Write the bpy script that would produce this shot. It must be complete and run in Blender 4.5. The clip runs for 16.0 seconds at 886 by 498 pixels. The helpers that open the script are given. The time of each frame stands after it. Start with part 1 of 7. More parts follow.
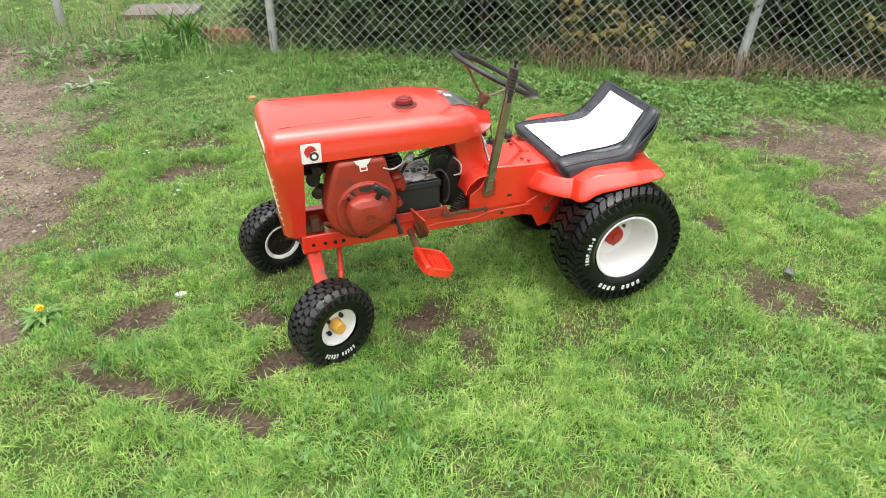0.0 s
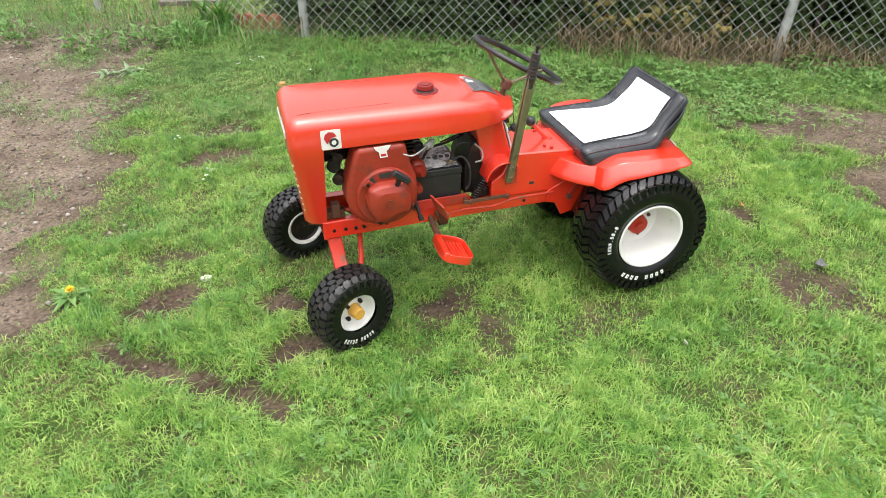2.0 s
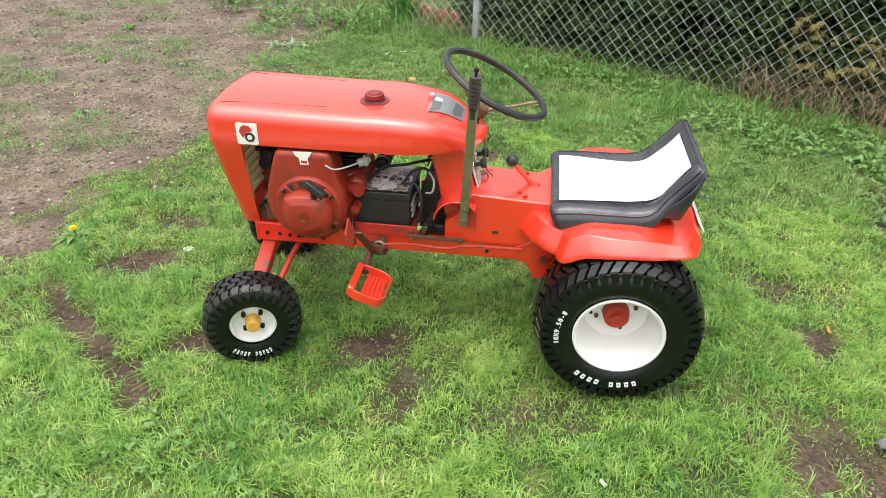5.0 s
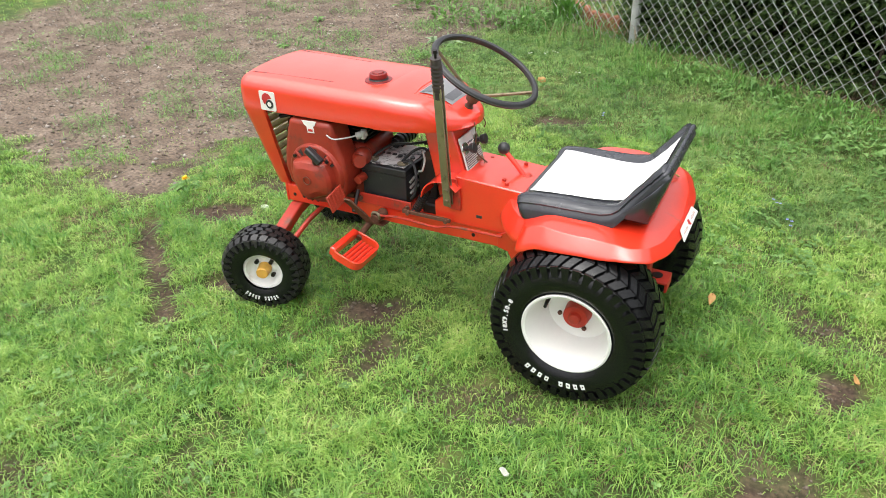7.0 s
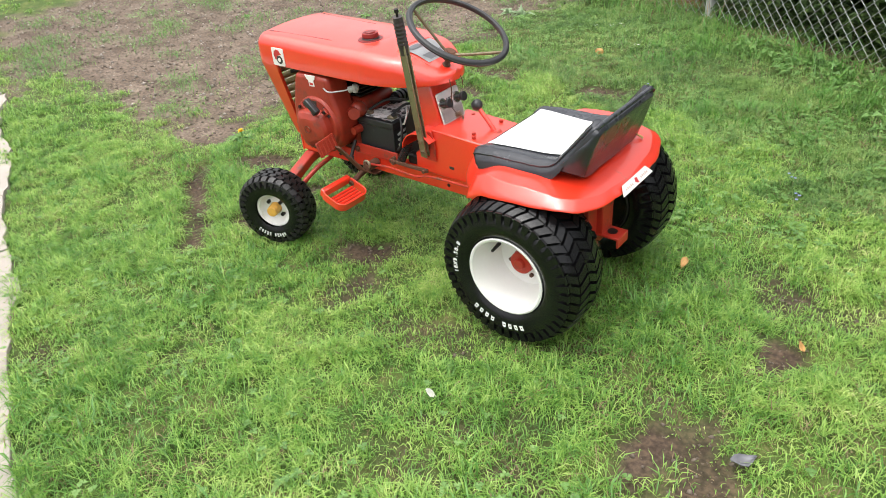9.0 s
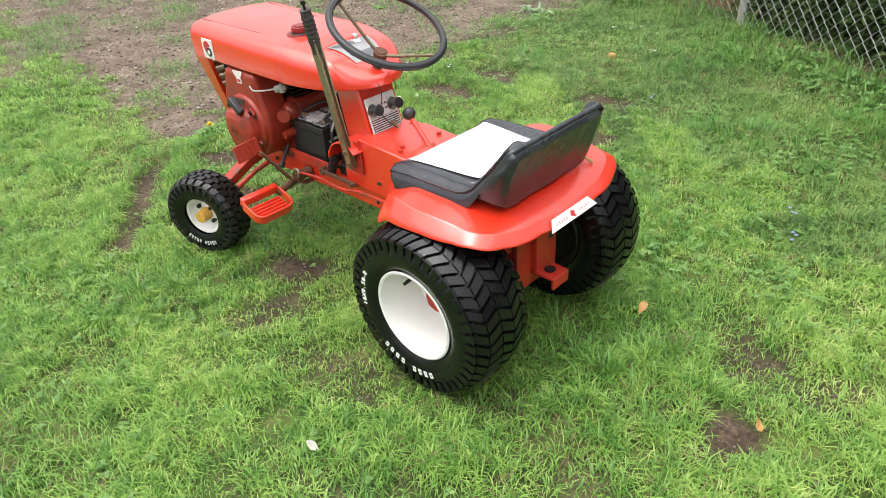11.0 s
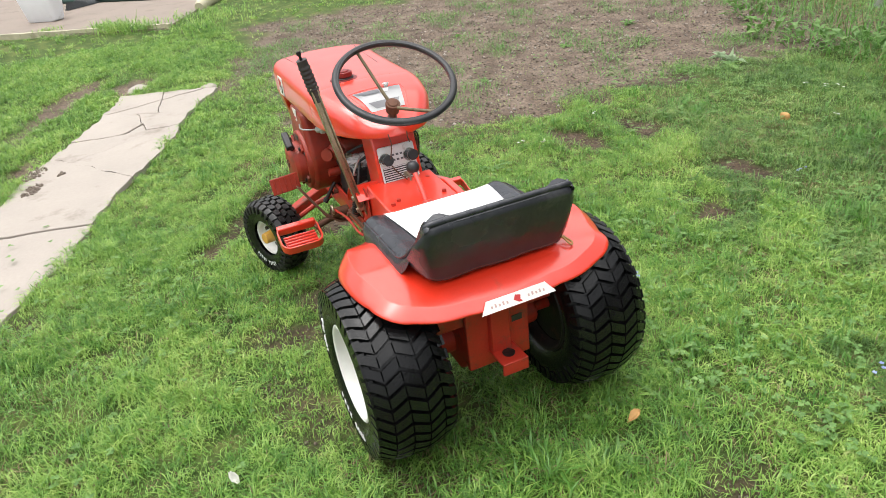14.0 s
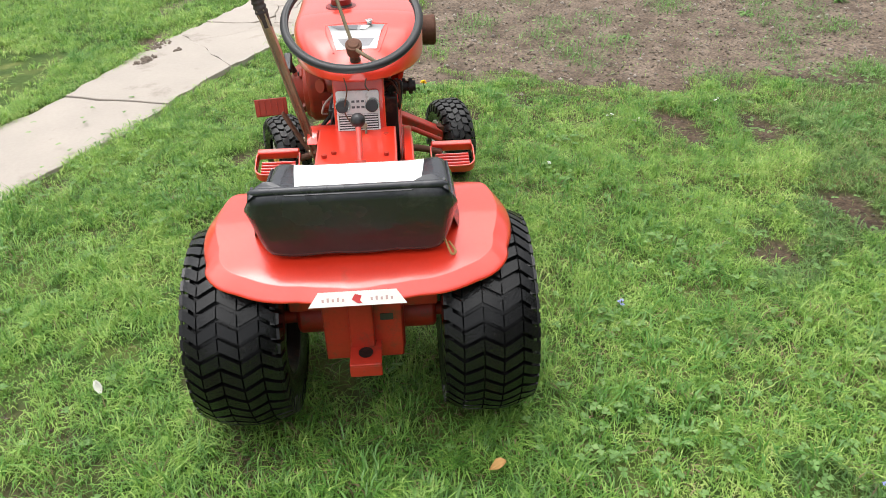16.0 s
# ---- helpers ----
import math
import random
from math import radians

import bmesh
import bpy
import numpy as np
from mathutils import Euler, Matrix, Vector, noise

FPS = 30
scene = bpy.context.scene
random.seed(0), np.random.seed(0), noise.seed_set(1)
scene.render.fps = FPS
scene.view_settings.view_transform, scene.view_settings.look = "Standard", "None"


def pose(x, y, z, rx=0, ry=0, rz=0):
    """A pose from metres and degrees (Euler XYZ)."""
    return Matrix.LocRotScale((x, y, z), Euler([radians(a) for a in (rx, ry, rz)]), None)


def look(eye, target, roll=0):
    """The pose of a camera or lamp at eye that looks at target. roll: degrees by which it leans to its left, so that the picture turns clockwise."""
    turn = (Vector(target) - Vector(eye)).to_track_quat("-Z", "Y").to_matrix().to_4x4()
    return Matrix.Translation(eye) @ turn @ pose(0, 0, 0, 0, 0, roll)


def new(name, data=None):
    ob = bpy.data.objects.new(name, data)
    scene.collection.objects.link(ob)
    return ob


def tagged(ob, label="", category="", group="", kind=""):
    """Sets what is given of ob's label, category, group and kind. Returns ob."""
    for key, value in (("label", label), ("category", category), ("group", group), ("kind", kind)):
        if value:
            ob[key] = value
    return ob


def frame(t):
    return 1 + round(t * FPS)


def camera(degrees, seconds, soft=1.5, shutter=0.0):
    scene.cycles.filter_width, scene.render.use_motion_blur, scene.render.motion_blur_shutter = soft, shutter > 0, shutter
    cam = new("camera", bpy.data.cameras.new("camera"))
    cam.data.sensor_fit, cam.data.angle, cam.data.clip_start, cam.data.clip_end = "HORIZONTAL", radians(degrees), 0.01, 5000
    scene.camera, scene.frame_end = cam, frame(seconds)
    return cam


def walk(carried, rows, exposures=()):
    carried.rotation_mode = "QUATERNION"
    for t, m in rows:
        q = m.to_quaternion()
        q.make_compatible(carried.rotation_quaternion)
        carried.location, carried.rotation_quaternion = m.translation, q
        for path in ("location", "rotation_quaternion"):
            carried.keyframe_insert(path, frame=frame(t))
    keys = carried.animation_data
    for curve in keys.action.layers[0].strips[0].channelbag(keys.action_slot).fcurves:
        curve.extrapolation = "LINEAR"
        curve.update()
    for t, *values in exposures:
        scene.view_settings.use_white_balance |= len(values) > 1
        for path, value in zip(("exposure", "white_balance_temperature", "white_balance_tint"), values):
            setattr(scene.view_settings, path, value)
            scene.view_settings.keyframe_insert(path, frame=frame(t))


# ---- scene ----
cam = camera(64.6, 16.0, soft=0.7)
PATH = [
    (0, (0.061, 0.108, 1.362), (0.636, 1.702, 0.3), 0.4),
    (0.5, (0.058, 0.107, 1.363), (0.627, 1.698, 0.293), 0.6),
    (1, (0.063, 0.108, 1.362), (0.612, 1.711, 0.3), 0.2),
    (1.5, (0.086, 0.109, 1.359), (0.645, 1.699, 0.283), -0.3),
    (2, (0.103, 0.099, 1.36), (0.579, 1.705, 0.266), -0.7),
    (2.5, (0.179, 0.099, 1.356), (0.509, 1.777, 0.318), -1.5),
    (3, (0.291, 0.118, 1.346), (0.584, 1.806, 0.315), -2.2),
    (3.5, (0.471, 0.215, 1.313), (0.731, 1.881, 0.237), -2.5),
    (4, (0.622, 0.251, 1.305), (0.742, 1.912, 0.198), -4.3),
    (4.2, (0.704, 0.225, 1.302), (0.743, 1.923, 0.245), -3.3),
    (6.3, (1.423, 0.518, 1.225), (0.832, 2.077, 0.121), -0.2),
    (6.5, (1.489, 0.503, 1.227), (0.819, 2.048, 0.148), -1.1),
    (7, (1.631, 0.413, 1.233), (0.811, 1.909, 0.189), -2.3),
    (7.5, (1.773, 0.342, 1.242), (0.864, 1.799, 0.215), -4.6),
    (8, (1.855, 0.349, 1.247), (0.881, 1.762, 0.22), -5.1),
    (8.5, (1.98, 0.425, 1.226), (0.954, 1.779, 0.169), -3.0),
    (9, (2.087, 0.479, 1.219), (0.99, 1.76, 0.144), -4.8),
    (9.5, (2.101, 0.564, 1.202), (0.975, 1.83, 0.14), -4.6),
    (10, (2.108, 0.703, 1.17), (0.975, 2.002, 0.158), -0.9),
    (10.2, (2.108, 0.753, 1.163), (0.983, 2.041, 0.125), -1.4),
    (12.3, (2.315, 1.098, 1.102), (0.964, 2.139, 0.059), -6.7),
    (12.5, (2.303, 1.155, 1.097), (0.967, 2.205, 0.043), -6.0),
    (13, (2.269, 1.29, 1.102), (0.806, 2.167, 0.058), -7.5),
    (13.5, (2.377, 1.385, 1.133), (0.791, 2.12, 0.161), -7.7),
    (14, (2.46, 1.451, 1.133), (0.833, 2.101, 0.168), -6.6),
    (14.5, (2.422, 1.571, 1.102), (0.808, 2.144, 0.07), -3.9),
    (15, (2.344, 1.76, 1.083), (0.757, 2.238, -0.035), -2.7),
    (15.5, (2.359, 1.944, 1.081), (0.715, 2.229, -0.021), -3.3),
    (16, (2.394, 2.086, 1.093), (0.729, 2.191, -0.01), -1.2),
]
walk(cam, [(t, look(eye, target, roll)) for t, eye, target, roll in PATH],
     [(0.0, 1.16), (4.0, 1.15), (9.0, 1.1), (12.5, 1.03), (14.5, 0.9), (16.0, 0.89)])

# ---- sky and light: overcast, soft and high ----
world = bpy.data.worlds.new("overcast_sky")
scene.world = world
world.use_nodes = True
wn = world.node_tree
for n in list(wn.nodes):
    wn.nodes.remove(n)
sky = wn.nodes.new("ShaderNodeTexSky")
sky.sky_type = "NISHITA"
sky.sun_disc = False
sky.sun_elevation, sky.sun_rotation = radians(80), radians(200)
sky.dust_density, sky.air_density, sky.ozone_density = 5.0, 1.0, 1.0
grey = wn.nodes.new("ShaderNodeHueSaturation")
grey.inputs["Saturation"].default_value = 0.16
back = wn.nodes.new("ShaderNodeBackground")
back.inputs["Strength"].default_value = 0.135
outw = wn.nodes.new("ShaderNodeOutputWorld")
wn.links.new(sky.outputs[0], grey.inputs["Color"])
wn.links.new(grey.outputs[0], back.inputs["Color"])
wn.links.new(back.outputs[0], outw.inputs["Surface"])
sun_data = bpy.data.lights.new("sun", "SUN")
sun_data.energy, sun_data.angle, sun_data.color = 1.3, radians(105), (1.0, 0.98, 0.95)
sun = new("sun", sun_data)
sun.matrix_world = look((0.5, 0.7, 8), (0.8, 1.9, 0))

# ---- materials ----


def surface(name, base, rough=0.5, metal=0.0, var=0.12, scale=9.0, bump=0.15, grain=120.0, dirt=None, coat=0.0, dirt_scale=14.0,
            dirt_amount=0.45, rough_var=0.12, island=0.0, spec=0.5, coat_rough=0.42, coat_ior=1.6):
    """Paint, rubber, metal or stone: a base with large and fine variation, optional grime with its own shape, and fine relief."""
    m = bpy.data.materials.new(name)
    m.use_nodes = True
    t = m.node_tree
    b = t.nodes["Principled BSDF"]
    co = t.nodes.new("ShaderNodeTexCoord")
    n1 = t.nodes.new("ShaderNodeTexNoise")
    n1.inputs["Scale"].default_value, n1.inputs["Detail"].default_value = scale, 6
    n2 = t.nodes.new("ShaderNodeTexNoise")
    n2.inputs["Scale"].default_value, n2.inputs["Detail"].default_value = grain, 3
    for n in (n1, n2):
        t.links.new(co.outputs["Object"], n.inputs["Vector"])
    mix = t.nodes.new("ShaderNodeMix")
    mix.data_type = "RGBA"
    lo = [max(0, c * (1 - var * 1.6)) for c in base]
    hi = [min(1, c * (1 + var)) for c in base]
    mix.inputs["A"].default_value, mix.inputs["B"].default_value = (*lo, 1), (*hi, 1)
    add = t.nodes.new("ShaderNodeMath")
    add.operation = "MULTIPLY_ADD"
    add.inputs[1].default_value, add.inputs[2].default_value = 0.35, 0
    t.links.new(n2.outputs["Fac"], add.inputs[0])
    add2 = t.nodes.new("ShaderNodeMath")
    add2.operation = "MULTIPLY_ADD"
    add2.inputs[1].default_value = 0.9
    t.links.new(n1.outputs["Fac"], add2.inputs[0])
    t.links.new(add.outputs[0], add2.inputs[2])
    sub = t.nodes.new("ShaderNodeMath")
    sub.operation = "SUBTRACT"
    sub.use_clamp = True
    sub.inputs[1].default_value = 0.12
    t.links.new(add2.outputs[0], sub.inputs[0])
    if island:
        geo = t.nodes.new("ShaderNodeNewGeometry")
        ma = t.nodes.new("ShaderNodeMath")
        ma.operation = "MULTIPLY_ADD"
        ma.inputs[1].default_value, ma.inputs[2].default_value = island, -island / 2
        t.links.new(geo.outputs["Random Per Island"], ma.inputs[0])
        pl = t.nodes.new("ShaderNodeMath")
        pl.use_clamp = True
        t.links.new(sub.outputs[0], pl.inputs[0])
        t.links.new(ma.outputs[0], pl.inputs[1])
        sub = pl
    t.links.new(sub.outputs[0], mix.inputs["Factor"])
    colour = mix.outputs["Result"]
    if dirt:
        n3 = t.nodes.new("ShaderNodeTexNoise")
        n3.inputs["Scale"].default_value, n3.inputs["Detail"].default_value, n3.inputs["Roughness"].default_value = dirt_scale, 9, 0.68
        t.links.new(co.outputs["Object"], n3.inputs["Vector"])
        ramp = t.nodes.new("ShaderNodeMapRange")
        ramp.inputs["From Min"].default_value, ramp.inputs["From Max"].default_value = 0.72 - 0.4 * dirt_amount, 0.88 - 0.4 * dirt_amount
        ramp.clamp = True
        t.links.new(n3.outputs["Fac"], ramp.inputs["Value"])
        dm = t.nodes.new("ShaderNodeMix")
        dm.data_type = "RGBA"
        dm.inputs["B"].default_value = (*dirt, 1)
        t.links.new(ramp.outputs["Result"], dm.inputs["Factor"])
        t.links.new(colour, dm.inputs["A"])
        colour = dm.outputs["Result"]
    t.links.new(colour, b.inputs["Base Color"])
    rr = t.nodes.new("ShaderNodeMapRange")
    rr.inputs["To Min"].default_value, rr.inputs["To Max"].default_value = max(0.03, rough - rough_var), min(1, rough + rough_var)
    t.links.new(n1.outputs["Fac"], rr.inputs["Value"])
    t.links.new(rr.outputs["Result"], b.inputs["Roughness"])
    b.inputs["Metallic"].default_value = metal
    b.inputs["Specular IOR Level"].default_value = spec
    b.inputs["Coat Weight"].default_value = coat
    b.inputs["Coat Roughness"].default_value = coat_rough
    b.inputs["Coat IOR"].default_value = coat_ior
    if bump:
        bp = t.nodes.new("ShaderNodeBump")
        bp.inputs["Strength"].default_value, bp.inputs["Distance"].default_value = bump, 0.002
        t.links.new(n2.outputs["Fac"], bp.inputs["Height"])
        t.links.new(bp.outputs["Normal"], b.inputs["Normal"])
    return m


def leaf_surface(name, colours, rough=0.55, thin=0.35, patch=1.2, tufts=0.3):
    """Leaves and blades: colour by piece and by patches of ground, some light through the leaf."""
    m = bpy.data.materials.new(name)
    m.use_nodes = True
    t = m.node_tree
    b = t.nodes["Principled BSDF"]
    geo = t.nodes.new("ShaderNodeNewGeometry")
    co = t.nodes.new("ShaderNodeTexCoord")
    ns = t.nodes.new("ShaderNodeTexNoise")
    ns.inputs["Scale"].default_value, ns.inputs["Detail"].default_value = patch, 4
    t.links.new(co.outputs["Object"], ns.inputs["Vector"])
    mx = t.nodes.new("ShaderNodeMath")
    mx.operation = "MULTIPLY_ADD"
    mx.inputs[1].default_value = 0.4
    t.links.new(geo.outputs["Random Per Island"], mx.inputs[0])
    mr = t.nodes.new("ShaderNodeMapRange")
    mr.inputs["From Min"].default_value, mr.inputs["From Max"].default_value = 0.33, 0.67
    mr.inputs["To Max"].default_value = 0.3
    t.links.new(ns.outputs["Fac"], mr.inputs["Value"])
    t.links.new(mr.outputs["Result"], mx.inputs[2])
    tuft = t.nodes.new("ShaderNodeTexNoise")
    tuft.inputs["Scale"].default_value, tuft.inputs["Detail"].default_value = 19.0, 2
    t.links.new(co.outputs["Object"], tuft.inputs["Vector"])
    tr_map = t.nodes.new("ShaderNodeMapRange")
    tr_map.inputs["From Min"].default_value, tr_map.inputs["From Max"].default_value = 0.34, 0.66
    tr_map.inputs["To Max"].default_value = tufts
    t.links.new(tuft.outputs["Fac"], tr_map.inputs["Value"])
    both = t.nodes.new("ShaderNodeMath")
    t.links.new(mx.outputs[0], both.inputs[0])
    t.links.new(tr_map.outputs["Result"], both.inputs[1])
    ramp = t.nodes.new("ShaderNodeValToRGB")
    els = ramp.color_ramp.elements
    while len(els) < len(colours):
        els.new(0.5)
    for e, (p, c) in zip(els, colours):
        e.position, e.color = p, (*c, 1)
    t.links.new(both.outputs[0], ramp.inputs["Fac"])
    t.links.new(ramp.outputs["Color"], b.inputs["Base Color"])
    b.inputs["Roughness"].default_value = rough
    tr = t.nodes.new("ShaderNodeBsdfTranslucent")
    t.links.new(ramp.outputs["Color"], tr.inputs["Color"])
    ms = t.nodes.new("ShaderNodeMixShader")
    ms.inputs["Fac"].default_value = thin
    t.links.new(b.outputs[0], ms.inputs[1])
    t.links.new(tr.outputs[0], ms.inputs[2])
    t.links.new(ms.outputs[0], t.nodes["Material Output"].inputs["Surface"])
    return m


RED = surface("red_paint", (0.75, 0.034, 0.012), 0.36, var=0.1, scale=5, bump=0.06, grain=160, dirt=(0.4, 0.07, 0.04), dirt_scale=9, dirt_amount=0.22, coat=1.0, coat_rough=0.17, coat_ior=1.62)
RED_WORN = surface("worn_red_paint", (0.46, 0.03, 0.014), 0.5, var=0.2, scale=14, bump=0.25, grain=140, dirt=(0.13, 0.05, 0.03), dirt_scale=22, dirt_amount=0.5)
# oily engine red, its colour darkened further for shade under the hood
RED_ENGINE = surface("oily_shaded_engine_red", (0.3, 0.03, 0.014), 0.4, var=0.3, scale=12, bump=0.3, grain=90, dirt=(0.12, 0.035, 0.022), dirt_scale=14, dirt_amount=0.48)
RUBBER = surface("tyre_rubber", (0.006, 0.006, 0.0065), 0.23, var=0.3, scale=14, bump=0.3, grain=220, dirt=(0.022, 0.02, 0.017), dirt_scale=25, dirt_amount=0.32, spec=0.4, rough_var=0.08)
RUBBER_MUD = surface("muddy_rubber", (0.013, 0.0125, 0.0125), 0.4, var=0.3, scale=14, bump=0.6, grain=150, dirt=(0.08, 0.056, 0.04), dirt_scale=14, dirt_amount=0.34)
WHITE = surface("white_wheel_paint", (0.78, 0.77, 0.74), 0.38, var=0.05, scale=12, bump=0.05, dirt=(0.5, 0.44, 0.36), dirt_scale=16, dirt_amount=0.25)
LETTER = surface("white_tyre_lettering", (0.78, 0.78, 0.76), 0.6, var=0.1, scale=60, bump=0.1, dirt=(0.35, 0.33, 0.3), dirt_scale=80, dirt_amount=0.3)
YELLOW = surface("yellow_hub_cap", (0.62, 0.34, 0.06), 0.45, var=0.2, scale=40, dirt=(0.35, 0.17, 0.06), dirt_scale=60)
BLACK = surface("black_plastic", (0.02, 0.02, 0.022), 0.4, var=0.25, bump=0.15, dirt=(0.09, 0.085, 0.08), dirt_scale=30, dirt_amount=0.3)
GRIP = surface("perished_rubber", (0.045, 0.036, 0.036), 0.55, var=0.3, scale=20, bump=0.3, dirt=(0.1, 0.085, 0.075), dirt_scale=30, dirt_amount=0.35)
VINYL = surface("black_vinyl", (0.036, 0.038, 0.045), 0.24, var=0.35, scale=9, bump=1.0, grain=26, dirt=(0.07, 0.07, 0.075), dirt_scale=12, dirt_amount=0.35)
VINYL_WHITE = surface("white_vinyl", (0.83, 0.83, 0.82), 0.5, var=0.03, scale=20, bump=0.2, grain=260)
# cream tone carries the outside light seen on the grille slats
LIT_SLAT = surface("lit_cream_slat", (0.6, 0.5, 0.27), 0.5, var=0.15, scale=20, bump=0.1, dirt=(0.2, 0.14, 0.07), dirt_scale=25, dirt_amount=0.3)
STEEL = surface("worn_steel", (0.36, 0.31, 0.22), 0.38, metal=0.85, var=0.25, scale=18, bump=0.12, dirt=(0.17, 0.11, 0.06), dirt_scale=30, dirt_amount=0.4)
BRASSY = surface("yellowed_zinc_steel", (0.34, 0.295, 0.2), 0.4, metal=0.7, var=0.2, scale=16, bump=0.12, dirt=(0.13, 0.1, 0.06), dirt_scale=24, dirt_amount=0.42)
MAROON = surface("maroon_paint", (0.2, 0.014, 0.012), 0.36, var=0.25, scale=20, bump=0.1, dirt=(0.06, 0.02, 0.015), dirt_scale=30, dirt_amount=0.4)
SPOKE = surface("browned_steel", (0.2, 0.16, 0.1), 0.5, metal=0.6, var=0.3, scale=18, bump=0.12, dirt=(0.09, 0.05, 0.03), dirt_scale=30, dirt_amount=0.5)
RUST = surface("rusty_iron", (0.13, 0.055, 0.03), 0.72, metal=0.2, var=0.35, scale=30, bump=0.5, dirt=(0.05, 0.03, 0.025), dirt_scale=30)
# greasy iron, its colour darkened further for shade in the engine bay
GREASE_SHADE = surface("greasy_shaded_dark_iron", (0.016, 0.012, 0.011), 0.5, metal=0.3, var=0.4, scale=20, bump=0.4, dirt=(0.1, 0.045, 0.03), dirt_scale=20)
CHROME = surface("dull_chrome", (0.62, 0.62, 0.6), 0.25, metal=0.95, var=0.1, scale=20, bump=0.05)
PLATE = surface("brushed_aluminium_plate", (0.42, 0.42, 0.42), 0.35, metal=0.85, var=0.1, scale=30, bump=0.1, dirt=(0.36, 0.33, 0.3), dirt_scale=40, dirt_amount=0.35)
PLATE_DARK = surface("grey_metal_decal", (0.2, 0.2, 0.21), 0.35, metal=0.7, var=0.15, scale=30, bump=0.05)
DASH_PLATE = surface("silver_dash_plate", (0.72, 0.72, 0.71), 0.35, metal=0.15, var=0.12, scale=30, bump=0.1, dirt=(0.36, 0.33, 0.3), dirt_scale=40, dirt_amount=0.35)
DECAL_W = surface("white_decal", (0.76, 0.74, 0.7), 0.45, var=0.05, bump=0.0, dirt=(0.5, 0.4, 0.33), dirt_scale=30, dirt_amount=0.25)
DECAL_R = surface("red_decal", (0.5, 0.03, 0.03), 0.45, bump=0.0)
DECAL_F = surface("faded_decal_print", (0.5, 0.33, 0.3), 0.5, bump=0.0)
DECAL_K = surface("black_decal", (0.03, 0.03, 0.03), 0.45, bump=0.0)
GREY_PAINT = surface("dark_grey_plate", (0.12, 0.12, 0.13), 0.4, var=0.2, bump=0.05)
CORRODED = surface("white_corrosion", (0.8, 0.79, 0.77), 0.8, var=0.3, scale=40, bump=0.8, grain=90, dirt=(0.03, 0.03, 0.03), dirt_scale=38, dirt_amount=0.6)
WIRE_GREY = surface("grey_cable", (0.36, 0.36, 0.34), 0.5, bump=0.0)
GALV = surface("galvanised_steel", (0.52, 0.53, 0.53), 0.5, metal=0.4, var=0.2, scale=12, bump=0.1, dirt=(0.3, 0.29, 0.27), dirt_scale=20)
CONCRETE = surface("pale_concrete", (0.36, 0.32, 0.28), 0.85, var=0.14, scale=3.5, bump=0.5, grain=70, dirt=(0.22, 0.19, 0.155), dirt_scale=5, dirt_amount=0.4)
YARD_CONCRETE = surface("brownish_concrete", (0.25, 0.205, 0.17), 0.88, var=0.15, scale=2.5, bump=0.4, grain=60, dirt=(0.18, 0.145, 0.115), dirt_scale=4, dirt_amount=0.45)
STONE = surface("grey_paving_stone", (0.15, 0.125, 0.115), 0.85, var=0.2, scale=8, bump=0.5, grain=60, dirt=(0.2, 0.16, 0.13))
BRICKRED = surface("terracotta", (0.36, 0.14, 0.08), 0.8, var=0.2, scale=12, bump=0.4, grain=60, dirt=(0.2, 0.1, 0.07))
PEBBLE = surface("pebbles", (0.3, 0.265, 0.23), 0.85, var=0.25, scale=30, bump=0.3, island=1.3)
CLOD = surface("soil_clods", (0.15, 0.118, 0.093), 0.95, var=0.2, scale=20, bump=0.5, island=0.8)
BARK = surface("bark", (0.1, 0.075, 0.055), 0.9, var=0.3, scale=20, bump=0.8, grain=60)
DANDELION = surface("dandelion_yellow", (0.85, 0.55, 0.01), 0.6, var=0.1, bump=0.0)
PETAL_W = surface("white_petal", (0.75, 0.76, 0.74), 0.6, var=0.05, bump=0.0)
PETAL_B = surface("blue_petal", (0.28, 0.32, 0.66), 0.6, var=0.1, bump=0.0)
DEADLEAF = surface("dead_leaf", (0.46, 0.26, 0.09), 0.7, var=0.2, scale=40, bump=0.2)
GREEN_TUBE = surface("dark_green_tube", (0.018, 0.06, 0.05), 0.45, var=0.25, scale=10, bump=0.1, dirt=(0.1, 0.1, 0.085), dirt_scale=14, dirt_amount=0.35)
TARP = surface("dark_grey_sheeting", (0.06, 0.066, 0.07), 0.45, var=0.4, scale=6, bump=0.4, grain=40, dirt=(0.16, 0.15, 0.13), dirt_scale=8, dirt_amount=0.4)
PLASTIC_W = surface("white_plastic", (0.8, 0.82, 0.85), 0.45, var=0.05, scale=8, bump=0.05, dirt=(0.55, 0.55, 0.53), dirt_scale=9, dirt_amount=0.25)
TIMBER = surface("pale_weathered_timber", (0.5, 0.46, 0.33), 0.8, var=0.25, scale=14, bump=0.5, grain=90, dirt=(0.25, 0.22, 0.14), dirt_scale=10)
HOSE = surface("grey_brown_cable", (0.2, 0.17, 0.14), 0.6, var=0.2, bump=0.0)
PALELEAF = surface("pale_dry_leaf", (0.62, 0.62, 0.55), 0.7, var=0.15, scale=40, bump=0.2)

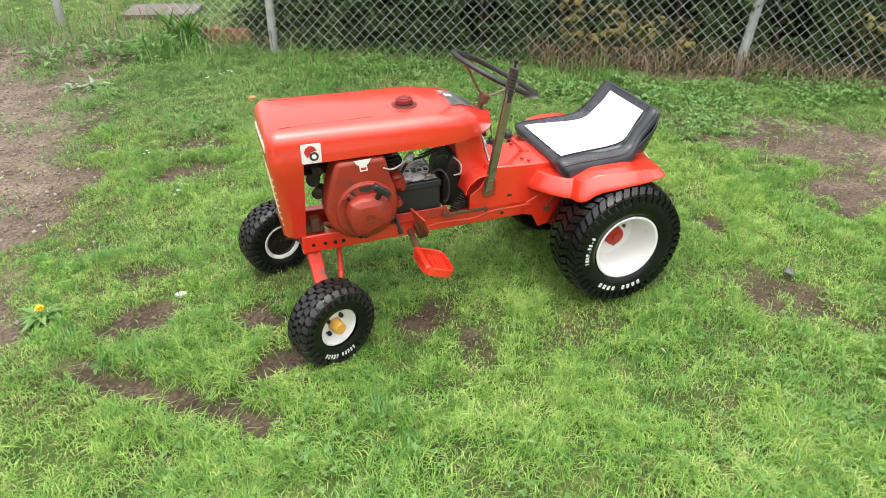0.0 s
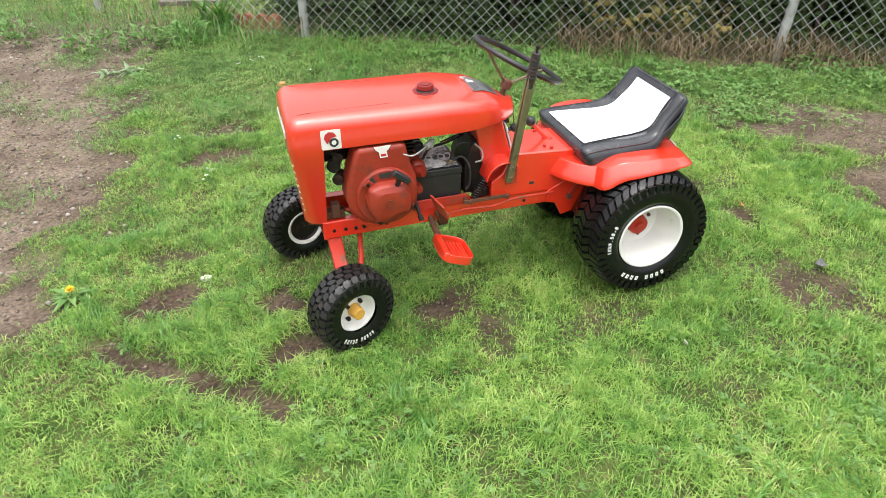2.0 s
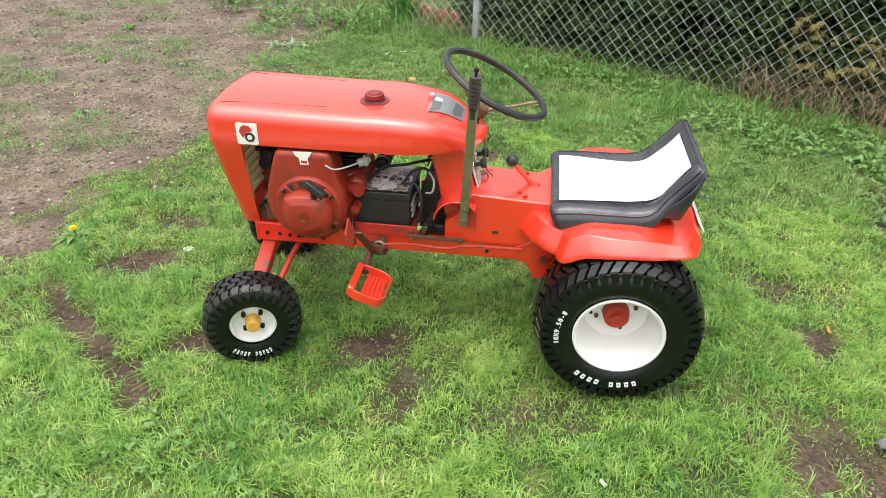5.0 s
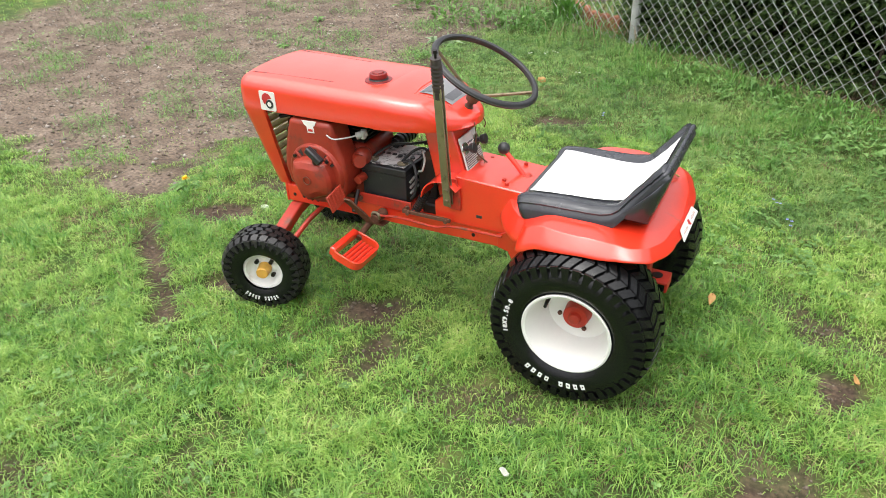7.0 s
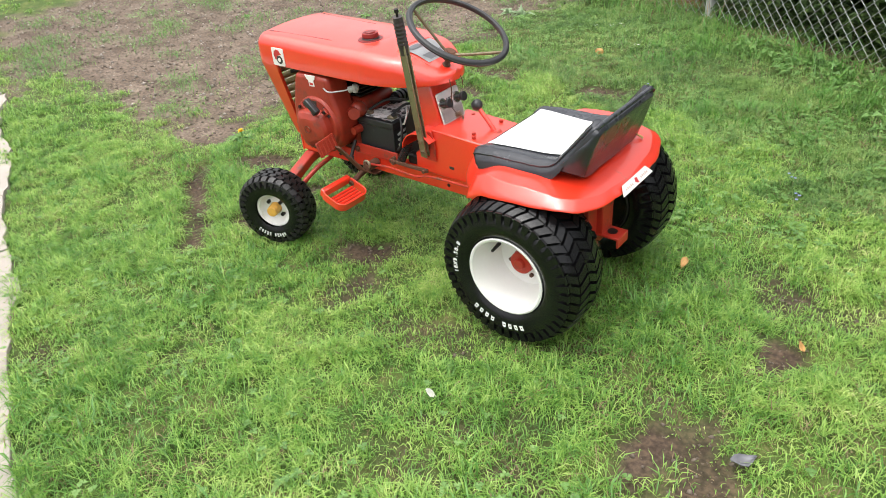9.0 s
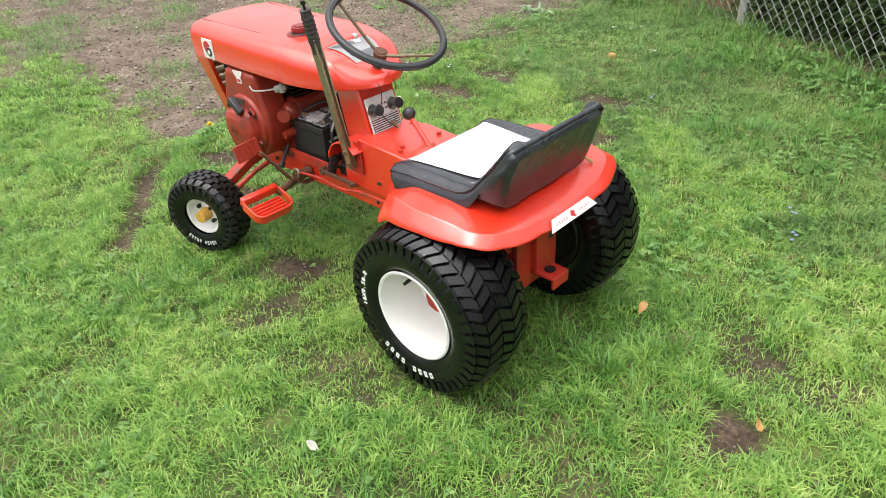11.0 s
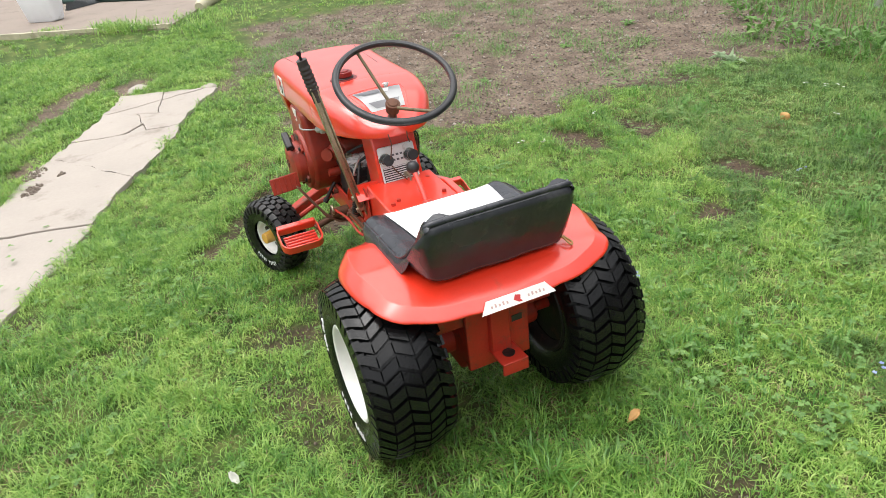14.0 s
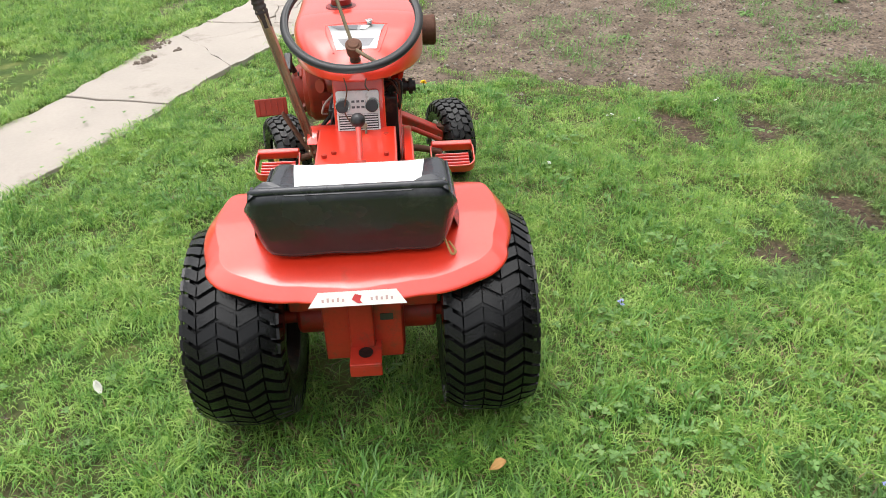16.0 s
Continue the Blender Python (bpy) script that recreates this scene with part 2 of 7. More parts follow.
GRASS = leaf_surface("grass_blades", [(0.0, (0.036, 0.115, 0.018)), (0.3, (0.122, 0.28, 0.044)), (0.6, (0.272, 0.45, 0.088)), (0.85, (0.445, 0.57, 0.165)), (1.0, (0.64, 0.59, 0.33))], 0.42, 0.36, 1.7)
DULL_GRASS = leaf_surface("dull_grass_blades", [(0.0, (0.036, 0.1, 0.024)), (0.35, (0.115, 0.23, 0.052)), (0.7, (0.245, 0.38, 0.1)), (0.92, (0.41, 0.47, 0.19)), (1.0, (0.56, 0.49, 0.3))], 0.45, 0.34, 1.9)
COARSE = leaf_surface("coarse_grass_blades", [(0.0, (0.06, 0.17, 0.028)), (0.5, (0.11, 0.27, 0.045)), (1.0, (0.2, 0.39, 0.075))], 0.38, 0.35, 2.0)
WEED = leaf_surface("weed_leaves", [(0.0, (0.07, 0.16, 0.035)), (0.6, (0.15, 0.29, 0.07)), (1.0, (0.27, 0.41, 0.14))], 0.5, 0.3)
SILVER = leaf_surface("pale_weed_leaves", [(0.0, (0.2, 0.3, 0.15)), (1.0, (0.36, 0.45, 0.28))], 0.6, 0.25)
HEDGE = leaf_surface("hedge_leaves", [(0.0, (0.02, 0.04, 0.012)), (0.5, (0.06, 0.11, 0.03)), (0.8, (0.17, 0.26, 0.07)), (1.0, (0.28, 0.34, 0.11))], 0.45, 0.2, 2.0)
DRY = leaf_surface("dry_grass", [(0.0, (0.1, 0.07, 0.04)), (0.5, (0.22, 0.16, 0.09)), (1.0, (0.42, 0.33, 0.2))], 0.8, 0.25)
AUTUMN = leaf_surface("yellowing_leaves", [(0.0, (0.16, 0.17, 0.05)), (0.5, (0.3, 0.26, 0.08)), (1.0, (0.42, 0.22, 0.09))], 0.55, 0.35)

# ---- building helpers ----


def vnoise(x, y, seed=0):
    """Smooth value noise in 0..1 on arrays."""
    xi, yi = np.floor(x).astype(np.int64), np.floor(y).astype(np.int64)
    fx, fy = x - xi, y - yi
    fx, fy = fx * fx * (3 - 2 * fx), fy * fy * (3 - 2 * fy)

    def h(a, b):
        n = (a * 374761393 + b * 668265263 + seed * 1442695041) & 0x7FFFFFFF
        n = ((n ^ (n >> 13)) * 1274126177) & 0x7FFFFFFF
        return ((n ^ (n >> 16)) & 0xFFFF) / 65535.0

    return (h(xi, yi) * (1 - fx) + h(xi + 1, yi) * fx) * (1 - fy) + (h(xi, yi + 1) * (1 - fx) + h(xi + 1, yi + 1) * fx) * fy


def fnoise(x, y, seed=0):
    return 0.55 * vnoise(x, y, seed) + 0.3 * vnoise(x * 2.1, y * 2.1, seed + 7) + 0.15 * vnoise(x * 4.3, y * 4.3, seed + 13)


def mesh_of(bm, name, material, sharp=35):
    me = bpy.data.meshes.new(name)
    bmesh.ops.recalc_face_normals(bm, faces=bm.faces)
    bm.to_mesh(me)
    bm.free()
    me.materials.append(material)
    me.shade_smooth()
    me.set_sharp_from_angle(angle=radians(sharp))
    return me


def part(name, bm, material, parent, label="", bevel=0.0, solid=0.0, seg=2, sharp=35, even=False):
    """Link a bmesh as one mesh object under a thing or a part."""
    ob = new(name, mesh_of(bm, name, material, sharp))
    ob.parent = parent
    if solid:
        so = ob.modifiers.new("thickness", "SOLIDIFY")
        so.thickness, so.offset = solid, -1
    if bevel:
        be = ob.modifiers.new("bevel", "BEVEL")
        be.width, be.segments, be.limit_method, be.angle_limit = bevel, seg, "ANGLE", radians(38)
    if even:
        wn_mod = ob.modifiers.new("even_shading", "WEIGHTED_NORMAL")
        wn_mod.weight, wn_mod.keep_sharp = 100, True
    if label:
        tagged(ob, label)
    return ob


def thing(name, at, label, category, group="", kind=""):
    e = new(name)
    e.location = at
    e.empty_display_size = 0.05
    return tagged(e, label, category, group, kind)


def box(bm, x0, x1, y0, y1, z0, z1, m=None):
    v = [bm.verts.new((x, y, z)) for x in (x0, x1) for y in (y0, y1) for z in (z0, z1)]
    for f in ((0, 1, 3, 2), (4, 6, 7, 5), (0, 4, 5, 1), (2, 3, 7, 6), (0, 2, 6, 4), (1, 5, 7, 3)):
        bm.faces.new([v[i] for i in f])
    if m is not None:
        bmesh.ops.transform(bm, matrix=m, verts=v)
    return v


def rings(bm, loops, closed=True, cap=True):
    """Skin a row of equal loops of points."""
    rows = [[bm.verts.new(p) for p in loop] for loop in loops]
    n = len(rows[0])
    for a, b in zip(rows, rows[1:]):
        for i in range(n if closed else n - 1):
            j = (i + 1) % n
            bm.faces.new((a[i], a[j], b[j], b[i]))
    if cap and closed:
        bm.faces.new(rows[0][::-1])
        bm.faces.new(rows[-1])
    return rows


def basis(d):
    d = Vector(d).normalized()
    u = d.orthogonal().normalized()
    return u, d.cross(u)


def cyl(bm, p0, p1, r0, r1=None, seg=24, cap=True):
    r1 = r0 if r1 is None else r1
    p0, p1 = Vector(p0), Vector(p1)
    u, w = basis(p1 - p0)
    rings(bm, [[p + r * (math.cos(a) * u + math.sin(a) * w) for a in [2 * math.pi * k / seg for k in range(seg)]] for p, r in ((p0, r0), (p1, r1))], cap=cap)


def tube(bm, pts, r, seg=10, loop=False):
    pts = [Vector(p) for p in pts]
    n = len(pts)
    u = None
    loops = []
    for i, p in enumerate(pts):
        d = (pts[(i + 1) % n] - pts[i - 1]) if loop else (pts[min(i + 1, n - 1)] - pts[max(i - 1, 0)])
        d.normalize()
        u = d.orthogonal().normalized() if u is None else (u - d * u.dot(d)).normalized()
        w = d.cross(u)
        rr = r[i] if isinstance(r, (list, tuple)) else r
        loops.append([p + rr * (math.cos(a) * u + math.sin(a) * w) for a in [2 * math.pi * k / seg for k in range(seg)]])
    if loop:
        loops.append(loops[0])
    rings(bm, loops, cap=not loop)
    if loop:
        bmesh.ops.remove_doubles(bm, verts=bm.verts, dist=1e-5)


def lathe(bm, profile, seg=64, closed=False):
    """Profile of (y, r) turned about the y axis."""
    loops = [[(r * math.cos(a), y, r * math.sin(a)) for a in [2 * math.pi * k / seg for k in range(seg)]] for y, r in profile]
    if closed:
        loops.append(loops[0])
    rings(bm, loops, cap=False)
    bmesh.ops.remove_doubles(bm, verts=bm.verts, dist=1e-6)


def prism(bm, poly, axis, lo, hi):
    """A polygon of two coordinates pushed along the third axis."""
    def put(a, b, h):
        return {"x": (h, a, b), "y": (a, h, b), "z": (a, b, h)}[axis]
    rings(bm, [[put(a, b, lo) for a, b in poly], [put(a, b, hi) for a, b in poly]])


def arc(cx, cy, r, a0, a1, n=8):
    return [(cx + r * math.cos(radians(a0 + (a1 - a0) * k / n)), cy + r * math.sin(radians(a0 + (a1 - a0) * k / n))) for k in range(n + 1)]


def round_rect(x0, x1, y0, y1, r, n=5):
    return arc(x1 - r, y1 - r, r, 0, 90, n) + arc(x0 + r, y1 - r, r, 90, 180, n) + arc(x0 + r, y0 + r, r, 180, 270, n) + arc(x1 - r, y0 + r, r, 270, 360, n)


def smooth(a, b, x):
    t = min(1.0, max(0.0, (x - a) / (b - a)))
    return t * t * (3 - 2 * t)


def curve(pts, n=6):
    """Catmull-Rom through points."""
    pts = [Vector(p) for p in pts]
    pts = [pts[0] * 2 - pts[1]] + pts + [pts[-1] * 2 - pts[-2]]
    out = []
    for i in range(1, len(pts) - 2):
        a, b, c, d = pts[i - 1:i + 3]
        for k in range(n):
            t = k / n
            out.append(0.5 * (2 * b + (c - a) * t + (2 * a - 5 * b + 4 * c - d) * t * t + (3 * b - a - 3 * c + d) * t ** 3))
    return out + [pts[-2]]


def soup(name, verts, faces, material, label, category, smooth_it=False):
    """Countless small pieces as one object of kind stuff."""
    me = bpy.data.meshes.new(name)
    me.from_pydata(verts, [], faces)
    me.materials.append(material)
    if smooth_it:
        me.shade_smooth()
    return tagged(new(name, me), label, category, kind="stuff")


# ---- ground ----
SOIL = -0.022
rng = np.random.default_rng(4)
# bare places in the lawn: x, y, half length, half width, turn in degrees, bareness
# the dug strip before the front wheel
TRENCH = [(-0.37, 1.87, 0.09, 0.045, -50, 1.1), (-0.27, 1.77, 0.14, 0.05, -45, 1.2), (-0.14, 1.67, 0.14, 0.045, -35, 1.2), (0.02, 1.56, 0.11, 0.05, -40, 1.2),
          (-0.25, 2.09, 0.12, 0.07, 20, 0.9), (-0.22, 2.36, 0.1, 0.05, -20, 0.8), (-0.4, 2.62, 0.1, 0.06, 0, 0.75)]
# worn soil beside the path
PATHSIDE = [(-2.75, 0.98, 0.5, 0.09, -23, 1.0), (-2.85, 1.4, 0.25, 0.12, -23, 0.9), (-1.45, 0.79, 0.2, 0.045, -23, 0.9), (-2.35, 1.98, 0.2, 0.08, -23, 0.8)]
# scuffed soil towards the fence
FENCESIDE = [(2.97, 2.43, 0.58, 0.32, -35, 1.05), (2.62, 2.02, 0.22, 0.16, 0, 0.9), (3.2, 2.1, 0.3, 0.2, -30, 0.8), (1.15, 3.98, 0.09, 0.06, 0, 0.7), (0.0, 3.48, 0.14, 0.09, 0, 1.0),
             (-0.05, 3.16, 0.16, 0.09, 20, 0.95), (0.62, 3.47, 0.12, 0.07, 10, 1.0), (0.82, 3.12, 0.09, 0.06, 0, 0.85), (0.44, 3.0, 0.1, 0.05, 0, 0.55),
             (0.1, 2.9, 0.12, 0.08, 0, 0.5), (-0.2, 2.75, 0.14, 0.1, 0, 0.5), (3.5, 3.42, 2.3, 0.17, -28, 0.9)]
# bare places under and beside the tractor
UNDERSIDE = [(0.61, 1.82, 0.09, 0.06, 20, 1), (0.72, 1.64, 0.05, 0.08, 0, 0.8), (1.03, 1.6, 0.12, 0.05, 30, 0.6), (1.84, 1.55, 0.1, 0.14, 40, 0.82),
             (1.73, 1.56, 0.06, 0.12, 10, 0.9), (1.85, 2.0, 0.07, 0.05, 60, 0.9), (1.8, 2.27, 0.08, 0.08, 0, 0.75), (1.62, 1.16, 0.1, 0.09, 0, 0.55),
             (1.31, 1.2, 0.08, 0.06, 0, 0.5)]
# bare places behind the tractor and in the near lawn
REARSIDE = [(0.21, 0.92, 0.06, 0.05, 0, 0.7), (1.86, 1.38, 0.09, 0.06, -50, 0.8), (0.15, 1.73, 0.1, 0.06, 0, 0.95), (0.13, 1.97, 0.08, 0.06, 0, 0.95),
            (1.46, 1.74, 0.09, 0.06, 0, 0.5), (1.3, 1.35, 0.09, 0.06, 0, 0.6), (1.75, 2.3, 0.07, 0.05, 0, 0.6), (1.95, 2.23, 0.1, 0.06, 30, 0.6),
            (1.36, 1.95, 0.08, 0.06, 0, 0.5), (1.92, 1.29, 0.07, 0.06, 0, 0.7), (1.07, 1.59, 0.1, 0.05, 20, 0.6), (1.42, 1.45, 0.09, 0.06, 0, 0.4), (-0.22, 1.47, 0.08, 0.05, 0, 0.4),
            (1.71, 1.7, 0.07, 0.05, 0, 0.55), (0.53, 1.13, 0.05, 0.04, 0, 0.5), (-0.48, 3.59, 0.12, 0.08, 0, 0.8), (1.52, 1.31, 0.06, 0.05, 0, 0.6)]
BARE = TRENCH + PATHSIDE + FENCESIDE + UNDERSIDE + REARSIDE
# the worn field: a rough quadrilateral given by lines n.(p - p0) < 0
FIELD = [(-0.55, 2.9, 1.0, -0.06), (-1.6, 2.08, -0.12, -1.0), (-4.4, 3.6, -1.0, 0.0), (-2.0, 6.3, 0.25, 1.0)]


def bareness(x, y):
    w = 0.5 * (fnoise(x * 3.1, y * 3.1, 3) - 0.5) + 0.42 * (fnoise(x * 1.3, y * 1.3, 5) - 0.5)
    d = np.full(x.shape, -9.0)
    for px, py, nx, ny in FIELD:
        d = np.maximum(d, (x - px) * nx + (y - py) * ny)
    out = np.clip(0.5 - (d + w) / 0.3 + 1.7 * (fnoise(x * 7, y * 7, 9) - 0.5), 0, 1) * np.clip(2.2 - (d + w) / 0.2, 0, 1)
    ragged = 1.9 * (fnoise(x * 17, y * 17, 21) - 0.5)
    for cx, cy, a, b, turn, k in BARE:
        c, s = math.cos(radians(turn)), math.sin(radians(turn))
        u, v = ((x - cx) * c + (y - cy) * s) / a, (-(x - cx) * s + (y - cy) * c) / b
        e = np.sqrt(u * u + v * v) + ragged
        out = np.maximum(out, min(1.12, k * 1.12) * np.clip(1.85 - 1.08 * e, 0, 1))
    return np.clip(out, 0, 1)


def ground_z(x, y):
    bare = bareness(x, y)
    return SOIL + 0.02 * (fnoise(x * 0.9, y * 0.9, 31) - 0.5) + (0.008 + 0.008 * bare) * (fnoise(x * 9, y * 9, 33) - 0.5) - 0.006 * bare


def ground_sheet():
    xs = np.concatenate([[-400, -120, -50, -25, -14, -9], np.arange(-6.5, 5.51, 0.04), [8, 14, 25, 50, 120, 400]])
    ys = np.concatenate([[-400, -120, -50, -20, -8, -3], np.arange(-0.6, 8.01, 0.04), [10, 14, 25, 50, 120, 400]])
    X, Y = np.meshgrid(xs, ys)
    Z = ground_z(X, Y)
    nx = len(xs)
    idx = np.arange(X.size).reshape(X.shape)
    quads = np.stack([idx[:-1, :-1], idx[:-1, 1:], idx[1:, 1:], idx[1:, :-1]], -1).reshape(-1, 4)
    me = bpy.data.meshes.new("ground")
    me.from_pydata(np.stack([X, Y, Z], -1).reshape(-1, 3).tolist(), [], quads.tolist())
    at = me.attributes.new("bare", "FLOAT", "POINT")
    at.data.foreach_set("value", bareness(X, Y).astype(np.float32).ravel())
    field = np.full(X.shape, -9.0)
    for px, py, ux, uy in FIELD:
        field = np.maximum(field, (X - px) * ux + (Y - py) * uy)
    at = me.attributes.new("damp", "FLOAT", "POINT")
    at.data.foreach_set("value", (np.clip(field / 0.4 + 0.5, 0, 1) * np.clip(2.6 - np.abs(X - 0.6), 0.25, 1)).astype(np.float32).ravel())
    me.shade_smooth()
    m = bpy.data.materials.new("soil_and_shaded_turf")
    m.use_nodes = True
    t = m.node_tree
    b = t.nodes["Principled BSDF"]
    co = t.nodes.new("ShaderNodeTexCoord")

    def nz(scale, detail=6):
        n = t.nodes.new("ShaderNodeTexNoise")
        n.inputs["Scale"].default_value, n.inputs["Detail"].default_value = scale, detail
        t.links.new(co.outputs["Object"], n.inputs["Vector"])
        return n

    def ramp(node, stops):
        r = t.nodes.new("ShaderNodeValToRGB")
        while len(r.color_ramp.elements) < len(stops):
            r.color_ramp.elements.new(0.5)
        for e, (p, c) in zip(r.color_ramp.elements, stops):
            e.position, e.color = p, (*c, 1)
        t.links.new(node.outputs["Fac"], r.inputs["Fac"])
        return r

    soil = ramp(nz(7, 12), [(0.32, (0.095, 0.072, 0.055)), (0.5, (0.145, 0.113, 0.088)), (0.68, (0.2, 0.16, 0.128))])
    crumbs = ramp(nz(75, 10), [(0.34, (0.5, 0.48, 0.47)), (0.5, (0.92, 0.9, 0.88)), (0.68, (1.45, 1.38, 1.3))])
    grainy = t.nodes.new("ShaderNodeMix")
    grainy.data_type, grainy.blend_type, grainy.clamp_result = "RGBA", "MULTIPLY", False
    grainy.inputs["Factor"].default_value = 1.0
    t.links.new(soil.outputs["Color"], grainy.inputs["A"])
    t.links.new(crumbs.outputs["Color"], grainy.inputs["B"])
    # turf colour darkened so gaps between blades read as shaded grass
    turf = ramp(nz(9, 8), [(0.3, (0.03, 0.058, 0.012)), (0.5, (0.062, 0.1, 0.022)), (0.7, (0.13, 0.15, 0.045))])
    mix = t.nodes.new("ShaderNodeMix")
    mix.data_type = "RGBA"
    attr = t.nodes.new("ShaderNodeAttribute")
    attr.attribute_name = "bare"
    t.links.new(attr.outputs["Fac"], mix.inputs["Factor"])
    t.links.new(turf.outputs["Color"], mix.inputs["A"])
    damp = t.nodes.new("ShaderNodeAttribute")
    damp.attribute_name = "damp"
    wet = t.nodes.new("ShaderNodeMix")
    wet.data_type, wet.blend_type = "RGBA", "MULTIPLY"
    wet.inputs["B"].default_value = (0.5, 0.45, 0.41, 1)
    t.links.new(damp.outputs["Fac"], wet.inputs["Factor"])
    t.links.new(grainy.outputs["Result"], wet.inputs["A"])
    t.links.new(wet.outputs["Result"], mix.inputs["B"])
    t.links.new(mix.outputs["Result"], b.inputs["Base Color"])
    b.inputs["Roughness"].default_value = 0.95
    b.inputs["Specular IOR Level"].default_value = 0.25
    bp = t.nodes.new("ShaderNodeBump")
    bp.inputs["Strength"].default_value, bp.inputs["Distance"].default_value = 1.0, 0.012
    t.links.new(nz(48, 10).outputs["Fac"], bp.inputs["Height"])
    t.links.new(bp.outputs["Normal"], b.inputs["Normal"])
    me.materials.append(m)
    return tagged(new("ground", me), "worn lawn soil with bare brown patches", "ground", kind="structure")


ground_sheet()

# ---- the tractor: x runs to its rear, y to its right-hand side, z up ----
TX, TY, TZ = 0.8, 2.0, -0.02
tractor = thing("garden_tractor", (TX, TY, TZ), "small vintage red garden tractor with white wheels parked on grass", "tractor")
HOME = Matrix.Translation((-TX, 0, -TZ))


def tp(name, bm, material, parent=None, label="", **kw):
    """A part of the tractor, given in its own long coordinates."""
    bmesh.ops.transform(bm, matrix=HOME, verts=bm.verts)
    return part(name, bm, material, parent or tractor, label, **kw)


HOOD_W, HOOD_B = 0.157, 0.553


def hood_half(x):
    if x < 0.6:
        return HOOD_W
    return HOOD_W * math.sqrt(max(0.0004, 1 - ((x - 0.6) / 0.29) ** 2.5))


def hood_top(x):
    return 0.651 - 0.006 * smooth(0.2, 0.6, x) - 0.012 * smooth(0.64, 0.78, x) - 0.055 * smooth(0.76, 0.9, x)


def upper_line(w, top, low, r=0.036):
    """From the lower left edge over the crown to the lower right edge."""
    edge = top - 0.007
    r = min(r, w * 0.85, (edge - low) * 0.8)
    left = [(-w, low), (-w, (low + edge - r) / 2), (-w, edge - r)]
    left += [(-w + r - r * math.cos(a), edge - r + r * math.sin(a)) for a in [radians(18 * k) for k in range(1, 5)]]
    left += [(-(w - r), edge)]
    left += [(-(w - r) * k, edge + (top - edge) * (1 - k * k)) for k in (0.75, 0.5, 0.25)]
    return left + [(0, top)] + [(-y, z) for y, z in reversed(left)]


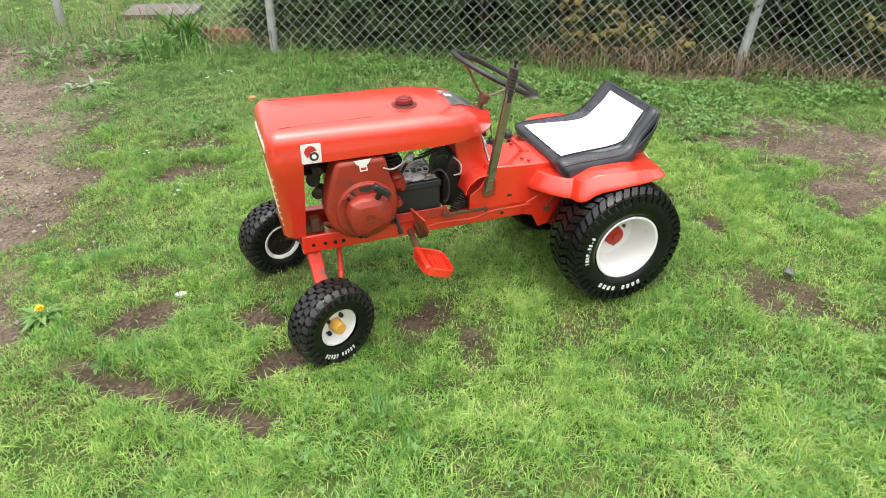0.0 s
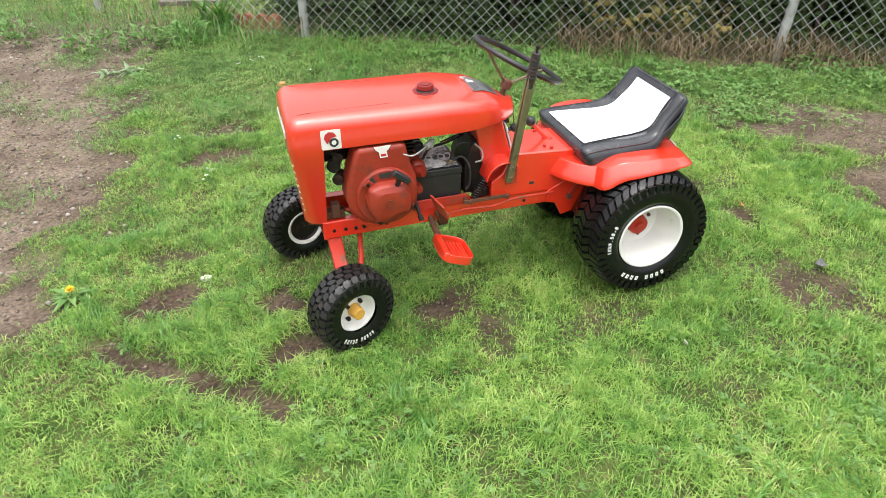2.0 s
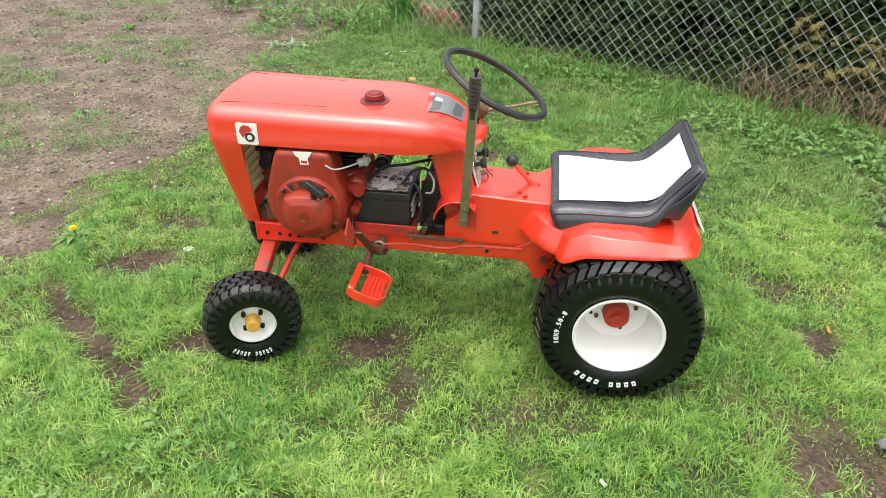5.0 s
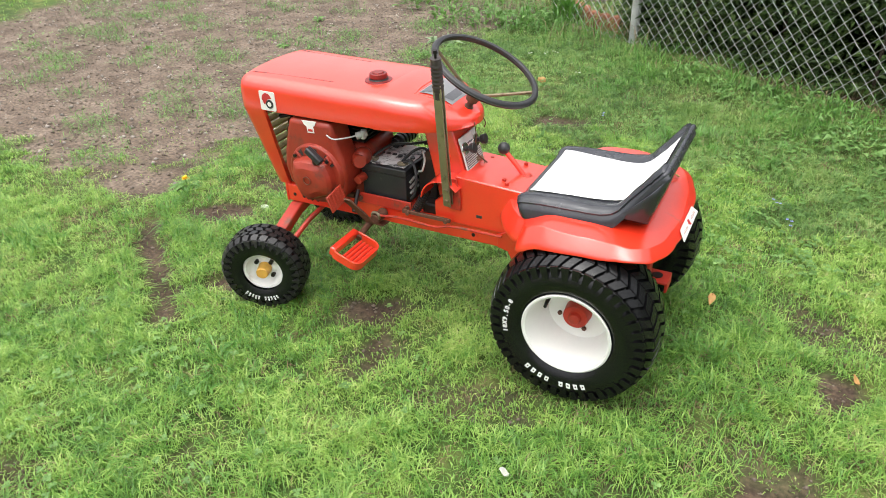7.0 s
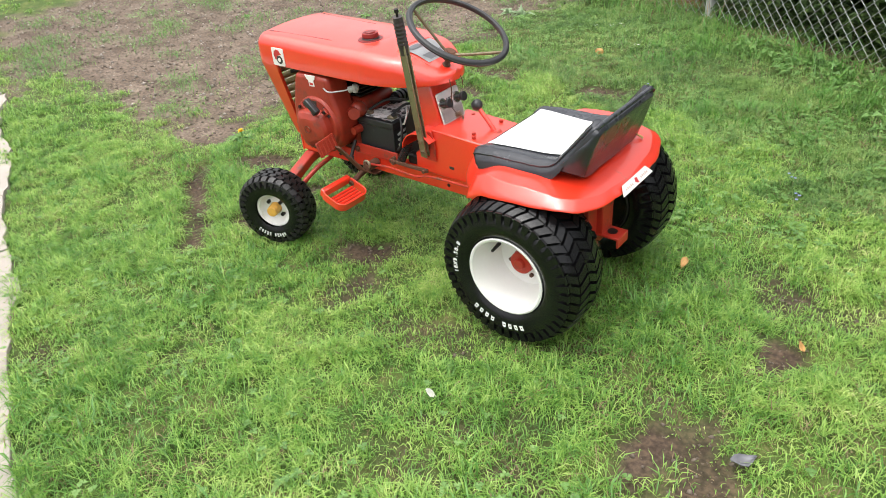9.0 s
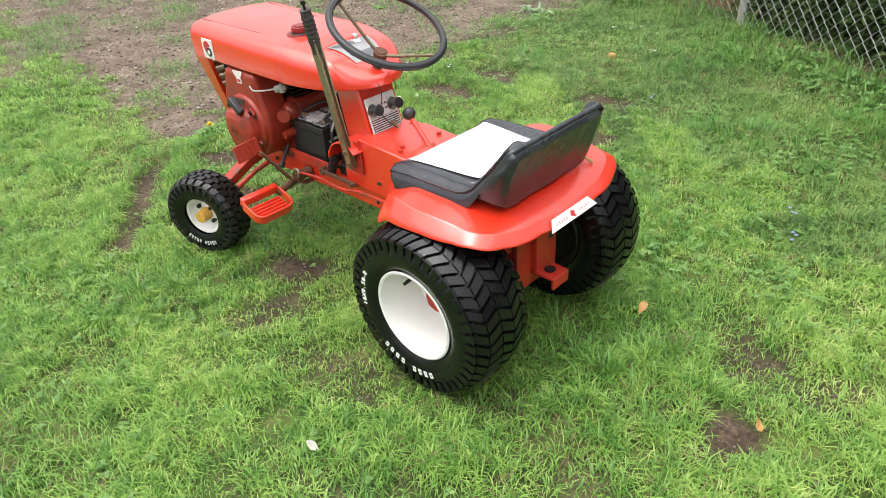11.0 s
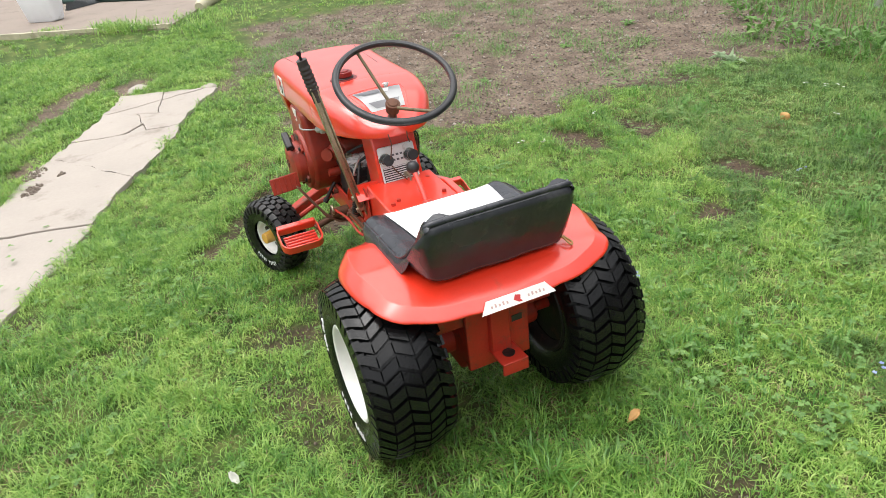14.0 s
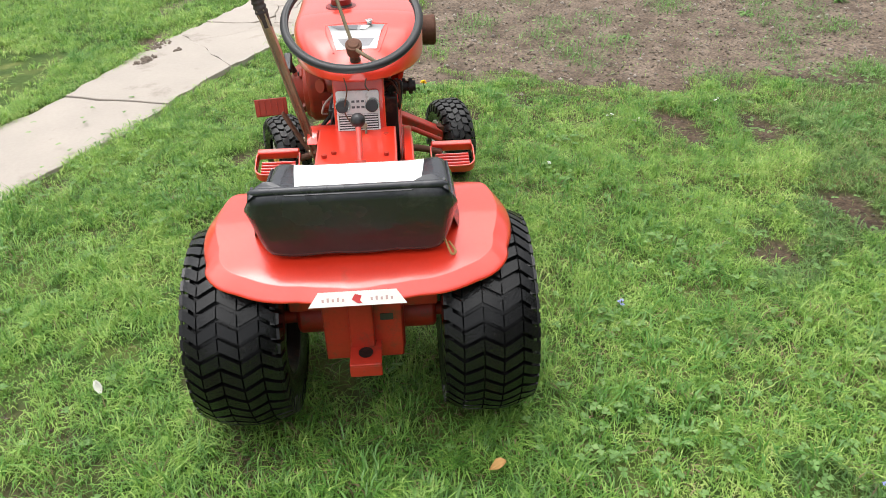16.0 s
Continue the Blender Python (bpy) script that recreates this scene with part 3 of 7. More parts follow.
def hood():
    bm = bmesh.new()
    rows = []
    for k in range(6):
        # rounded front corner
        a = radians(18 * k)
        inset, ahead = 0.035 * (1 - math.sin(a)), 0.197 + 0.035 * (1 - math.cos(a))
        row = [(ahead, y, z) for y, z in upper_line(HOOD_W - inset, hood_top(0.2) - inset * 0.75, HOOD_B)]
        rows.append(row)
    for x in [0.26, 0.288, 0.34, 0.4, 0.46, 0.52, 0.58, 0.62, 0.652]:
        rows.append([(x, y, z) for y, z in upper_line(hood_half(x), hood_top(x), HOOD_B)])
    rings(bm, rows, closed=False, cap=False)
    # the nose's side strips, drawn in towards the bottom
    for side in (-1, 1):
        strip = []
        for k in range(9):
            z = HOOD_B - (HOOD_B - 0.293) * k / 8
            f = (HOOD_B - z) / (HOOD_B - 0.293)
            w = HOOD_W - 0.064 * f
            xf, xs = 0.197 + 0.028 * f, 0.288 - 0.006 * f
            line = []
            for j in range(6):
                a = radians(18 * j)
                line.append((xf + 0.035 * (1 - math.cos(a)), side * (w - 0.035 * (1 - math.sin(a))), z))
            line.append((xs, side * w, z))
            line.append((xs, side * (w - 0.012), z))
            strip.append(line)
        rings(bm, strip, closed=False, cap=False)
    # the front: a brow above, a sill below
    w = HOOD_W - 0.035
    line = [(0.197, y, z) for y, z in upper_line(w, hood_top(0.2) - 0.026, HOOD_B - 0.0)]
    bm.faces.new([bm.verts.new(p) for p in line])
    bmesh.ops.remove_doubles(bm, verts=bm.verts, dist=0.0004)
    h = tp("hood", bm, RED, label="red painted sheet-metal hood with fine scratches", solid=0.003, even=True, sharp=40)
    for nm, bx in (("brow", (0.2, 0.215, -0.122, 0.122, 0.52, HOOD_B)), ("sill", (0.221, 0.245, -0.068, 0.068, 0.293, 0.335))):
        bm = bmesh.new()
        box(bm, *bx)
        tp(nm, bm, RED, h, bevel=0.002)
    # pressed creases along the top, drawn as thin dark lines
    for s in (-1, 1):
        bm = bmesh.new()
        tube(bm, curve([(0.216, s * 0.124, 0.629), (0.234, s * 0.114, 0.6438), (0.3, s * 0.106, 0.6437), (0.42, s * 0.1, 0.642), (0.5, s * 0.097, 0.641)], 5), 0.0013, 6)
        tp("crease", bm, GREASE_SHADE, h)
    # grille slats across the front, outside light on them put into a cream colour
    for k in range(8):
        z = 0.345 + 0.0235 * k
        f = (HOOD_B - z) / (HOOD_B - 0.293)
        bm = bmesh.new()
        w = HOOD_W - 0.064 * f - 0.02
        box(bm, 0, 0.016, -w, w, -0.005, 0.005, Matrix.Translation((0.2 + 0.028 * f, 0, z)) @ Matrix.Rotation(radians(28), 4, "Y"))
        tp("grille_slat", bm, LIT_SLAT, h)
    # square emblem on each side
    for s in (-1, 1):
        y = s * (HOOD_W + 0.0012)
        bm = bmesh.new()
        prism(bm, round_rect(0.284, 0.338, 0.5555, 0.611, 0.004), "y", y - 0.001, y + 0.001)
        e = tp("emblem", bm, DECAL_W, h, "white square emblem with red and black mark")
        bm = bmesh.new()
        prism(bm, [(0.292, 0.588), (0.296, 0.6), (0.306, 0.606), (0.318, 0.604), (0.327, 0.592), (0.312, 0.588), (0.3, 0.572)], "y", y + s * 0.001, y + s * 0.002)
        tp("red_mark", bm, DECAL_R, e)
        bm = bmesh.new()
        lo, hi = sorted((y + s * 0.001, y + s * 0.0028))
        cyl(bm, (0.318, lo, 0.575), (0.318, hi, 0.575), 0.0125)
        tp("black_ring", bm, DECAL_K, e)
        bm = bmesh.new()
        cyl(bm, (0.318, y + s * 0.0026, 0.575), (0.318, y + s * 0.0034, 0.575), 0.0065)
        tp("ring_centre", bm, DECAL_W, e)
    # lettering on the front brow, unreadable: pale bars
    for k in range(6):
        bm = bmesh.new()
        box(bm, 0.1945, 0.197, -0.105 + 0.034 * k, -0.082 + 0.034 * k, 0.578, 0.598)
        tp("front_lettering", bm, DECAL_W, h, bevel=0.0006)
    return h


def cowl():
    bm = bmesh.new()
    rows = []
    for x in [0.6524, 0.68, 0.71, 0.74, 0.77, 0.795, 0.815, 0.832, 0.847, 0.86, 0.87, 0.878, 0.884, 0.888, 0.8895]:
        rows.append([(x, y, z) for y, z in upper_line(hood_half(x), hood_top(x), HOOD_B - 0.002)])
    rings(bm, rows, closed=False, cap=False)
    bm.faces.new([bm.verts.new(p) for p in rows[-1]])
    bmesh.ops.remove_doubles(bm, verts=bm.verts, dist=0.0003)
    c = tp("rear_cowl", bm, RED, label="red rounded cowl with grey decal plate", solid=0.003, even=True, sharp=45)
    # sunken decal plate

    def deck(y0, y1, x0, x1, lift, n=5):
        g = bmesh.new()
        lines = []
        for i in range(n + 1):
            x = x0 + (x1 - x0) * i / n
            w0, w1 = y0 * (1 - 0.32 * i / n), y1 * (1 - 0.32 * i / n)
            lines.append([(x, w0 + (w1 - w0) * j / 4, hood_top(x) - 0.004 * ((w0 + (w1 - w0) * j / 4) / max(0.03, hood_half(x) - 0.05)) ** 2 * 0.35 + lift) for j in range(5)])
        rings(g, lines, closed=False, cap=False)
        return g
    tp("decal_plate", deck(-0.066, 0.066, 0.745, 0.83, 0.0004), PLATE, c, "grey and silver decal plate")
    tp("grey_band", deck(-0.06, 0.004, 0.749, 0.772, 0.0012, 3), PLATE_DARK, c)
    tp("white_mark", deck(0.012, 0.034, 0.752, 0.772, 0.0012, 3), DECAL_W, c)
    tp("grey_band", deck(-0.042, 0.042, 0.803, 0.824, 0.0012, 3), PLATE_DARK, c)
    bm = bmesh.new()
    tube(bm, curve([(0.737, -0.074, hood_top(0.737) - 0.004), (0.733, -0.03, hood_top(0.733) - 0.001), (0.733, 0.03, hood_top(0.733) - 0.001), (0.737, 0.074, hood_top(0.737) - 0.004)], 5), 0.0022, 8)
    tp("raised_edge", bm, RED, c)
    # raised rim round the plate
    for s in (-1, 1):
        bm = bmesh.new()
        tube(bm, curve([(0.735, s * 0.073, hood_top(0.735) - 0.004), (0.78, s * 0.068, hood_top(0.78) - 0.004), (0.835, s * 0.05, hood_top(0.835) - 0.004)], 5), 0.0018, 8)
        tp("raised_edge", bm, RED, c)
    # fuel cap, left of the middle
    x, y, z = 0.607, -0.04, 0.642
    bm = bmesh.new()
    cyl(bm, (x, y, z - 0.004), (x, y, z + 0.0035), 0.041, 0.037, 32)
    cap = tp("filler_flange", bm, MAROON, tractor, "dull red filler flange with rusty edge")
    bm = bmesh.new()
    cyl(bm, (x, y, z), (x, y, z + 0.008), 0.021, 0.021, 32)
    cyl(bm, (x, y, z + 0.008), (x, y, z + 0.021), 0.025, 0.024, 32)
    cyl(bm, (x, y, z + 0.021), (x, y, z + 0.0245), 0.017, 0.015, 24)
    tp("fuel_cap", bm, MAROON, cap, bevel=0.0015)
    bm = bmesh.new()
    tube(bm, [(x + 0.024 * math.cos(a), y + 0.024 * math.sin(a), z + 0.004) for a in [2 * math.pi * k / 32 for k in range(32)]], 0.003, 6, loop=True)
    tp("cap_seal", bm, DECAL_K, cap)
    # choke knob and an empty bolt hole
    bm = bmesh.new()
    z = hood_top(0.742) - 0.003
    cyl(bm, (0.742, 0.03, z - 0.01), (0.742, 0.03, z + 0.005), 0.0035, 0.0035, 12)
    cyl(bm, (0.742, 0.03, z + 0.004), (0.742, 0.03, z + 0.013), 0.006, 0.0095, 20)
    tp("choke_knob", bm, CHROME, c, "small chromed pull knob", bevel=0.001)
    bm = bmesh.new()
    cyl(bm, (0.735, -0.055, z - 0.008), (0.735, -0.055, z - 0.0012), 0.004, 0.004, 12)
    tp("bolt_hole", bm, DECAL_K, c)


def wheel(name, r, width, rim_r, dish, lug_n, lug_depth, left, pose_m, front):
    """Axle along y, outer face towards -y. The rim is the part, the rest its pieces."""
    h = width / 2
    side = 1

    def put(n, bm, mat, parent, label="", **kw):
        bmesh.ops.transform(bm, matrix=HOME @ pose_m, verts=bm.verts)
        return part(n, bm, mat, parent, label, **kw)
    # rim: rolled lip, well, disc
    bm = bmesh.new()
    if front:
        prof = [(-h * 0.62, rim_r - 0.002), (-h * 0.66, rim_r + 0.001), (-h * 0.68, rim_r - 0.003), (-h * 0.64, rim_r - 0.007), (-h * 0.3, rim_r - 0.011), (-h * 0.18, rim_r - 0.016),
                (-h * 0.14, 0.034), (-h * 0.22, 0.03), (-h * 0.22, 0.0005)]
    else:
        prof = [(-h * 0.86, rim_r - 0.002), (-h * 0.9, rim_r + 0.002), (-h * 0.925, rim_r - 0.002), (-h * 0.9, rim_r - 0.007), (-h * 0.72, rim_r - 0.009), (-h * 0.45, rim_r - 0.014),
                (-h * 0.12, rim_r - 0.02), (dish, rim_r - 0.03), (dish, 0.0005)]
    lathe(bm, prof, 72)
    rim = put("wheel", bm, WHITE, tractor, "white painted steel wheel rim", sharp=50)
    # inner side of the rim, much darker than its white outer face
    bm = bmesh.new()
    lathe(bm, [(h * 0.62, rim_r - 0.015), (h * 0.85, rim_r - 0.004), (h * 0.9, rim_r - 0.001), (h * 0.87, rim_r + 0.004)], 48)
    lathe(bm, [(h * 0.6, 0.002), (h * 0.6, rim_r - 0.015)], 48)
    put("rim_back", bm, GREASE_SHADE, rim)
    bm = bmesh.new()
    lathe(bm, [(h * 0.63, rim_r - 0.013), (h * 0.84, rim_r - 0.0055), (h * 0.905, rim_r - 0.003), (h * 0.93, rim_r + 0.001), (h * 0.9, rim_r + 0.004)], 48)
    put("inner_lip", bm, WHITE if front else GREASE_SHADE, rim)
    # tyre carcass
    base = r - lug_depth
    bead = rim_r + 0.001
    flank = 1.02 if not front else 1.0
    prof = []
    for s in (-1, 1):
        line = [(s * h * 0.84, bead), (s * h * 0.95, bead + 0.012), (s * h * flank, bead + (base - bead) * 0.36), (s * h * 1.0, bead + (base - bead) * 0.6), (s * h * 0.93, base - 0.026),
                (s * h * 0.83, base - (0.007 if front else 0.015)), (s * h * 0.6, base - (0.002 if front else 0.007)), (s * h * 0.3, base - (0 if front else 0.0015))]
        prof.append(line)
    lathe(bm := bmesh.new(), prof[0] + [(0, base)] + prof[1][::-1], 80)
    tyre = put("tyre", bm, RUBBER, rim, "black rubber turf tyre with raised white lettering" if not front else "muddy black rubber front tyre", sharp=60)
    # moulded ring on the outer flank
    bm = bmesh.new()
    rr = bead + (base - bead) * 0.86
    tube(bm, [(rr * math.cos(a), -h * 0.955, rr * math.sin(a)) for a in [2 * math.pi * k / 72 for k in range(72)]], 0.0022, 6, loop=True)
    put("moulded_ring", bm, RUBBER, tyre)

    # tread lugs
    def crown(t):
        """Point across the tread: t from 0 at the middle to 1 at the shoulder, gives y share and radius."""
        y = t * 1.0
        return y, base + lug_depth * (1 - 0.10 * t) - (0.021 * t ** 2.6 if not front else 0.0576 * max(0, t - 0.55) ** 2)
    bm = bmesh.new()
    step = 2 * math.pi / lug_n
    if not front:
        # zigzag rows of blocks between round grooves
        for row, (t0, t1) in enumerate([(-0.93, -0.63), (-0.6, -0.22), (-0.19, 0.19), (0.22, 0.6), (0.63, 0.93)]):
            lean = 0.62 if row % 2 else -0.62
            for k in range(lug_n):
                a0 = k * step
                loops = []
                for j in range(4):
                    f = j / 3
                    t = t0 + (t1 - t0) * f
                    y, top = crown(abs(t))
                    mid = a0 + lean * step * (f - 0.5)
                    half = step * 0.395
                    loops.append([(q * math.cos(mid + e), t * h, q * math.sin(mid + e)) for q, e in ((top - lug_depth - 0.006, -half), (top, -half * 0.9), (top, half * 0.9), (top - lug_depth - 0.006, half))])
                rings(bm, loops)
        for s in (-1, 1):
            # shoulder lugs running down the flank
            for k in range(lug_n):
                t, top = crown(0.95)
                a0 = (k + (0.31 if s < 0 else -0.31)) * step
                loops = []
                for j in range(4):
                    f = j / 3
                    yy = s * h * (0.95 + 0.045 * f)
                    q = top - (0.034 if k % 2 else 0.026) * f
                    half = step * (0.4 - 0.06 * f)
                    loops.append([(q2 * math.cos(a0 + e), y2, q2 * math.sin(a0 + e)) for q2, y2, e in
                                  ((q, yy - s * 0.012, -half), (q, yy + s * (0.004 - 0.002 * f), -half * 0.88), (q, yy + s * (0.004 - 0.002 * f), half * 0.88), (q, yy - s * 0.012, half))])
                rings(bm, loops)
    else:
        for row, (t0, t1) in enumerate([(-0.98, -0.64), (-0.6, -0.22), (-0.18, 0.18), (0.22, 0.6), (0.64, 0.98)]):
            for k in range(lug_n):
                a0 = (k + 0.5 * (row % 2)) * step
                loops = []
                for j in range(4):
                    t = t0 + (t1 - t0) * j / 3
                    y, top = crown(abs(t))
                    half = step * (0.4 if j in (1, 2) else 0.33)
                    bend = a0 + 0.16 * step * math.sin(t * 5)
                    loops.append([(q * math.cos(bend + e), t * h, q * math.sin(bend + e)) for q, e in ((top - lug_depth - 0.008, -half), (top, -half * 0.88), (top, half * 0.88), (top - lug_depth - 0.008, half))])
                rings(bm, loops)
        for s in (-1, 1):
            for k in range(lug_n):
                a0 = k * step
                loops = []
                for j in range(3):
                    q = r - 0.014 - 0.011 * j
                    yy = s * h * (0.95 + 0.03 * j)
                    half = step * (0.34 - 0.1 * j)
                    loops.append([(q * math.cos(a0 + e), y2, q * math.sin(a0 + e)) for y2, e in ((yy - s * 0.01, -half), (yy + s * 0.003, -half * 0.8), (yy + s * 0.003, half * 0.8), (yy - s * 0.01, half))])
                rings(bm, loops)
    put("tread", bm, RUBBER if not front else RUBBER_MUD, tyre, sharp=25)

    # raised lettering: pale blocks bent along the flank
    def blocks(mid, span, n, rad, tall, gaps=()):
        for k in range(n):
            if k in gaps:
                continue
            a = radians(mid) + radians(span) * ((k + 0.5) / n - 0.5)
            half = radians(span) / n * 0.3
            g = bmesh.new()
            y = -h * (flank + 0.004)
            out = [((rad + dr) * math.cos(a + e), (rad + dr) * math.sin(a + e)) for dr, e in ((-tall / 2, -half), (tall / 2, -half * 0.8), (tall / 2, half * 0.8), (-tall / 2, half))]
            inner = [((rad + dr) * math.cos(a + e), (rad + dr) * math.sin(a + e)) for dr, e in ((-tall * 0.16, -half * 0.35), (tall * 0.16, -half * 0.3), (tall * 0.16, half * 0.3), (-tall * 0.16, half * 0.35))]
            vo, vi = [g.verts.new((p[0], y, p[1])) for p in out], [g.verts.new((p[0], y, p[1])) for p in inner]
            for i in range(4):
                g.faces.new((vo[i], vo[(i + 1) % 4], vi[(i + 1) % 4], vi[i]))
            f = bmesh.ops.extrude_face_region(g, geom=g.faces[:])
            bmesh.ops.translate(g, vec=(0, 0.003, 0), verts=[v for v in f["geom"] if isinstance(v, bmesh.types.BMVert)])
            put("raised_letter", g, LETTER, tyre)
    mid_r = bead + (base - bead) * 0.42
    if not front:
        blocks(263, 66, 9, mid_r, 0.0145, (4,))
        for k, mark in enumerate("18X9.50-8"):
            glyph = bpy.data.curves.new("glyph", "FONT")
            glyph.body, glyph.size, glyph.extrude, glyph.resolution_u, glyph.align_x = mark, 0.0175, 0.0013, 2, "CENTER"
            holder = bpy.data.objects.new("glyph", glyph)
            flat = bpy.data.meshes.new_from_object(holder)
            g = bmesh.new()
            g.from_mesh(flat)
            bpy.data.objects.remove(holder)
            bpy.data.curves.remove(glyph)
            bpy.data.meshes.remove(flat)
            a = radians(190 - 4.4 * k)
            for v in g.verts:
                u, w, d = v.co.x, v.co.y - 0.006, v.co.z
                q = mid_r + 0.003 + w
                v.co = (q * math.cos(a) + u * math.sin(a), -h * (flank + 0.004) - d, q * math.sin(a) - u * math.cos(a))
            put("raised_character", g, LETTER, tyre)
    else:
        blocks(262, 70, 11, mid_r + 0.002, 0.014, (5,))
    # hub
    bm = bmesh.new()
    if front:
        cyl(bm, (0, -h * 0.2, 0), (0, -h * 0.95, 0), 0.021, 0.0175, 28)
        put("hub_cap", bm, YELLOW, rim, "yellowed plastic hub cap", bevel=0.002)
        for k in range(4):
            a = radians(90 * k + 45)
            bm = bmesh.new()
            cyl(bm, (0.031 * math.cos(a), -h * 0.1, 0.031 * math.sin(a)), (0.031 * math.cos(a), -h * 0.42, 0.031 * math.sin(a)), 0.0065, seg=6)
            put("wheel_nut", bm, GREASE_SHADE, rim)
    else:
        cyl(bm, (0, dish + 0.002, 0), (0, dish - 0.03, 0), 0.034, 0.031, 32)
        cyl(bm, (0, dish - 0.028, 0), (0, dish - 0.042, 0), 0.016, 0.014, 24)
        put("hub", bm, RED_WORN, rim, "faded red hub flange", bevel=0.002)
        for k in range(4):
            a = radians(90 * k + 20)
            bm = bmesh.new()
            cyl(bm, (0.05 * math.cos(a), dish + 0.004, 0.05 * math.sin(a)), (0.05 * math.cos(a), dish - 0.006, 0.05 * math.sin(a)), 0.006, seg=6)
            put("wheel_bolt", bm, RUST, rim)
        bm = bmesh.new()
        va = radians(155)
        cyl(bm, ((rim_r - 0.03) * math.cos(va), dish * 0.2, (rim_r - 0.03) * math.sin(va)), ((rim_r - 0.034) * math.cos(va), -h * 0.4, (rim_r - 0.034) * math.sin(va)), 0.0055, 0.004, 12)
        put("valve_stem", bm, BLACK, rim)
    return rim


hood()
cowl()
for s in (-1, 1):
    flip = Matrix.Rotation(0 if s < 0 else math.pi, 4, "Z")
    wheel("rear", 0.209, 0.176, 0.109, 0.024, 44, 0.012, s < 0, Matrix.Translation((1.252, s * 0.235, 0.188)) @ flip @ Matrix.Rotation(radians(0), 4, "Y"), False)
    steer = Matrix.Rotation(radians(22 if s < 0 else 16), 4, "Z")
    wheel("front", 0.128, 0.096, 0.06, 0.0, 28, 0.006, s < 0, Matrix.Translation((0.305, -0.277, 0.107) if s < 0 else (0.226, 0.253, 0.107)) @ steer @ flip, True)


def chassis():
    bm = bmesh.new()
    for s in (-1, 1):
        # channel rail, open to the inside
        y = s * 0.095
        prism(bm, [(0.27, 0.238), (1.03, 0.245), (1.03, 0.292), (0.27, 0.292)], "y", min(y, y - s * 0.004), max(y, y - s * 0.004))
        for z0, z1 in ((0.24, 0.244), (0.288, 0.292)):
            box(bm, 0.272, 1.028, min(y - s * 0.004, y - s * 0.03), max(y - s * 0.004, y - s * 0.03), z0, z1)
    box(bm, 0.268, 0.275, -0.097, 0.097, 0.236, 0.294)
    rail = tp("frame", bm, RED, label="red painted steel frame with drilled rails", bevel=0.0012)
    for x in (0.3, 0.335, 0.365, 0.39, 0.46, 0.91):
        bm = bmesh.new()
        cyl(bm, (x, -0.0945, 0.262), (x, -0.0965 if x in (0.3, 0.335, 0.91) else -0.101, 0.262), 0.0055, seg=12 if x in (0.3, 0.335, 0.91) else 6)
        tp("frame_hole" if x in (0.3, 0.335, 0.91) else "frame_bolt", bm, GREASE_SHADE, rail)
    # front axle: a stout arched beam and a thin drag link
    bm = bmesh.new()
    pts = [(0.3, -0.225, 0.155), (0.3, -0.1, 0.215), (0.3, 0, 0.235), (0.3, 0.1, 0.215), (0.3, 0.225, 0.155)]
    rings(bm, [[(x + dx, y, z + dz) for dx, dz in ((-0.02, -0.016), (0.02, -0.016), (0.02, 0.016), (-0.02, 0.016))] for x, y, z in pts])
    ax = tp("front_axle", bm, RED_WORN, label="worn red cast front axle beam", bevel=0.004)
    for s in (-1, 1):
        bm = bmesh.new()
        tip = (0.303, -0.28) if s < 0 else (0.228, 0.25)
        cyl(bm, (0.3, s * 0.222, 0.1), (0.3, s * 0.222, 0.185), 0.017, seg=20)
        cyl(bm, (0.3, s * 0.222, 0.112), (*tip, 0.108), 0.011, seg=16)
        tp("spindle", bm, RUST, ax)
        bm = bmesh.new()
        tube(bm, [(0.35, s * 0.215, 0.155), (0.37, s * 0.13, 0.205), (0.385, s * 0.03, 0.235)], 0.008, 10)
        tp("drag_link", bm, RED_WORN, ax)
    # transaxle between the rear wheels
    bm = bmesh.new()
    prism(bm, [(1.08, 0.2), (1.14, 0.13), (1.3, 0.13), (1.35, 0.18), (1.35, 0.32), (1.08, 0.33)], "y", -0.075, 0.075)
    cyl(bm, (1.252, -0.14, 0.192), (1.252, 0.14, 0.192), 0.035, seg=24)
    cyl(bm, (1.252, -0.24, 0.192), (1.252, 0.24, 0.192), 0.014, seg=16)
    tp("transaxle", bm, RED_WORN, label="greasy red transaxle housing", bevel=0.008)
    # side gussets behind the rails
    for s in (-1, 1):
        bm = bmesh.new()
        prism(bm, [(0.985, 0.285), (1.1, 0.345), (1.13, 0.31), (1.075, 0.2), (1.04, 0.192), (1.015, 0.24), (0.985, 0.247)], "y", min(s * 0.098, s * 0.104), max(s * 0.098, s * 0.104))
        g = tp("gusset", bm, RED, bevel=0.001)
        bm = bmesh.new()
        box(bm, -0.01, 0.01, min(s * 0.106, s * 0.112), max(s * 0.106, s * 0.112), -0.05, 0.05, Matrix.Translation((1.085, 0, 0.29)) @ Matrix.Rotation(radians(38), 4, "Y"))
        tp("brace", bm, RED_WORN, g, bevel=0.001)
        bm = bmesh.new()
        cyl(bm, (1.06, s * 0.106, 0.262), (1.06, s * 0.121, 0.262), 0.009, seg=6)
        tp("gusset_bolt", bm, RUST, g)
    # hitch
    bm = bmesh.new()
    box(bm, 1.345, 1.358, -0.078, 0.072, 0.163, 0.345)
    box(bm, 1.352, 1.375, -0.028, 0.018, 0.2, 0.345)
    hp = tp("hitch_plate", bm, RED_WORN, label="red hitch plate below the fender", bevel=0.003)
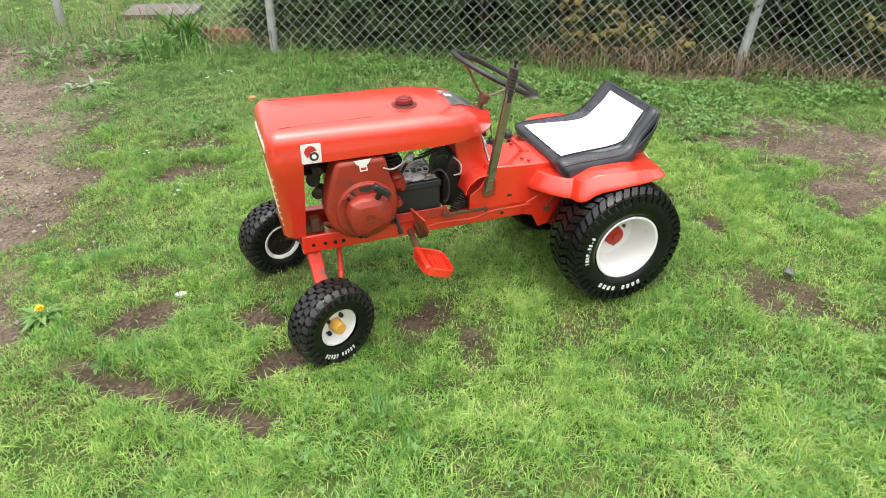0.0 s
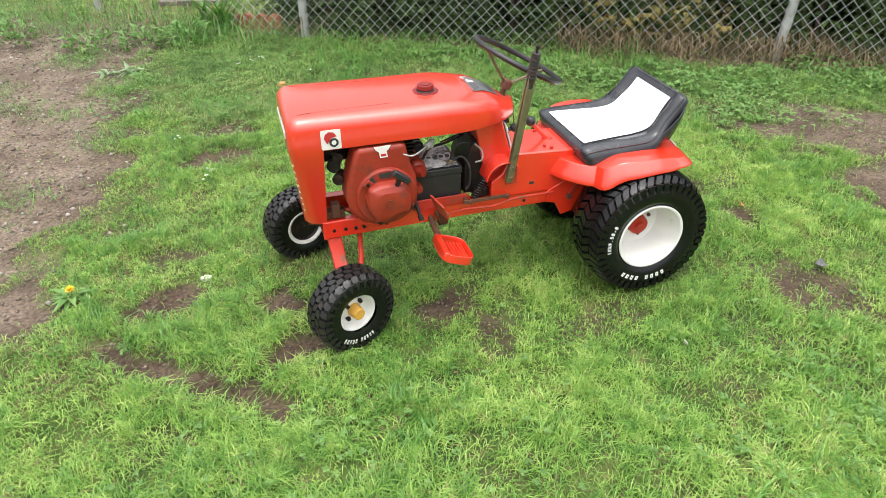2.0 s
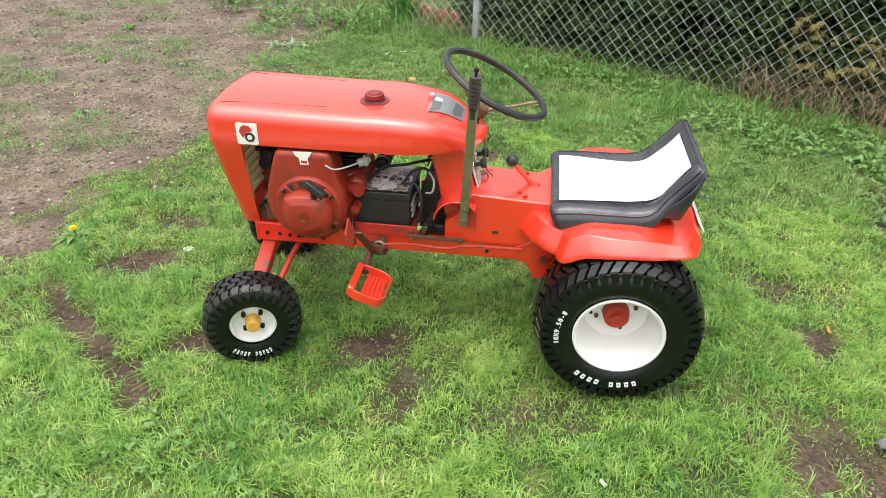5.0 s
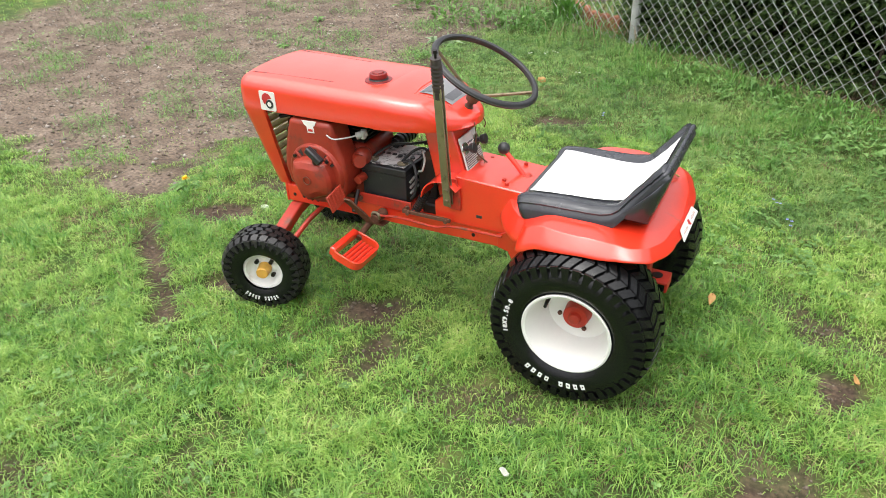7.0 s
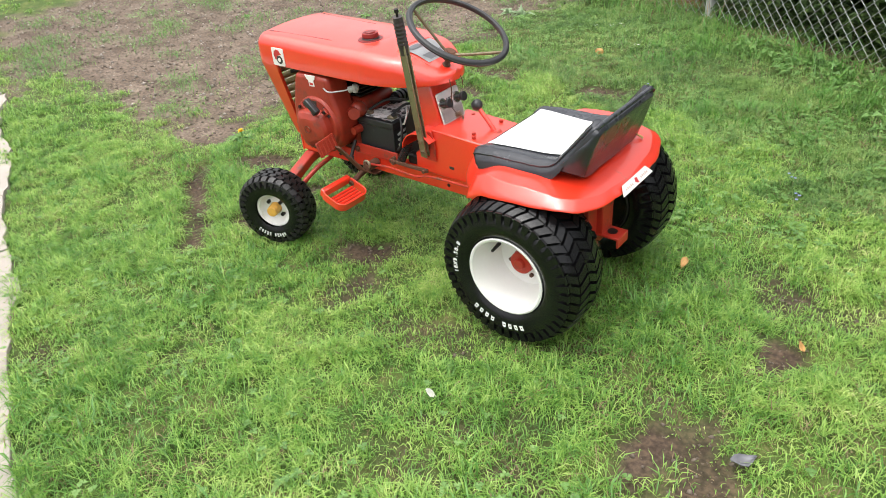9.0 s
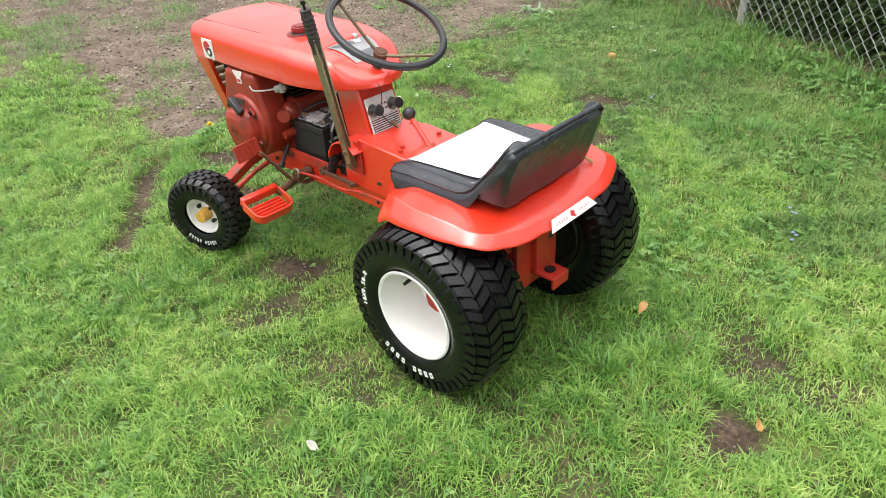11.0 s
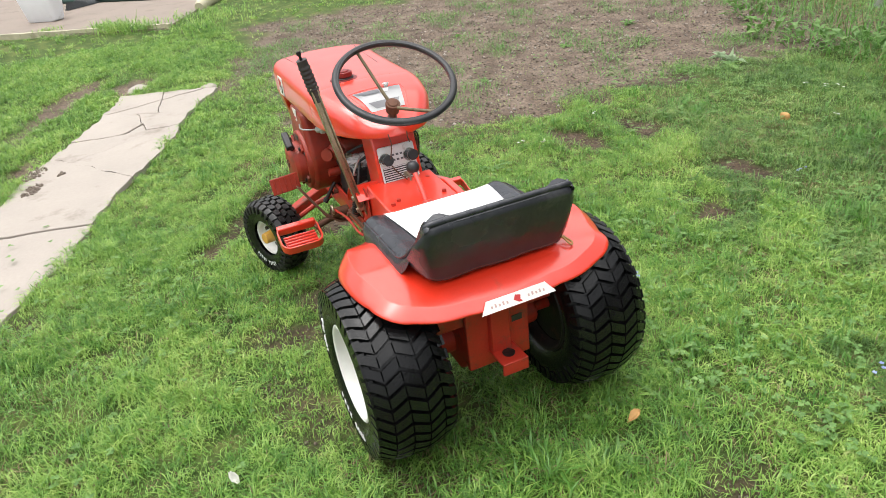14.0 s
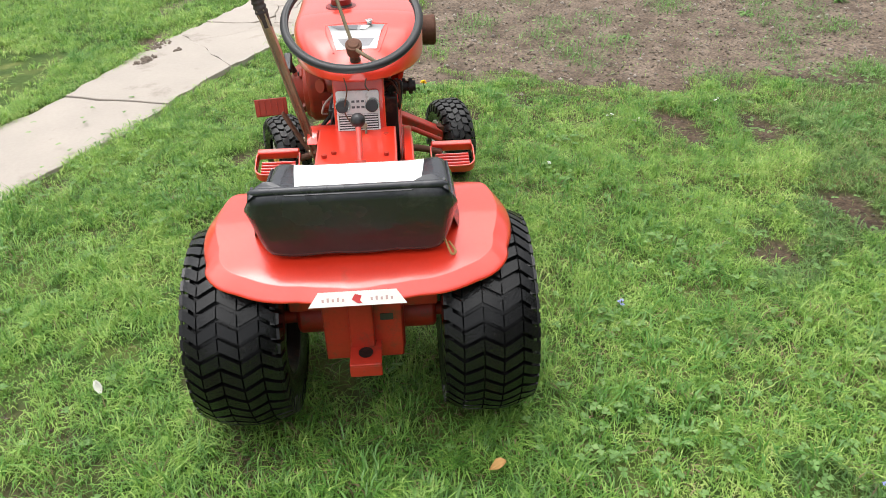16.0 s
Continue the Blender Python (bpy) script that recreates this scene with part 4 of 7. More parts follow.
    bm = bmesh.new()
    prism(bm, [(1.355, -0.03), (1.425, -0.03), (1.425, 0.03), (1.355, 0.03)], "z", 0.198, 0.205)
    prism(bm, [(1.418, -0.03), (1.425, -0.03), (1.425, 0.03), (1.418, 0.03)], "z", 0.175, 0.2)
    tp("hitch_tongue", bm, RED_WORN, hp, bevel=0.002)
    bm = bmesh.new()
    cyl(bm, (1.393, 0.0, 0.2005), (1.393, 0.0, 0.2075), 0.011, 0.014, 20)
    tp("hitch_hole", bm, GREASE_SHADE, hp)
    bm = bmesh.new()
    box(bm, 1.358, 1.3595, 0.03, 0.055, 0.255, 0.27)
    tp("data_sticker", bm, DECAL_K, hp)
    for y0, y1 in ((-0.14, -0.05), (0.05, 0.14)):
        bm = bmesh.new()
        box(bm, 1.3, 1.34, y0, y1, 0.27, 0.33)
        tp("fender_support", bm, RED_WORN, bevel=0.003)


def body():
    # tunnel between dash and seat
    bm = bmesh.new()
    prism(bm, [(0.795, 0.288), (1.1, 0.288), (1.1, 0.418), (0.862, 0.432), (0.83, 0.37), (0.795, 0.345)], "y", -0.1, 0.078)
    tun = tp("tunnel", bm, RED, label="red sheet-metal tunnel with small slots", bevel=0.004)
    for x, z in ((0.93, 0.325), (1.05, 0.34)):
        bm = bmesh.new()
        box(bm, x - 0.008, x + 0.008, -0.1015, -0.0995, z - 0.004, z + 0.004)
        tp("slot", bm, DECAL_K, tun)
    for x, y in ((0.9, 0.055), (1.0, 0.055), (1.0, -0.08), (0.985, -0.06)):
        bm = bmesh.new()
        cyl(bm, (x, y, 0.42), (x, y, 0.431), 0.006, seg=6)
        tp("cover_bolt", bm, RED_WORN, tun)
    bm = bmesh.new()
    prism(bm, [(0.7, 0.3), (1.12, 0.3), (1.12, 0.395), (0.9, 0.41), (0.7, 0.36)], "y", 0.094, 0.116)
    tp("side_rail", bm, RED, label="red side guard rail", bevel=0.004)
    # dash pillar
    bm = bmesh.new()
    prism(bm, [(0.745, 0.556), (0.832, 0.556), (0.872, 0.42), (0.85, 0.34), (0.79, 0.34), (0.77, 0.44)], "y", -0.062, 0.056)
    pil = tp("dash_pillar", bm, RED, label="red dash pillar below the cowl", bevel=0.005)
    # arched shroud where the hand lever passes
    bm = bmesh.new()
    outer = arc(0.83, 0.36, 0.062, 175, 40, 9)
    inner = arc(0.83, 0.36, 0.058, 40, 175, 9)
    prism(bm, outer + inner, "y", -0.13, -0.06)
    tp("lever_shroud", bm, RED, bevel=0.001)
    # instrument plate, leaning forward at the top
    lean = Matrix.Translation((0.866, -0.006, 0.462)) @ Matrix.Rotation(radians(-16), 4, "Y")
    bm = bmesh.new()
    prism(bm, round_rect(-0.049, 0.049, -0.055, 0.057, 0.006), "x", -0.002, 0.003)
    bmesh.ops.transform(bm, matrix=lean, verts=bm.verts)
    ip = tp("instrument_plate", bm, DASH_PLATE, label="silver instrument plate with ribbed lower half", bevel=0.0008)
    bm = bmesh.new()
    box(bm, 0.003, 0.0042, -0.045, 0.045, -0.051, 0.004, lean)
    mesh_panel = tp("perforated_panel", bm, DECAL_K, ip, "dark perforated lower panel")
    for k in range(10):
        bm = bmesh.new()
        box(bm, 0.0042, 0.0058, -0.044, 0.044, -0.0495 + 0.0056 * k, -0.047 + 0.0056 * k, lean)
        tp("panel_bar", bm, DASH_PLATE, mesh_panel)
    for y in (-0.034, 0.033):
        bm = bmesh.new()
        p, q, o = lean @ Vector((0.003, y, 0.024)), lean @ Vector((0.02, y, 0.024)), lean @ Vector((0.034, y, 0.024))
        cyl(bm, p, q, 0.006, 0.006, 16)
        cyl(bm, q, o, 0.012, 0.0145, 24)
        k = tp("pull_knob", bm, BLACK, ip, "black pull knob", bevel=0.002)
        bm = bmesh.new()
        cyl(bm, p, lean @ Vector((0.006, y, 0.024)), 0.0175, 0.0165, 24)
        tp("knob_collar", bm, CHROME, ip)
    for j in range(3):
        for i in range(2):
            bm = bmesh.new()
            box(bm, 0.003, 0.0038, -0.014 + 0.011 * j, -0.007 + 0.011 * j, 0.017 + 0.013 * i, 0.022 + 0.013 * i, lean)
            tp("dial_mark", bm, GREY_PAINT, ip)
    bm = bmesh.new()
    p, q = lean @ Vector((0.003, 0.012, -0.022)), lean @ Vector((0.02, 0.012, -0.022))
    cyl(bm, p, q, 0.0075, 0.007, 16)
    tube(bm, [q, q + Vector((0.005, 0.004, -0.01)), q + Vector((0.006, 0.002, -0.022)), q + Vector((0.004, -0.008, -0.026))], 0.0025, 8)
    tp("ignition_key", bm, STEEL, ip)
    # loose brown cords hanging from the cowl
    for y0, end in ((-0.03, Vector((0.91, -0.004, 0.44))), (0.02, Vector((0.89, 0.022, 0.53)))):
        bm = bmesh.new()
        tube(bm, curve([(0.885, y0, 0.56), (0.888, y0 + 0.004, 0.53), (0.893, y0 - 0.004, 0.48), end] if y0 < 0 else [(0.885, y0, 0.56), (0.896, y0 - 0.004, 0.545), end], 6), 0.0016, 6)
        tp("cord", bm, RUST, ip)
    # gear lever
    bm = bmesh.new()
    tube(bm, curve([(1.02, -0.002, 0.415), (1.0, -0.002, 0.44), (0.966, -0.003, 0.478)], 4), 0.0065, 12)
    gl = tp("gear_lever", bm, RED, label="red gear lever with black ball knob")
    bm = bmesh.new()
    bmesh.ops.create_uvsphere(bm, u_segments=24, v_segments=14, radius=0.0165, matrix=Matrix.Translation((0.958, -0.003, 0.489)))
    tp("ball_knob", bm, BLACK, gl)
    bm = bmesh.new()
    cyl(bm, (1.025, -0.002, 0.41), (1.02, -0.002, 0.424), 0.022, 0.012, 20)
    tp("lever_boot", bm, RED_WORN, gl)
    # tall hand lever with grip
    a, b = Vector((0.846, -0.114, 0.35)), Vector((0.869, -0.19, 0.71))
    d = (b - a).normalized()
    side = d.cross(Vector((1, 0, 0))).normalized()
    fw = side.cross(d).normalized()
    bm = bmesh.new()
    for off in (-0.0065, 0.0065):
        rings(bm, [[p + fw * u + side * (w + off) for u, w in ((-0.011, -0.0022), (0.011, -0.0022), (0.011, 0.0022), (-0.011, 0.0022))] for p in (a, b)])
    rings(bm, [[p + fw * u + side * w for u, w in ((-0.004, -0.005), (0.004, -0.005), (0.004, 0.005), (-0.004, 0.005))] for p in (a + d * 0.02, b)])
    hl = tp("hand_lever", bm, BRASSY, label="long steel hand lever with black ribbed grip", bevel=0.001)
    bm = bmesh.new()
    n = 40
    pts = [a + d * (0.33 + 0.105 * k / n) for k in range(n + 1)]
    rad = [0.0125 + (0.0018 if (k % 4 < 2 and 10 < k < 36) else 0) - (0.0018 if k < 8 else 0) for k in range(n + 1)]
    tube(bm, pts, rad, 18)
    tp("grip", bm, GRIP, hl)
    bm = bmesh.new()
    cyl(bm, pts[-1], pts[-1] + d * 0.014, 0.0035, 0.003, 12)
    cyl(bm, pts[-1] + d * 0.012, pts[-1] + d * 0.02, 0.006, 0.005, 12)
    tp("release_button", bm, GREASE_SHADE, hl)
    for f in (0.018, 0.055):
        bm = bmesh.new()
        p = a + d * f
        cyl(bm, p - side * 0.014, p + side * 0.014, 0.007, 0.0065, 6)
        tp("pivot_bolt", bm, STEEL, hl)
    # link bar and bolts at the lever's foot
    bm = bmesh.new()
    prism(bm, [(0.7, 0.296), (0.85, 0.296), (0.85, 0.307), (0.7, 0.307)], "y", -0.119, -0.112)
    tp("link_bar", bm, RUST, hl, bevel=0.0012)
    for x, z, y in ((0.72, 0.301, -0.119), (0.84, 0.301, -0.119)):
        bm = bmesh.new()
        cyl(bm, (x, y + 0.002, z), (x, y - 0.008, z), 0.0068, 0.0062, 6)
        tp("bracket_bolt", bm, RUST, hl)
    bm = bmesh.new()
    prism(bm, [(0.842, 0.335), (0.878, 0.335), (0.878, 0.38), (0.868, 0.425), (0.85, 0.425)], "y", -0.107, -0.103)
    tp("ratchet_plate", bm, RED_WORN, hl, bevel=0.001)


def steering():
    tilt = radians(27.6)
    c = Vector((0.905, 0.0, 0.691))
    ux, uy = Vector((math.cos(tilt), 0, -math.sin(tilt))), Vector((0, 1, 0))
    nrm = ux.cross(uy).normalized()

    def rim(k, lift=0.0, r=0.1392):
        return c + r * (math.cos(radians(k)) * ux + math.sin(radians(k)) * uy) + nrm * lift
    bm = bmesh.new()
    tube(bm, [rim(5 * k) for k in range(72)], 0.0083, 14, loop=True)
    tube(bm, [rim(5 * k, 0.0045, 0.1345) for k in range(72)], 0.0034, 8, loop=True)
    sw = tp("steering_wheel", bm, BLACK, label="thin black steering wheel with two steel spokes")
    bm = bmesh.new()
    tube(bm, [rim(5 * k, 0.0, 0.1469) for k in range(72)], 0.0014, 6, loop=True)
    tp("rim_seam", bm, DECAL_K, sw)
    hub = Vector((0.872, -0.003, 0.622))
    bm = bmesh.new()
    cyl(bm, hub - nrm * 0.016, hub + nrm * 0.01, 0.0165, 0.0185, 24)
    cyl(bm, hub + nrm * 0.009, hub + nrm * 0.013, 0.014, 0.012, 24)
    tp("hub", bm, RUST, sw, "rusty steering hub", bevel=0.0015)
    for k in (200, 24):
        bm = bmesh.new()
        tube(bm, curve([hub, hub.lerp(rim(k), 0.25) - nrm * 0.004, rim(k, -0.002)], 5), 0.0042, 10)
        tp("spoke", bm, SPOKE, sw)
    bm = bmesh.new()
    cyl(bm, (0.85, -0.003, 0.575), hub, 0.0085, 0.0085, 16)
    cyl(bm, (0.848, -0.003, 0.57), (0.858, -0.003, 0.592), 0.017, 0.012, 20)
    tp("steering_column", bm, RUST, sw)


def fender_and_seat():
    # seat pan fender: closed loops from the middle outward
    def fillet(corners):
        """A closed outline with each corner (x, y, radius) rounded off."""
        out = []
        for i, (x, y, r) in enumerate(corners):
            p = Vector((x, y))
            a, b = Vector(corners[i - 1][:2]) - p, Vector(corners[(i + 1) % len(corners)][:2]) - p
            cut = min(r / math.tan(a.angle(b) / 2), a.length * 0.49, b.length * 0.49)
            p0, p1 = p + a.normalized() * cut, p + b.normalized() * cut
            out += [p0 * (1 - t) ** 2 + p * 2 * t * (1 - t) + p1 * t * t for t in [k / 10 for k in range(11)]]
        return out

    # square front, straight sides, cut rear corners and a bowed rear edge
    half_line = [(1.086, 0.27, 0.05), (1.408, 0.27, 0.08), (1.447, 0.075, 0.3)]
    ring = fillet([(x, -y, r) for x, y, r in half_line] + half_line[::-1])
    polar = sorted((math.atan2(p.y, p.x - 1.242) % (2 * math.pi), math.hypot(p.x - 1.242, p.y)) for p in ring)
    angles, reach = [q[0] for q in polar], [q[1] for q in polar]

    def outline(a):
        q = float(np.interp(a, angles, reach, period=2 * math.pi))
        return 1.242 + q * math.cos(a), q * math.sin(a)

    def deck(x):
        return 0.428 - 0.03 * (1 - smooth(1.08, 1.17, x)) - 0.018 * smooth(1.26, 1.38, x) - 0.03 * smooth(1.37, 1.455, x)
    bm = bmesh.new()
    n = 160
    loops = []
    for s, drop in ((0.02, 0), (0.3, 0), (0.6, 0), (0.8, 0), (0.9, 0), (0.907, 0.0012), (0.948, 0.014), (0.978, 0.0245), (0.991, 0.0305), (1.0, 0.038)):
        loop = []
        for k in range(n):
            x, y = outline(2 * math.pi * k / n)
            px, py = 1.242 + s * (x - 1.242), s * y
            loop.append((px, py, deck(px) - drop * (1.4 - 0.5 * smooth(1.08, 1.27, px) - 0.55 * smooth(1.27, 1.42, px))))
        loops.append(loop)
    rings(bm, loops)
    for f in [f for f in bm.faces if len(f.verts) == n and f.calc_center_median().z < 0.41]:
        bm.faces.remove(f)
    bm.faces.ensure_lookup_table()
    big = [f for f in bm.faces if len(f.verts) == n]
    for f in big:
        if max(v.co.x for v in f.verts) - min(v.co.x for v in f.verts) > 0.2:
            bm.faces.remove(f)
    fe = tp("fender", bm, RED, label="red one-piece rear fender with rounded lips", solid=0.003, even=True, sharp=15)
    # rear badge: white strip with unreadable wording
    tiltm = Matrix.Translation((1.4455, 0.0, 0.373)) @ Matrix.Rotation(radians(-38), 4, "Y")
    bm = bmesh.new()
    prism(bm, [(-0.083, -0.011), (0.083, -0.011), (0.066, 0.014), (-0.066, 0.014)], "x", 0.002, 0.004)
    bmesh.ops.transform(bm, matrix=tiltm, verts=bm.verts)
    bd = tp("rear_badge", bm, DECAL_W, fe, "white badge strip with faded red wording")
    for k in range(5):
        for s in (-1, 1):
            bm = bmesh.new()
            y = s * (0.024 + 0.0085 * k)
            box(bm, 0.004, 0.0048, y - 0.0022, y + 0.0014, -0.003, 0.002 + 0.002 * (k % 2), tiltm)
            tp("faded_wording", bm, DECAL_F, bd)
    bm = bmesh.new()
    prism(bm, [(-0.01, 0.0), (-0.004, 0.009), (0.007, 0.006), (0.004, -0.002), (0.008, -0.007), (0.0, -0.007)], "x", 0.004, 0.0048)
    bmesh.ops.transform(bm, matrix=tiltm, verts=bm.verts)
    tp("badge_mark", bm, DECAL_R, bd)
    # looped tie at the back of the seat
    bm = bmesh.new()
    tube(bm, curve([(1.345, 0.153, 0.43), (1.37, 0.158, 0.424), (1.385, 0.165, 0.414), (1.378, 0.172, 0.415), (1.36, 0.162, 0.424)], 5), 0.0022, 8)
    tp("looped_tie", bm, DEADLEAF, fe)

    # seat: profile along the middle, bent up behind
    prof = curve([(1.056, 0, 0.432), (1.085, 0, 0.446), (1.16, 0, 0.45), (1.26, 0, 0.45), (1.315, 0, 0.461), (1.352, 0, 0.5), (1.383, 0, 0.543), (1.4, 0, 0.566)], 5)
    m = len(prof)

    def half(f):
        front = math.sqrt(max(0, 1 - max(0, (0.14 - f) / 0.14) ** 2.2))
        back = math.sqrt(max(0, 1 - max(0, (f - 0.8) / 0.2) ** 2.4))
        return 0.188 * (0.9 + 0.1 * front) * (0.95 + 0.05 * back) * (1 - 0.13 * smooth(0.45, 0.72, f))

    def top(i, v):
        f = i / (m - 1)
        p = prof[i]
        d = (prof[min(i + 1, m - 1)] - prof[max(i - 1, 0)]).normalized()
        up = Vector((-d.z, 0, d.x))
        # raised wings towards the bend, rounded borders
        wing = 0.006 * abs(v) ** 3 * math.exp(-((f - 0.62) / 0.22) ** 2)
        roll = -(0.022 - 0.015 * smooth(0.5, 0.62, f)) * max(0, (abs(v) - 0.86) / 0.14) ** 2
        nose = -0.02 * max(0, (0.06 - f) / 0.06) ** 2
        puff = (0.006 + 0.007 * smooth(0.5, 0.7, f)) * math.sin(math.pi * min(1, max(0, (abs(v) - 0.66) / 0.34)))
        crease = 0.0007 * (math.sin(i * 1.35 + v * 17) + math.sin(i * 2.9 - v * 9.3)) * smooth(0.66, 0.8, abs(v)) * (0.35 + 0.65 * math.sin(i * 0.41 + v) ** 2)
        return p + Vector((0, v * half(f), 0)) + up * (wing + roll + nose + puff + crease)
    bm = bmesh.new()
    vs = [-1, -0.985, -0.96, -0.92, -0.86, -0.78, -0.7, -0.64, -0.5, -0.3, -0.1, 0.1, 0.3, 0.5, 0.64, 0.7, 0.78, 0.86, 0.92, 0.96, 0.985, 1]
    rows = [[top(i, v) for v in vs] for i in range(m)]
    under = []
    for i in range(m):
        f = i / (m - 1)
        d = (prof[min(i + 1, m - 1)] - prof[max(i - 1, 0)]).normalized()
        up = Vector((-d.z, 0, d.x))
        under.append([q - up * ((0.036 - 0.022 * smooth(0.42, 0.66, f)) * (1 - 0.35 * abs(v) ** 8)) for q, v in zip(rows[i], vs)])
    rings(bm, [a + b[::-1] for a, b in zip(rows, under)])
    bmesh.ops.recalc_face_normals(bm, faces=bm.faces)
    seat = tp("seat", bm, VINYL, label="black vinyl pan seat with white centre panel", sharp=60)
    # white panel laid over the middle
    bm = bmesh.new()
    ws = [-0.64, -0.5, -0.3, -0.1, 0.1, 0.3, 0.5, 0.64]
    i0, i1 = 5, m - 5
    lines = []
    for i in range(i0, i1 + 1):
        d = (prof[min(i + 1, m - 1)] - prof[max(i - 1, 0)]).normalized()
        up = Vector((-d.z, 0, d.x))
        lines.append([top(i, v * ((0.113 + 0.02 * (1 - smooth(0.12, 0.5, i / (m - 1))) - 0.012 * smooth(0.6, 0.8, i / (m - 1))) / half(i / (m - 1)) / 0.64)) + up * 0.003 for v in ws])
    rings(bm, lines, closed=False, cap=False)
    tp("white_panel", bm, VINYL_WHITE, seat, "clean white vinyl centre panel", sharp=60)
    # piping along the border
    for s in (-1, 1):
        bm = bmesh.new()
        line = []
        for i in range(2, m - 1):
            line.append(top(i, s * 0.955) + Vector((0, 0, 0.003)))
        tube(bm, line, 0.0028, 6)
        tp("piping", bm, VINYL, seat)
    # back skirt of the cover, hanging to the fender
    bm = bmesh.new()
    loops = []
    for k in range(21):
        f = k / 20
        line = []
        tuck = max(0.0, 1 - f / 0.1)
        for j in range(41):
            v = -1 + j / 20
            w = 0.16 + 0.017 * smooth(0.0, 0.35, f) - 0.008 * f ** 6
            xb = 1.376 + 0.042 * (1 - f) - (0.004 + 0.075 * f) * max(0.0, (abs(v) - 0.86) / 0.14) ** 2
            zb = 0.564 - 0.143 * f - 0.006 * abs(v) ** 8 * (1 - f) + 0.02 * abs(v) ** 8 * f ** 3
            xb -= 0.013 * tuck
            line.append((xb, v * (w - 0.004 * tuck), zb + 0.0015 * math.sin(v * 9 + f * 4) * f))
        loops.append(line)
    rings(bm, loops, closed=False, cap=False)
    tp("seat_back_skirt", bm, VINYL, seat, solid=0.003, sharp=60)
    # rolled edge round the backrest
    def edge(i, v):
        d = (prof[min(i + 1, m - 1)] - prof[max(i - 1, 0)]).normalized()
        return prof[i] + Vector((0, v * half(i / (m - 1)), 0)) + Vector((d.z, 0, -d.x)) * 0.004
    line = [edge(i, -0.96) for i in range(int(m * 0.62), m - 1)] + [edge(m - 1, v) + Vector((0.001, 0, 0.0)) for v in (-0.92, -0.8, -0.6, -0.4, -0.2, 0, 0.2, 0.4, 0.6, 0.8, 0.92)] + [edge(i, 0.96) for i in range(m - 2, int(m * 0.62) - 1, -1)]
    bm = bmesh.new()
    tube(bm, curve(line, 3), 0.0062, 10)
    tp("rolled_edge", bm, VINYL, seat, sharp=60)
    bm = bmesh.new()
    box(bm, 1.1, 1.33, -0.13, 0.13, 0.41, 0.432)
    tp("seat_base", bm, GREASE_SHADE, seat, bevel=0.01)


